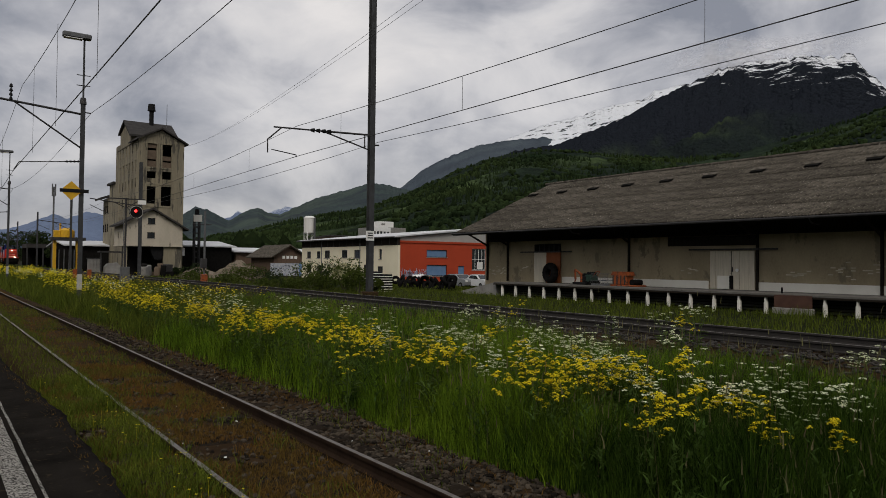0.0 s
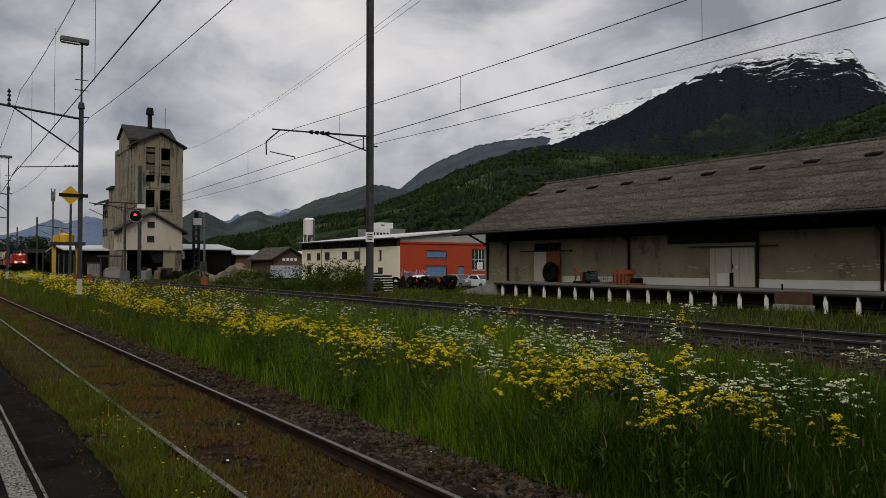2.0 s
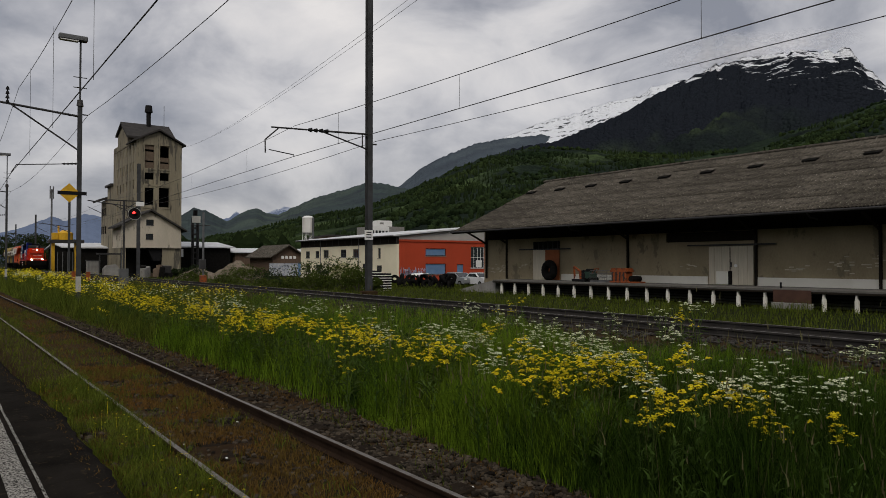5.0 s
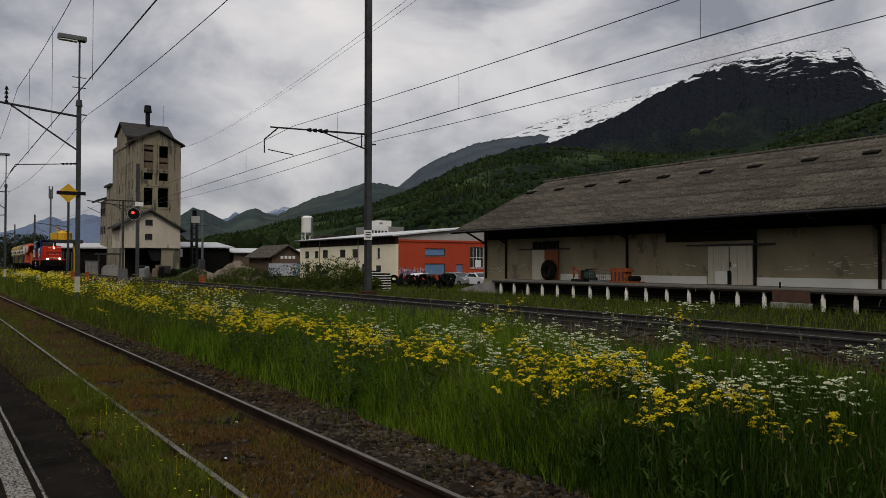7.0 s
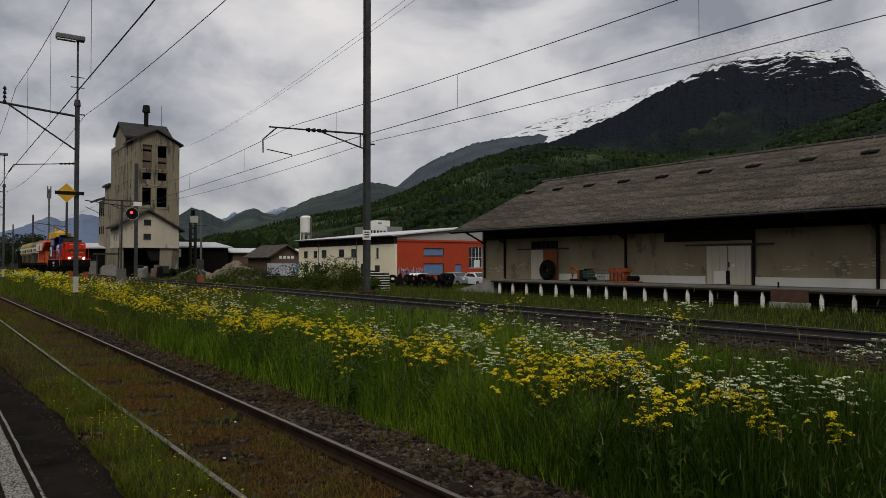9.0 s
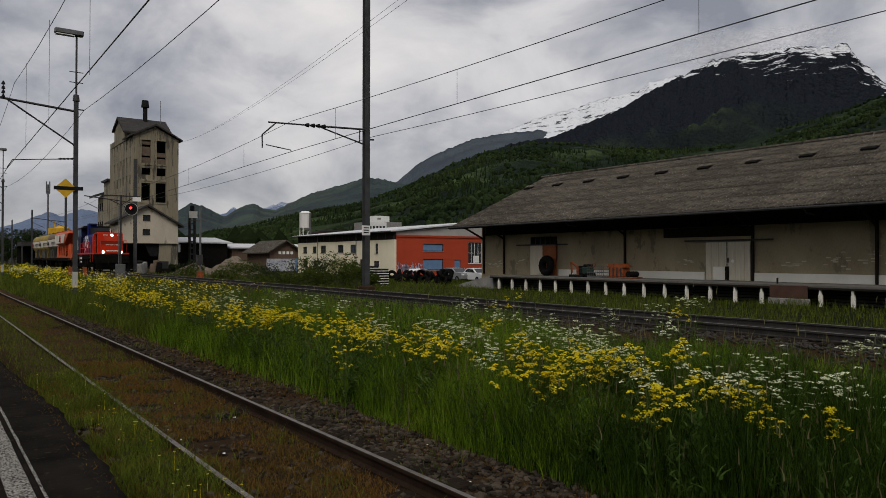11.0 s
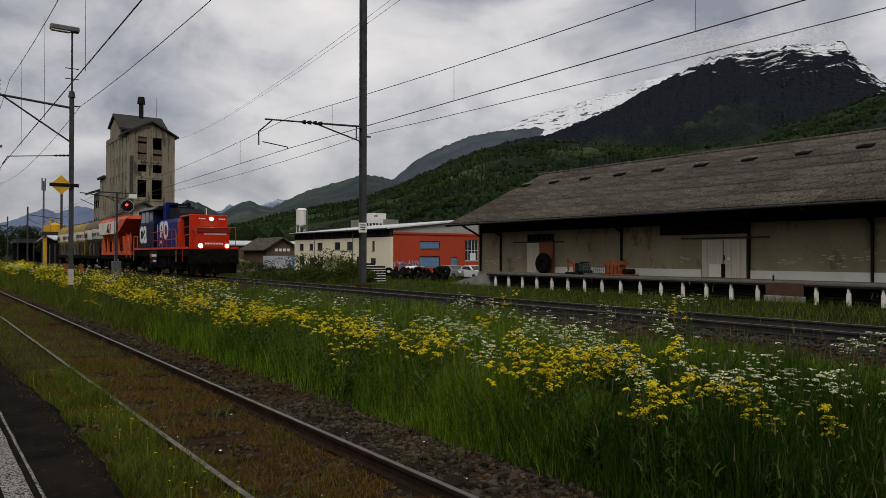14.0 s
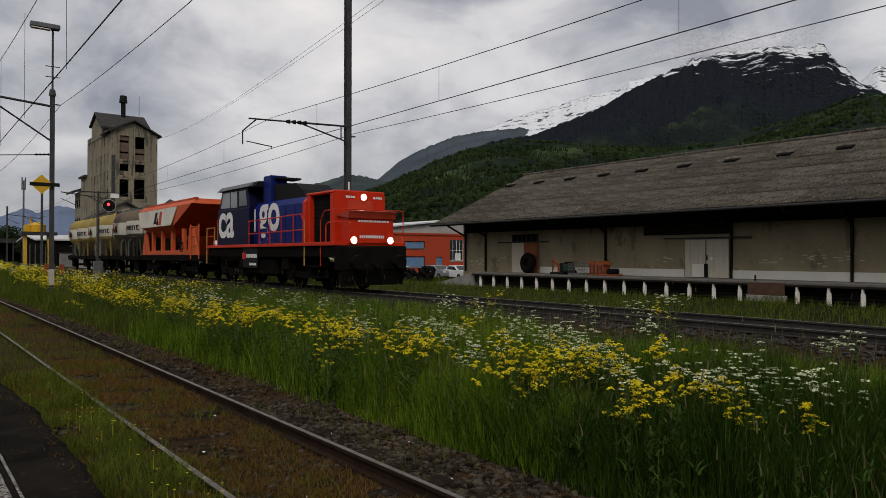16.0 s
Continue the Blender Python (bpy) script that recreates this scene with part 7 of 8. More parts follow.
def build_grass():
    ch, lush_dim, olive = [], [], []
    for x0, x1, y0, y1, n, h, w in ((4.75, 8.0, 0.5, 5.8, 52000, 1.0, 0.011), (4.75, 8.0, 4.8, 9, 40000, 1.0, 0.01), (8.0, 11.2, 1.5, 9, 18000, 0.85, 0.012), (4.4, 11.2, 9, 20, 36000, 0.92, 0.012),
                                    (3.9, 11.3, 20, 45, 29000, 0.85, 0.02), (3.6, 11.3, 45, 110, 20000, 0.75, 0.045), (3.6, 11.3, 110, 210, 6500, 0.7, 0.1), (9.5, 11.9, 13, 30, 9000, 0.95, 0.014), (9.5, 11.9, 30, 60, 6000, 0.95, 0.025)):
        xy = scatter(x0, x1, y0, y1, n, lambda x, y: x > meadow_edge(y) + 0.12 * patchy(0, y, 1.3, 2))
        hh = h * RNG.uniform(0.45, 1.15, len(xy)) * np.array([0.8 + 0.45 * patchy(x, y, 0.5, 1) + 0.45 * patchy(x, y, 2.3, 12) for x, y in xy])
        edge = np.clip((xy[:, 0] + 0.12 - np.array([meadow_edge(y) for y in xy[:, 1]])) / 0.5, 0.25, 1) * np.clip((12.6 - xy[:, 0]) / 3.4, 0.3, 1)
        # the nearest stretch takes the darkened copy, the farthest the olive one
        (lush_dim if y1 < 6 else olive if y1 > 40 else ch).append(blades(np.column_stack([xy, z_at(xy) - 0.02]), hh * edge, w * RNG.uniform(0.5, 1.5, len(xy)), RNG.uniform(0.03, 0.5, len(xy))))
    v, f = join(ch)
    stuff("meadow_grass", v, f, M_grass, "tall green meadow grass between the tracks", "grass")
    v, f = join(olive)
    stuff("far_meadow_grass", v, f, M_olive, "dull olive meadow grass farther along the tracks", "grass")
    v, f = join(lush_dim)
    stuff("lush_grass", v, f, M_lush_dim, "tall dense dark green grass beside the rails, darkened for the dim near corner", "grass")
    ch = []
    for x0, x1, y0, y1, n, h, w in ((15.3, 20, 3, 75, 18000, 0.4, 0.02), (20, 36, 8, 60, 22000, 0.55, 0.028), (36, 46, 48, 72, 6000, 0.6, 0.035), (16, 46, 60, 130, 9000, 0.5, 0.07), (8, 30, 130, 200, 3000, 0.6, 0.15)):
        xy = scatter(x0, x1, y0, y1, n)
        hh = h * RNG.uniform(0.4, 1.2, len(xy)) * np.array([0.75 + 0.6 * patchy(x, y, 0.25, 4) for x, y in xy])
        ch.append(blades(np.column_stack([xy, z_at(xy) - 0.02]), np.clip(hh, 0.08, 2), w * RNG.uniform(0.6, 1.3, len(xy)), RNG.uniform(0.1, 0.6, len(xy)), 2))
    v, f = join(ch)
    stuff("yard_grass", v, f, M_olive, "rough grass between the raised track and the shed", "grass")
    # seed heads above the grass
    xy = np.concatenate([scatter(4.9, 9.6, 1, 9, 900), scatter(5.0, 9.6, 9, 18, 500), scatter(5.0, 11.0, 18, 40, 600), scatter(10.6, 11.6, 4, 30, 110)])
    n = len(xy)
    z = z_at(xy)
    h = RNG.uniform(0.55, 1.2, n)
    st = blades(np.column_stack([xy, z]), h, np.full(n, 0.004), RNG.uniform(0.05, 0.25, n))
    tips = st[0].reshape(n, -1, 3)[:, -1]
    hd = blades(tips - np.array([0, 0, 0.1]), RNG.uniform(0.1, 0.18, n), RNG.uniform(0.01, 0.018, n), RNG.uniform(0.05, 0.35, n))
    v, f = join([st, hd])
    stuff("seed_heads", v, f, M_seed, "pale grass stalks with seed heads", "grass")
    # weeds on the near track: green fringe by the platform, brown between the rails
    ch = [blades(np.column_stack([q, z_at(q) - 0.01]), RNG.uniform(0.05, 0.24, len(q)), RNG.uniform(0.005, 0.012, len(q)), RNG.uniform(0.2, 0.9, len(q)), 2)
          for q in (scatter(1.05, 2.12, 0.2, 14, 30000, lambda x, y: patchy(x, y, 1.6, 8) > -0.25), scatter(0.9, 2.15, 9, 60, 14000),
                    scatter(2.1, 3.5, 0.5, 40, 14000, lambda x, y: patchy(x, y, 1.2, 5) > 0.05), scatter(3.68, 4.9, 1, 40, 3500, lambda x, y: patchy(x, y, 0.8, 6) > 0.2))]
    v, f = join(ch)
    stuff("track_weeds", v, f, M_weed, "low green weeds along the platform edge", "weeds")
    ch = [blades(np.column_stack([q, z_at(q) - 0.01]), RNG.uniform(0.03, 0.13, len(q)), RNG.uniform(0.005, 0.012, len(q)), RNG.uniform(0.2, 1.0, len(q)), 2)
          for q in (scatter(2.15, 3.55, 0.5, 16, 46000, lambda x, y: patchy(x, y, 1.4, 15) > -0.22), scatter(2.15, 3.55, 16, 70, 18000), scatter(1.2, 2.1, 0.5, 14, 16000, lambda x, y: patchy(x, y, 1.2, 19) > -0.1),
                    scatter(4.4, 5.2, 1, 40, 8000))]
    q = scatter(0.7, 1.14, 1.5, 16, 5000)
    q = q[[lerp(EDGE, y) - 0.16 + 0.12 * patchy(x, y, 2.5, 23) < x < lerp(EDGE, y) - 0.06 for x, y in q]]
    ch.append(blades(np.column_stack([q, np.full(len(q), 0.455)]), RNG.uniform(0.012, 0.05, len(q)), RNG.uniform(0.006, 0.014, len(q)), RNG.uniform(0.3, 1.2, len(q)), 2))
    v, f = join(ch)
    stuff("dry_weeds", v, f, M_grass_dry, "dry reddish-brown weeds between the rails", "weeds")


def build_docks():
    """Tall leafy stalks that stand among the grass."""
    xy = np.concatenate([scatter(4.9, 8.5, 1.2, 12, 760), scatter(4.9, 10, 12, 30, 420)])
    ch = []
    for (x, y), z in zip(xy, z_at(xy)):
        h = RNG.uniform(0.5, 1.0)
        n = 16
        t = RNG.uniform(0.1, 1, n)
        base = np.column_stack([x + RNG.normal(0, 0.015, n), y + RNG.normal(0, 0.015, n), z + t * h])
        ch.append(blades(base, RNG.uniform(0.07, 0.16, n) * (1.15 - t * 0.7), RNG.uniform(0.018, 0.035, n), RNG.uniform(0.6, 1.3, n)))
        ch.append(blades(np.array([[x, y, z]]), np.array([h]), np.array([0.012]), np.array([0.06])))
    v, f = join(ch)
    stuff("leafy_stalks", v, f, leaf_mat("broad_leaves", (0.028, 0.058, 0.01), (0.062, 0.1, 0.022), 0.4), "broad-leaved green stalks among the grass", "plants")


def flower_mesh(name, white, seed):
    """Stalks and heads of one flowering plant, about 0.9 m high: two meshes."""
    r = np.random.default_rng(seed)
    heads = []
    for k in range(r.integers(3, 6)):
        a, sp = r.uniform(0, 2 * np.pi), r.uniform(0.05, 0.28)
        top = np.array([sp * np.cos(a), sp * np.sin(a), r.uniform(0.74, 1.0)])
        heads.append(top)
    bm = bmesh.new()
    for tp in heads:
        mid = Vector((tp[0] * 0.35, tp[1] * 0.35, tp[2] * 0.6))
        tube(bm, (0, 0, 0), mid, 0.006, 0.005, n=3, cap=False)
        tube(bm, mid, tp, 0.005, 0.003, n=3, cap=False)
    verts, faces = [], []
    for tp in heads:
        for j in range(r.integers(3, 7)):
            c = tp + np.array([r.normal(0, 0.07), r.normal(0, 0.07), r.normal(-0.03, 0.05)])
            tube(bm, Vector(tp) - Vector((0, 0, 0.12)), c, 0.002, 0.002, n=3, cap=False)
            rad = r.uniform(0.026, 0.044) if white else r.uniform(0.026, 0.042)
            for q in range(18 if white else 20):
                d, b = math.sqrt(r.uniform(0, 1)), r.uniform(0, 2 * np.pi)
                p = c + np.array([rad * d * np.cos(b), rad * d * np.sin(b), (0.008 if white else 0.022) * (1 - d * d) + r.normal(0, 0.003)])
                w = r.uniform(0.008, 0.013) if white else r.uniform(0.009, 0.015)
                g = r.uniform(0, np.pi)
                t1 = np.array([np.cos(g), np.sin(g), r.uniform(-0.35, 0.35)]) * w
                t2 = np.array([-np.sin(g), np.cos(g), r.uniform(-0.35, 0.35)]) * w
                o = len(verts)
                verts += [p - t1, p - t2, p + t1, p + t2]
                faces.append((o, o + 1, o + 2, o + 3))
    # leaves down the stalk
    for j in range(26):
        a, z = r.uniform(0, 2 * np.pi), r.uniform(0.05, 0.6)
        o = Vector((0.05 * math.cos(a), 0.05 * math.sin(a), z))
        tip = o + Vector((math.cos(a) * 0.16, math.sin(a) * 0.16, r.uniform(-0.05, 0.1)))
        sd = Vector((-math.sin(a), math.cos(a), 0)) * 0.022
        mid = (o + tip) / 2 + Vector((0, 0, 0.02))
        bm.faces.new([bm.verts.new(p) for p in (o, mid - sd, tip, mid + sd)])
    me1 = bpy.data.meshes.new(name + "_stalks")
    bm.to_mesh(me1)
    bm.free()
    me1.materials.append(M_stalk)
    return me1, mesh_from(name + "_heads", verts, faces, M_bloom_w if white else M_bloom_y)


def build_flowers():
    rnd = random.Random(31)
    kinds = {w: [flower_mesh("white_plant" if w else "yellow_plant", w, 40 + i + 10 * w) for i in range(5)] for w in (False, True)}

    def plant(white, x, y, s):
        st, hd = rnd.choice(kinds[white])
        th = new("white_umbel_plant" if white else "yellow_flower_plant", st)
        tagged(th, "cow-parsley-like plant with flat white flower heads" if white else "tall meadow plant with bright yellow flower clusters", "flower", "white meadow flowers" if white else "yellow meadow flowers")
        th.matrix_basis = Matrix.LocRotScale((x, y, ground_z(x, y) - 0.03), Euler((rnd.uniform(-0.1, 0.1), rnd.uniform(-0.1, 0.1), rnd.uniform(0, 6.28))), (s, s, s))
        h = new("blossom", hd)
        h.parent = th
        h["kind"] = "stuff"
    # clumps that stand out
    for x, y, n, s in ((6.3, 5.85, 4, 1.08), (6.1, 6.2, 2, 1.06), (5.5, 5.8, 4, 0.98), (6.3, 4.95, 3, 1.1), (6.2, 5.3, 3, 0.98), (5.6, 4.35, 2, 0.98), (5.85, 4.2, 1, 0.98), (6.15, 3.85, 3, 0.98), (5.9, 3.55, 2, 0.95), (6.3, 2.75, 1, 0.97),
                       (5.75, 7.6, 2, 1.1), (5.7, 8.3, 3, 1.1), (5.5, 9.2, 4, 1.1), (5.6, 10.4, 4, 1.1), (5.7, 12.5, 6, 1.15), (5.4, 13.4, 6, 1.12), (5.4, 15.1, 7, 1.12), (5.45, 18.4, 6, 1.1), (5.45, 21.5, 6, 1.1),
                       (5.4, 24, 6, 1.1), (5.5, 27, 5, 1.1), (5.6, 30, 4, 1.1), (10.9, 12.5, 2, 0.9), (10.9, 7.7, 2, 0.8), (4.75, 27, 2, 0.7), (7.6, 9.5, 2, 1.05)):
        for i in range(n):
            plant(False, x + rnd.gauss(0, 0.17), y + rnd.gauss(0, 0.16 + 0.012 * y), s * rnd.uniform(0.9, 1.06))
    for i in range(30):
        y = rnd.uniform(5, 34)
        plant(False, 5.8 + rnd.gauss(0, 0.35) + 0.01 * y, y, rnd.uniform(0.95, 1.12))
    for x, y, n in ((6.5, 3.75, 3), (6.1, 4.0, 2), (6.4, 3.15, 3), (7.2, 7.1, 5), (7.9, 8.6, 5), (6.2, 7.3, 4), (6.8, 5.9, 3), (10.4, 8.2, 2), (6.9, 4.5, 2), (9.4, 4.0, 2), (6.6, 8.3, 5), (7.4, 5.6, 2), (7.0, 6.4, 4), (7.3, 9.6, 4)):
        for i in range(n):
            plant(True, x + rnd.gauss(0, 0.3), y + rnd.gauss(0, 0.35), rnd.uniform(0.88, 1.1))
    for i in range(24):
        plant(True, max(6.0, 7.2 + rnd.gauss(0, 0.8)), rnd.uniform(6, 24), rnd.uniform(0.85, 1.12))
    for i in range(10):
        plant(True, rnd.uniform(9.3, 10.8), rnd.uniform(5, 18), rnd.uniform(0.85, 1.1))
    # the far part of the meadow, past counting
    for white, spec in ((False, ((5.0, 7.5, 24, 50, 120), (7.5, 10.5, 26, 50, 70), (4.8, 11, 50, 110, 190), (4.6, 11, 110, 190, 70))), (True, ((6.5, 10.5, 22, 50, 40), (5.5, 10.8, 50, 100, 24)))):
        vs, fs = [], []
        for x0, x1, y0, y1, n in spec:
            for x, y in scatter(x0, x1, y0, y1, n):
                if patchy(x, y, 0.35, 21 + white) < -0.1:
                    continue
                z = ground_z(x, y)
                d = 0.014 + y * 0.0007
                for q in range(16):
                    p = np.array([x + RNG.normal(0, 0.16), y + RNG.normal(0, 0.2), z + RNG.normal(0.8, 0.1)])
                    b = RNG.uniform(0, np.pi)
                    t1 = np.array([np.cos(b), np.sin(b), RNG.uniform(-0.4, 0.4)]) * d
                    t2 = np.array([-np.sin(b), np.cos(b), RNG.uniform(-0.4, 0.4)]) * d
                    o = len(vs)
                    vs += [p - t1, p - t2, p + t1, p + t2]
                    fs.append((o, o + 1, o + 2, o + 3))
        stuff("white_flowers" if white else "yellow_flowers", vs, fs, M_bloom_w if white else M_bloom_y,
              "white flower heads scattered through the meadow" if white else "drifts of yellow meadow flowers", "flowers")


def build_edge_flowers():
    """Small yellow blossoms low in the weeds beside the platform."""
    vs, fs = [], []
    for x, y in np.concatenate([scatter(1.5, 2.1, 3.5, 10, 46), scatter(1.1, 2.0, 9, 16, 14)]):
        z = ground_z(x, y) + RNG.uniform(0.12, 0.24)
        for k in range(5):
            a, o = 2 * np.pi * k / 5 + RNG.uniform(0, 1), len(vs)
            d, e, q = np.array([np.cos(a), np.sin(a), 0.2]), np.array([-np.sin(a), np.cos(a), 0]), np.array([x, y, z])
            vs += [q, q + d * 0.009 - e * 0.005, q + d * 0.015, q + d * 0.009 + e * 0.005]
            fs.append((o, o + 1, o + 2, o + 3))
        o = len(vs)
        vs += [np.array([x - 0.002, y, z - 0.24]), np.array([x + 0.002, y, z - 0.24]), np.array([x, y, z])]
        fs.append((o, o + 1, o + 2))
    stuff("small_yellow_flowers", vs, fs, M_bloom_y, "small yellow flowers in the weeds by the platform", "flowers")


def build_stones():
    bm = bmesh.new()
    bmesh.ops.create_icosphere(bm, subdivisions=1, radius=1)
    bv = np.array([v.co[:] for v in bm.verts])
    bf = [[v.index for v in f.verts] for f in bm.faces]
    bm.free()

    def heap(xy, s0, s1, sink=0.3):
        ch = []
        z = z_at(xy)
        for (x, y), zz in zip(xy, z):
            s = RNG.uniform(s0, s1)
            v = bv * RNG.uniform(0.65, 1.2, (len(bv), 1)) * np.array([s, s * RNG.uniform(0.6, 1.1), s * RNG.uniform(0.45, 0.8)])
            a = RNG.uniform(0, 6.28)
            v = v @ np.array([[np.cos(a), np.sin(a), 0], [-np.sin(a), np.cos(a), 0], [0, 0, 1]])
            ch.append((v + np.array([x, y, zz + s * sink]), bf))
        return join(ch)
    near = np.concatenate([scatter(3.68, 5.1, 0.8, 10, 5600), scatter(3.68, 4.95, 10, 30, 2500), scatter(2.15, 3.55, 0.5, 14, 1500), scatter(1.15, 2.05, 0.5, 10, 900), scatter(0.98, 1.2, 0.5, 14, 500)])
    v, f = heap(near, 0.016, 0.05)
    stuff("ballast_near", v, f, M_stone, "brown-grey ballast stones beside the rail", "ballast")
    far = np.concatenate([scatter(10.75, 12.4, 3, 30, 5200), scatter(12.6, 14.1, 3, 24, 2500), scatter(11.2, 12.3, 30, 60, 1200)])
    v, f = heap(far, 0.025, 0.055)
    stuff("ballast_far", v, f, mat("dark_ballast", (0.022, 0.019, 0.017), (0.045, 0.04, 0.035), 3, 0.95, bump=0.5, island=0.5), "dark ballast of the raised track", "ballast")
    # few pale pebbles
    xy = scatter(2.0, 5.0, 1.5, 14, 26)
    v, f = heap(xy, 0.012, 0.022, 1.0)
    stuff("pale_pebbles", v, f, M_white, "small pale pebbles on the track bed", "pebbles")


def leaf_cloud(centres, n, size, seed):
    r = np.random.default_rng(seed)
    w = np.array([c[3] ** 2 for c in centres])
    pick = r.choice(len(centres), n, p=w / w.sum())
    d = r.normal(size=(n, 3))
    d /= np.linalg.norm(d, axis=1)[:, None]
    rad = np.array([centres[i][3] for i in pick]) * r.uniform(0.55, 1.08, n) ** 0.6
    p = np.array([centres[i][:3] for i in pick]) + d * rad[:, None] * np.array([1, 1, 0.85])
    a = r.normal(size=(n, 3))
    a /= np.linalg.norm(a, axis=1)[:, None]
    b = np.cross(a, r.normal(size=(n, 3)))
    b /= np.linalg.norm(b, axis=1)[:, None]
    s = (size * r.uniform(0.6, 1.3, n))[:, None]
    v = np.stack([p - a * s, p - b * s * 0.6, p + a * s, p + b * s * 0.6], 1).reshape(-1, 3)
    f = (np.arange(n) * 4)[:, None] + np.arange(4)
    return v, f.tolist()


def bush(x, y, z, w, h, n, size, label, seed, material, name="leafy_bush", cat="bush", group="bushes", trunk=0.0):
    r = random.Random(seed)
    th = tagged(empty(name, pose(x, y, z)), label, cat, group)
    cs = []
    for i in range(9 if trunk else 7):
        rr = r.uniform(0.22, 0.42) * min(w, h)
        cs.append((r.uniform(-0.5, 0.5) * (w - rr), r.uniform(-0.5, 0.5) * (w - rr), trunk + rr * 0.7 + r.uniform(0, 1) * max(h - trunk - 1.8 * rr, 0.05), rr))
    v, f = leaf_cloud(cs, n, size, seed)
    me = mesh_from("crown", v, f, material)
    c = new("crown", me)
    c.parent = th
    bm = bmesh.new()
    if trunk:
        tube(bm, (0, 0, -0.3), (0.1, 0, trunk + 0.25 * h), 0.05 * w, 0.025 * w, n=8)
    for q in cs:
        tube(bm, (0.05, 0, trunk * 0.8), q[:3], 0.02 * w if trunk else 0.03, 0.01, n=5)
    part("trunk" if trunk else "stems", bm, M_bark, th)
    return th


def build_bushes():
    rows = ((24, 72, 2.8, 1.5), (26, 66, 2.6, 1.4), (24.5, 62, 2.0, 1.2), (25, 57.5, 2.0, 1.2), (27, 58.5, 3.2, 3.4), (27.5, 56.2, 2.4, 3.0), (27.2, 52.2, 2.6, 3.3), (27.4, 50.2, 1.9, 2.6),
            (26, 54.2, 2.6, 2.0), (30, 76, 3.6, 2.4), (31, 84, 3.6, 2.4), (33, 95, 4.2, 2.6), (23, 80, 3.0, 1.8), (30, 104, 4.5, 2.6), (28, 48.6, 1.4, 1.5))
    for i, (x, y, w, h) in enumerate(rows):
        bush(x, y, ground_z(x, y) - 0.05, w, h, 1500, 0.085, "dark green shrub in the yard grass" if i % 3 else "light green straggling shrub in the yard", 50 + i, M_leaf if i % 4 != 1 else M_leaf_dark)
    # pale flowering shrub before the cream wall
    bush(28.2, 54.5, -0.4, 2.2, 2.9, 1300, 0.08, "pale cream flowering shrub", 77, leaf_mat("cream_blossom", (0.5, 0.46, 0.28), (0.3, 0.32, 0.14), 0.3))
    for i, (x, y, w, h) in enumerate(((18.5, 262, 8, 12), (21.5, 275, 9, 13.5), (25.5, 268, 8, 13), (29, 282, 9, 13.5), (34, 276, 9, 13), (39, 285, 9, 12), (23, 190, 5, 8), (27.5, 122.4, 1.8, 2.2), (32.0, 121, 1.8, 1.6))):
        bush(x, y, -0.4, w, h, 2600, 0.3 if h > 3 else 0.1, "dark broadleaf tree at the end of the yard" if h > 3 else "small shrub by the house", 90 + i, M_leaf_dark,
             "broadleaf_tree" if h > 3 else "leafy_bush", "tree" if h > 3 else "bush", "yard trees" if h > 3 else "bushes", 1.6 if h > 3 else 0.0)


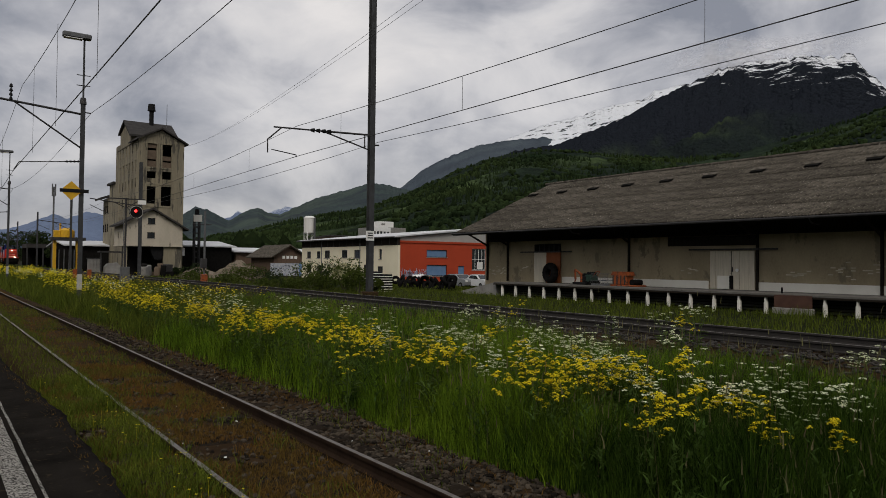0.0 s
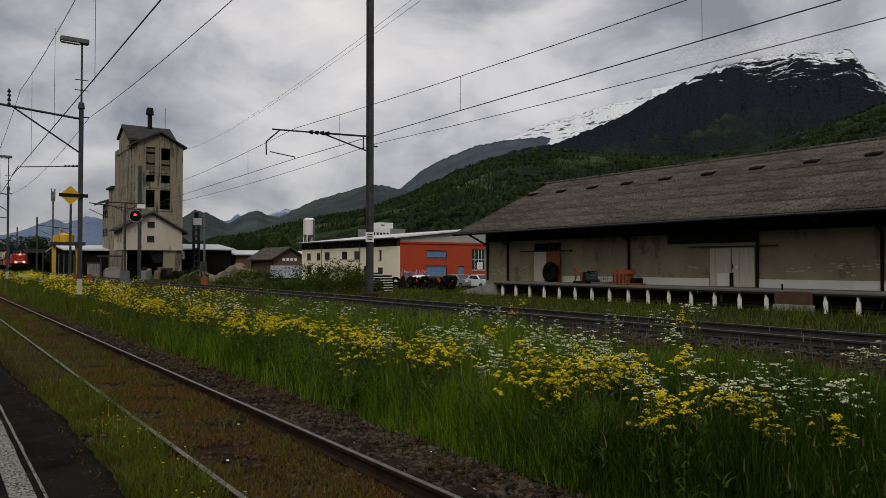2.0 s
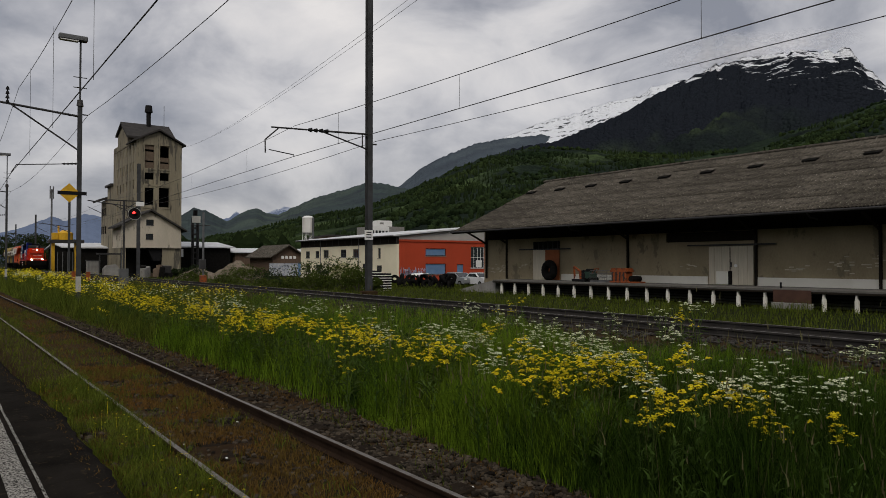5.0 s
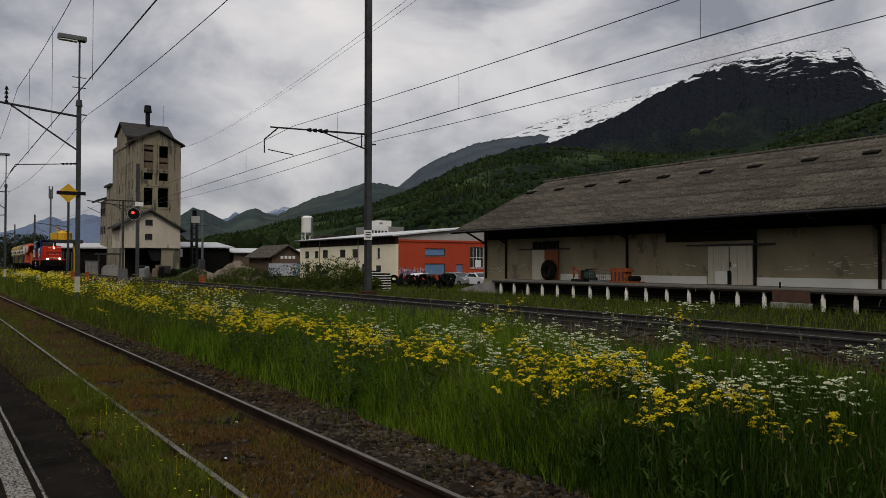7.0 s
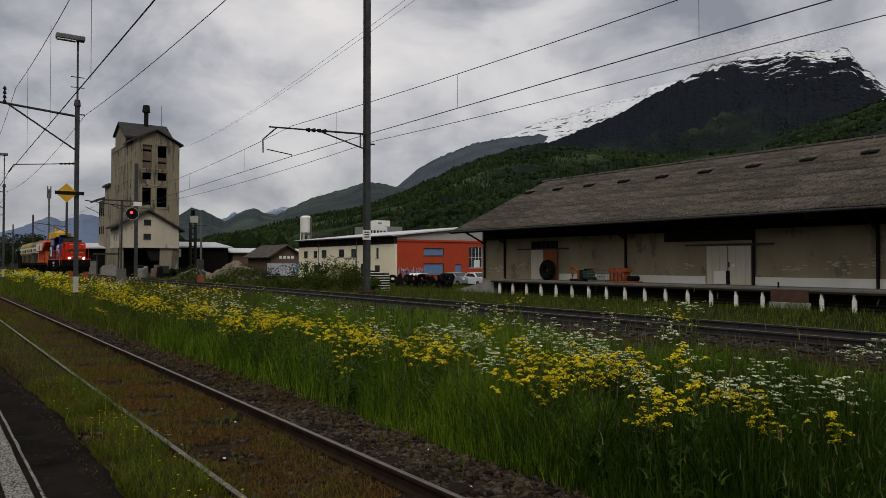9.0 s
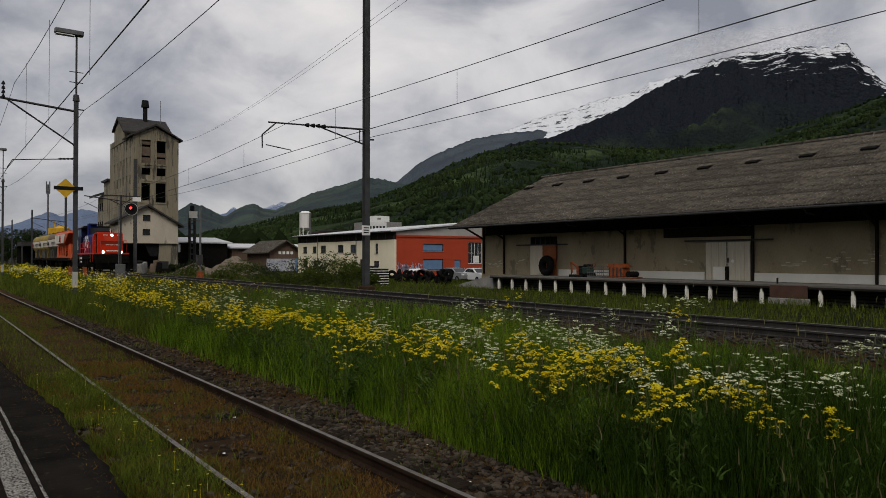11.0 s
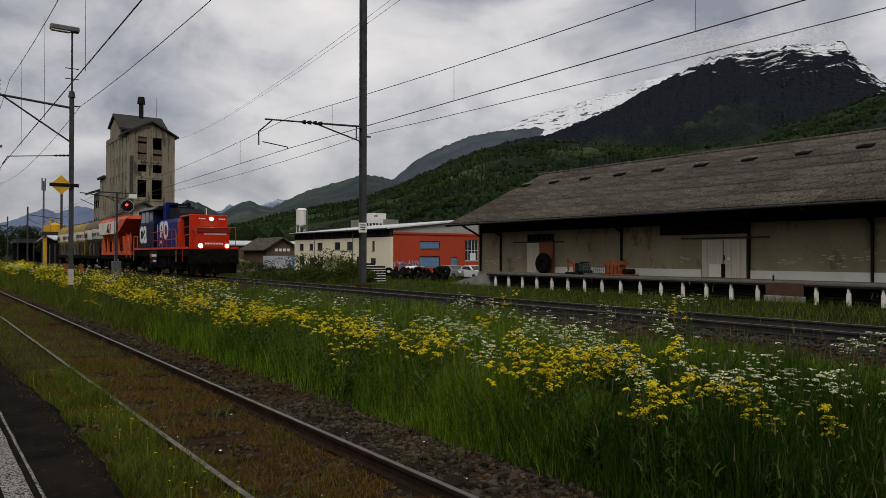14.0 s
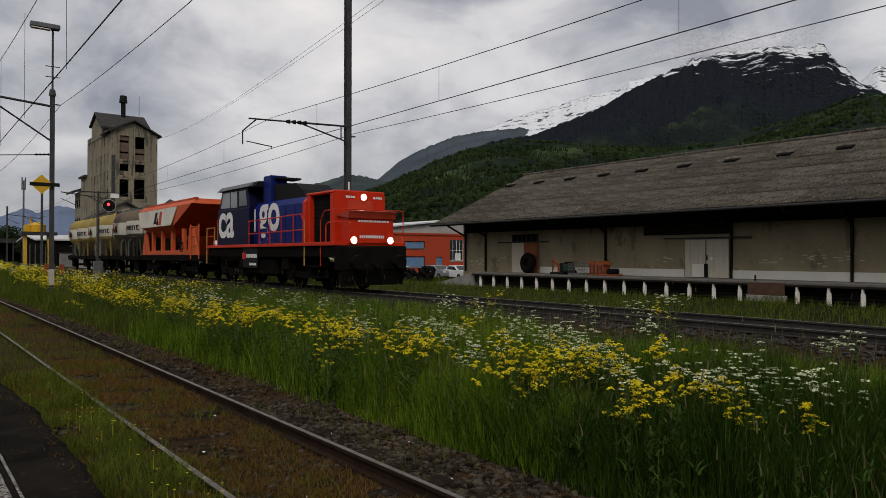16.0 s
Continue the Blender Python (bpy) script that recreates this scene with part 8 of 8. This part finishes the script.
def build_woods():
    """Tree crowns on the hillside and the belt of trees behind the sheds."""
    bm = bmesh.new()
    bmesh.ops.create_icosphere(bm, subdivisions=1, radius=1)
    bv = np.array([v.co[:] for v in bm.verts])
    bf = [[v.index for v in f.verts] for f in bm.faces]
    bm.free()
    ch = []
    for i in range(24000):
        a, u = RNG.uniform(15.5, 80), RNG.uniform(0.03, 0.98) ** 0.9
        r = 330 + 1370 * u
        x, y = r * math.sin(radians(a)), r * math.cos(radians(a))
        if patchy(x, y, 0.006, 3) + 0.5 * patchy(x, y, 0.02, 5) > 0.08:
            continue
        s = RNG.uniform(1.9, 4.6) * (0.75 + 0.35 * u)
        pine = patchy(x, y, 0.009, 14) > 0.05
        k = RNG.uniform(1.8, 2.8) if pine else RNG.uniform(0.9, 1.5)
        s *= 0.72 if pine else 1.0
        v = bv * RNG.uniform(0.75, 1.2, (len(bv), 1)) * np.array([s, s, s * k])
        if pine:
            v[:, :2] *= np.clip(1.1 - 0.5 * (v[:, 2:] / (s * k) + 1), 0.08, 1.1)
        ch.append((v + np.array([x, y, HILL_Z(a, r) + s * 0.4]), bf))
    for i in range(420):
        a = RNG.uniform(13, 27)
        r = RNG.uniform(240, 330)
        s = RNG.uniform(2.2, 4.5)
        v = bv * RNG.uniform(0.7, 1.25, (len(bv), 1)) * np.array([s, s, s * RNG.uniform(1.0, 1.7)])
        ch.append((v + np.array([r * math.sin(radians(a)), r * math.cos(radians(a)), s * 0.6 + RNG.uniform(0, 3)]), bf))
    v, f = join(ch)
    m = mat("forest_crowns", (0.01, 0.018, 0.009), (0.028, 0.042, 0.014), 0.007, 1.0, bump=1.0, fine=0.5, island=0.5, dist=1.5, spec=0.0)
    stuff("forest", v, f, m, "mixed dark green woods covering the hillside", "forest")


build_grass()
build_docks()
build_flowers()
build_edge_flowers()
build_stones()
build_bushes()
build_woods()

# ---------- what moves ----------
def train_y(t):
    """Where the headlamps of the locomotive stand along the track."""
    if t < 5:
        return 192.54 - 11.944 * t + 0.0793 * t * t - 3.2 * (1 - t / 5) ** 2
    return 192.54 - 11.944 * t + 0.0793 * t * t


def motions():
    for th, off in TRAIN:
        walk(th, [(t, pose(FAR_X, train_y(t) + off, RAIL_Z)) for t in [0.5 * i for i in range(33)]])
    y0 = train_y(0)
    for ws, y, r in WHEELSETS:
        rows = []
        for i in range(241):
            t = i / 15
            turn = -(y0 - train_y(t)) / r
            rows.append((t, Matrix.Translation((0, y, r)) @ Matrix.Rotation(-turn, 4, "X")))
        walk(ws, rows)


motions()
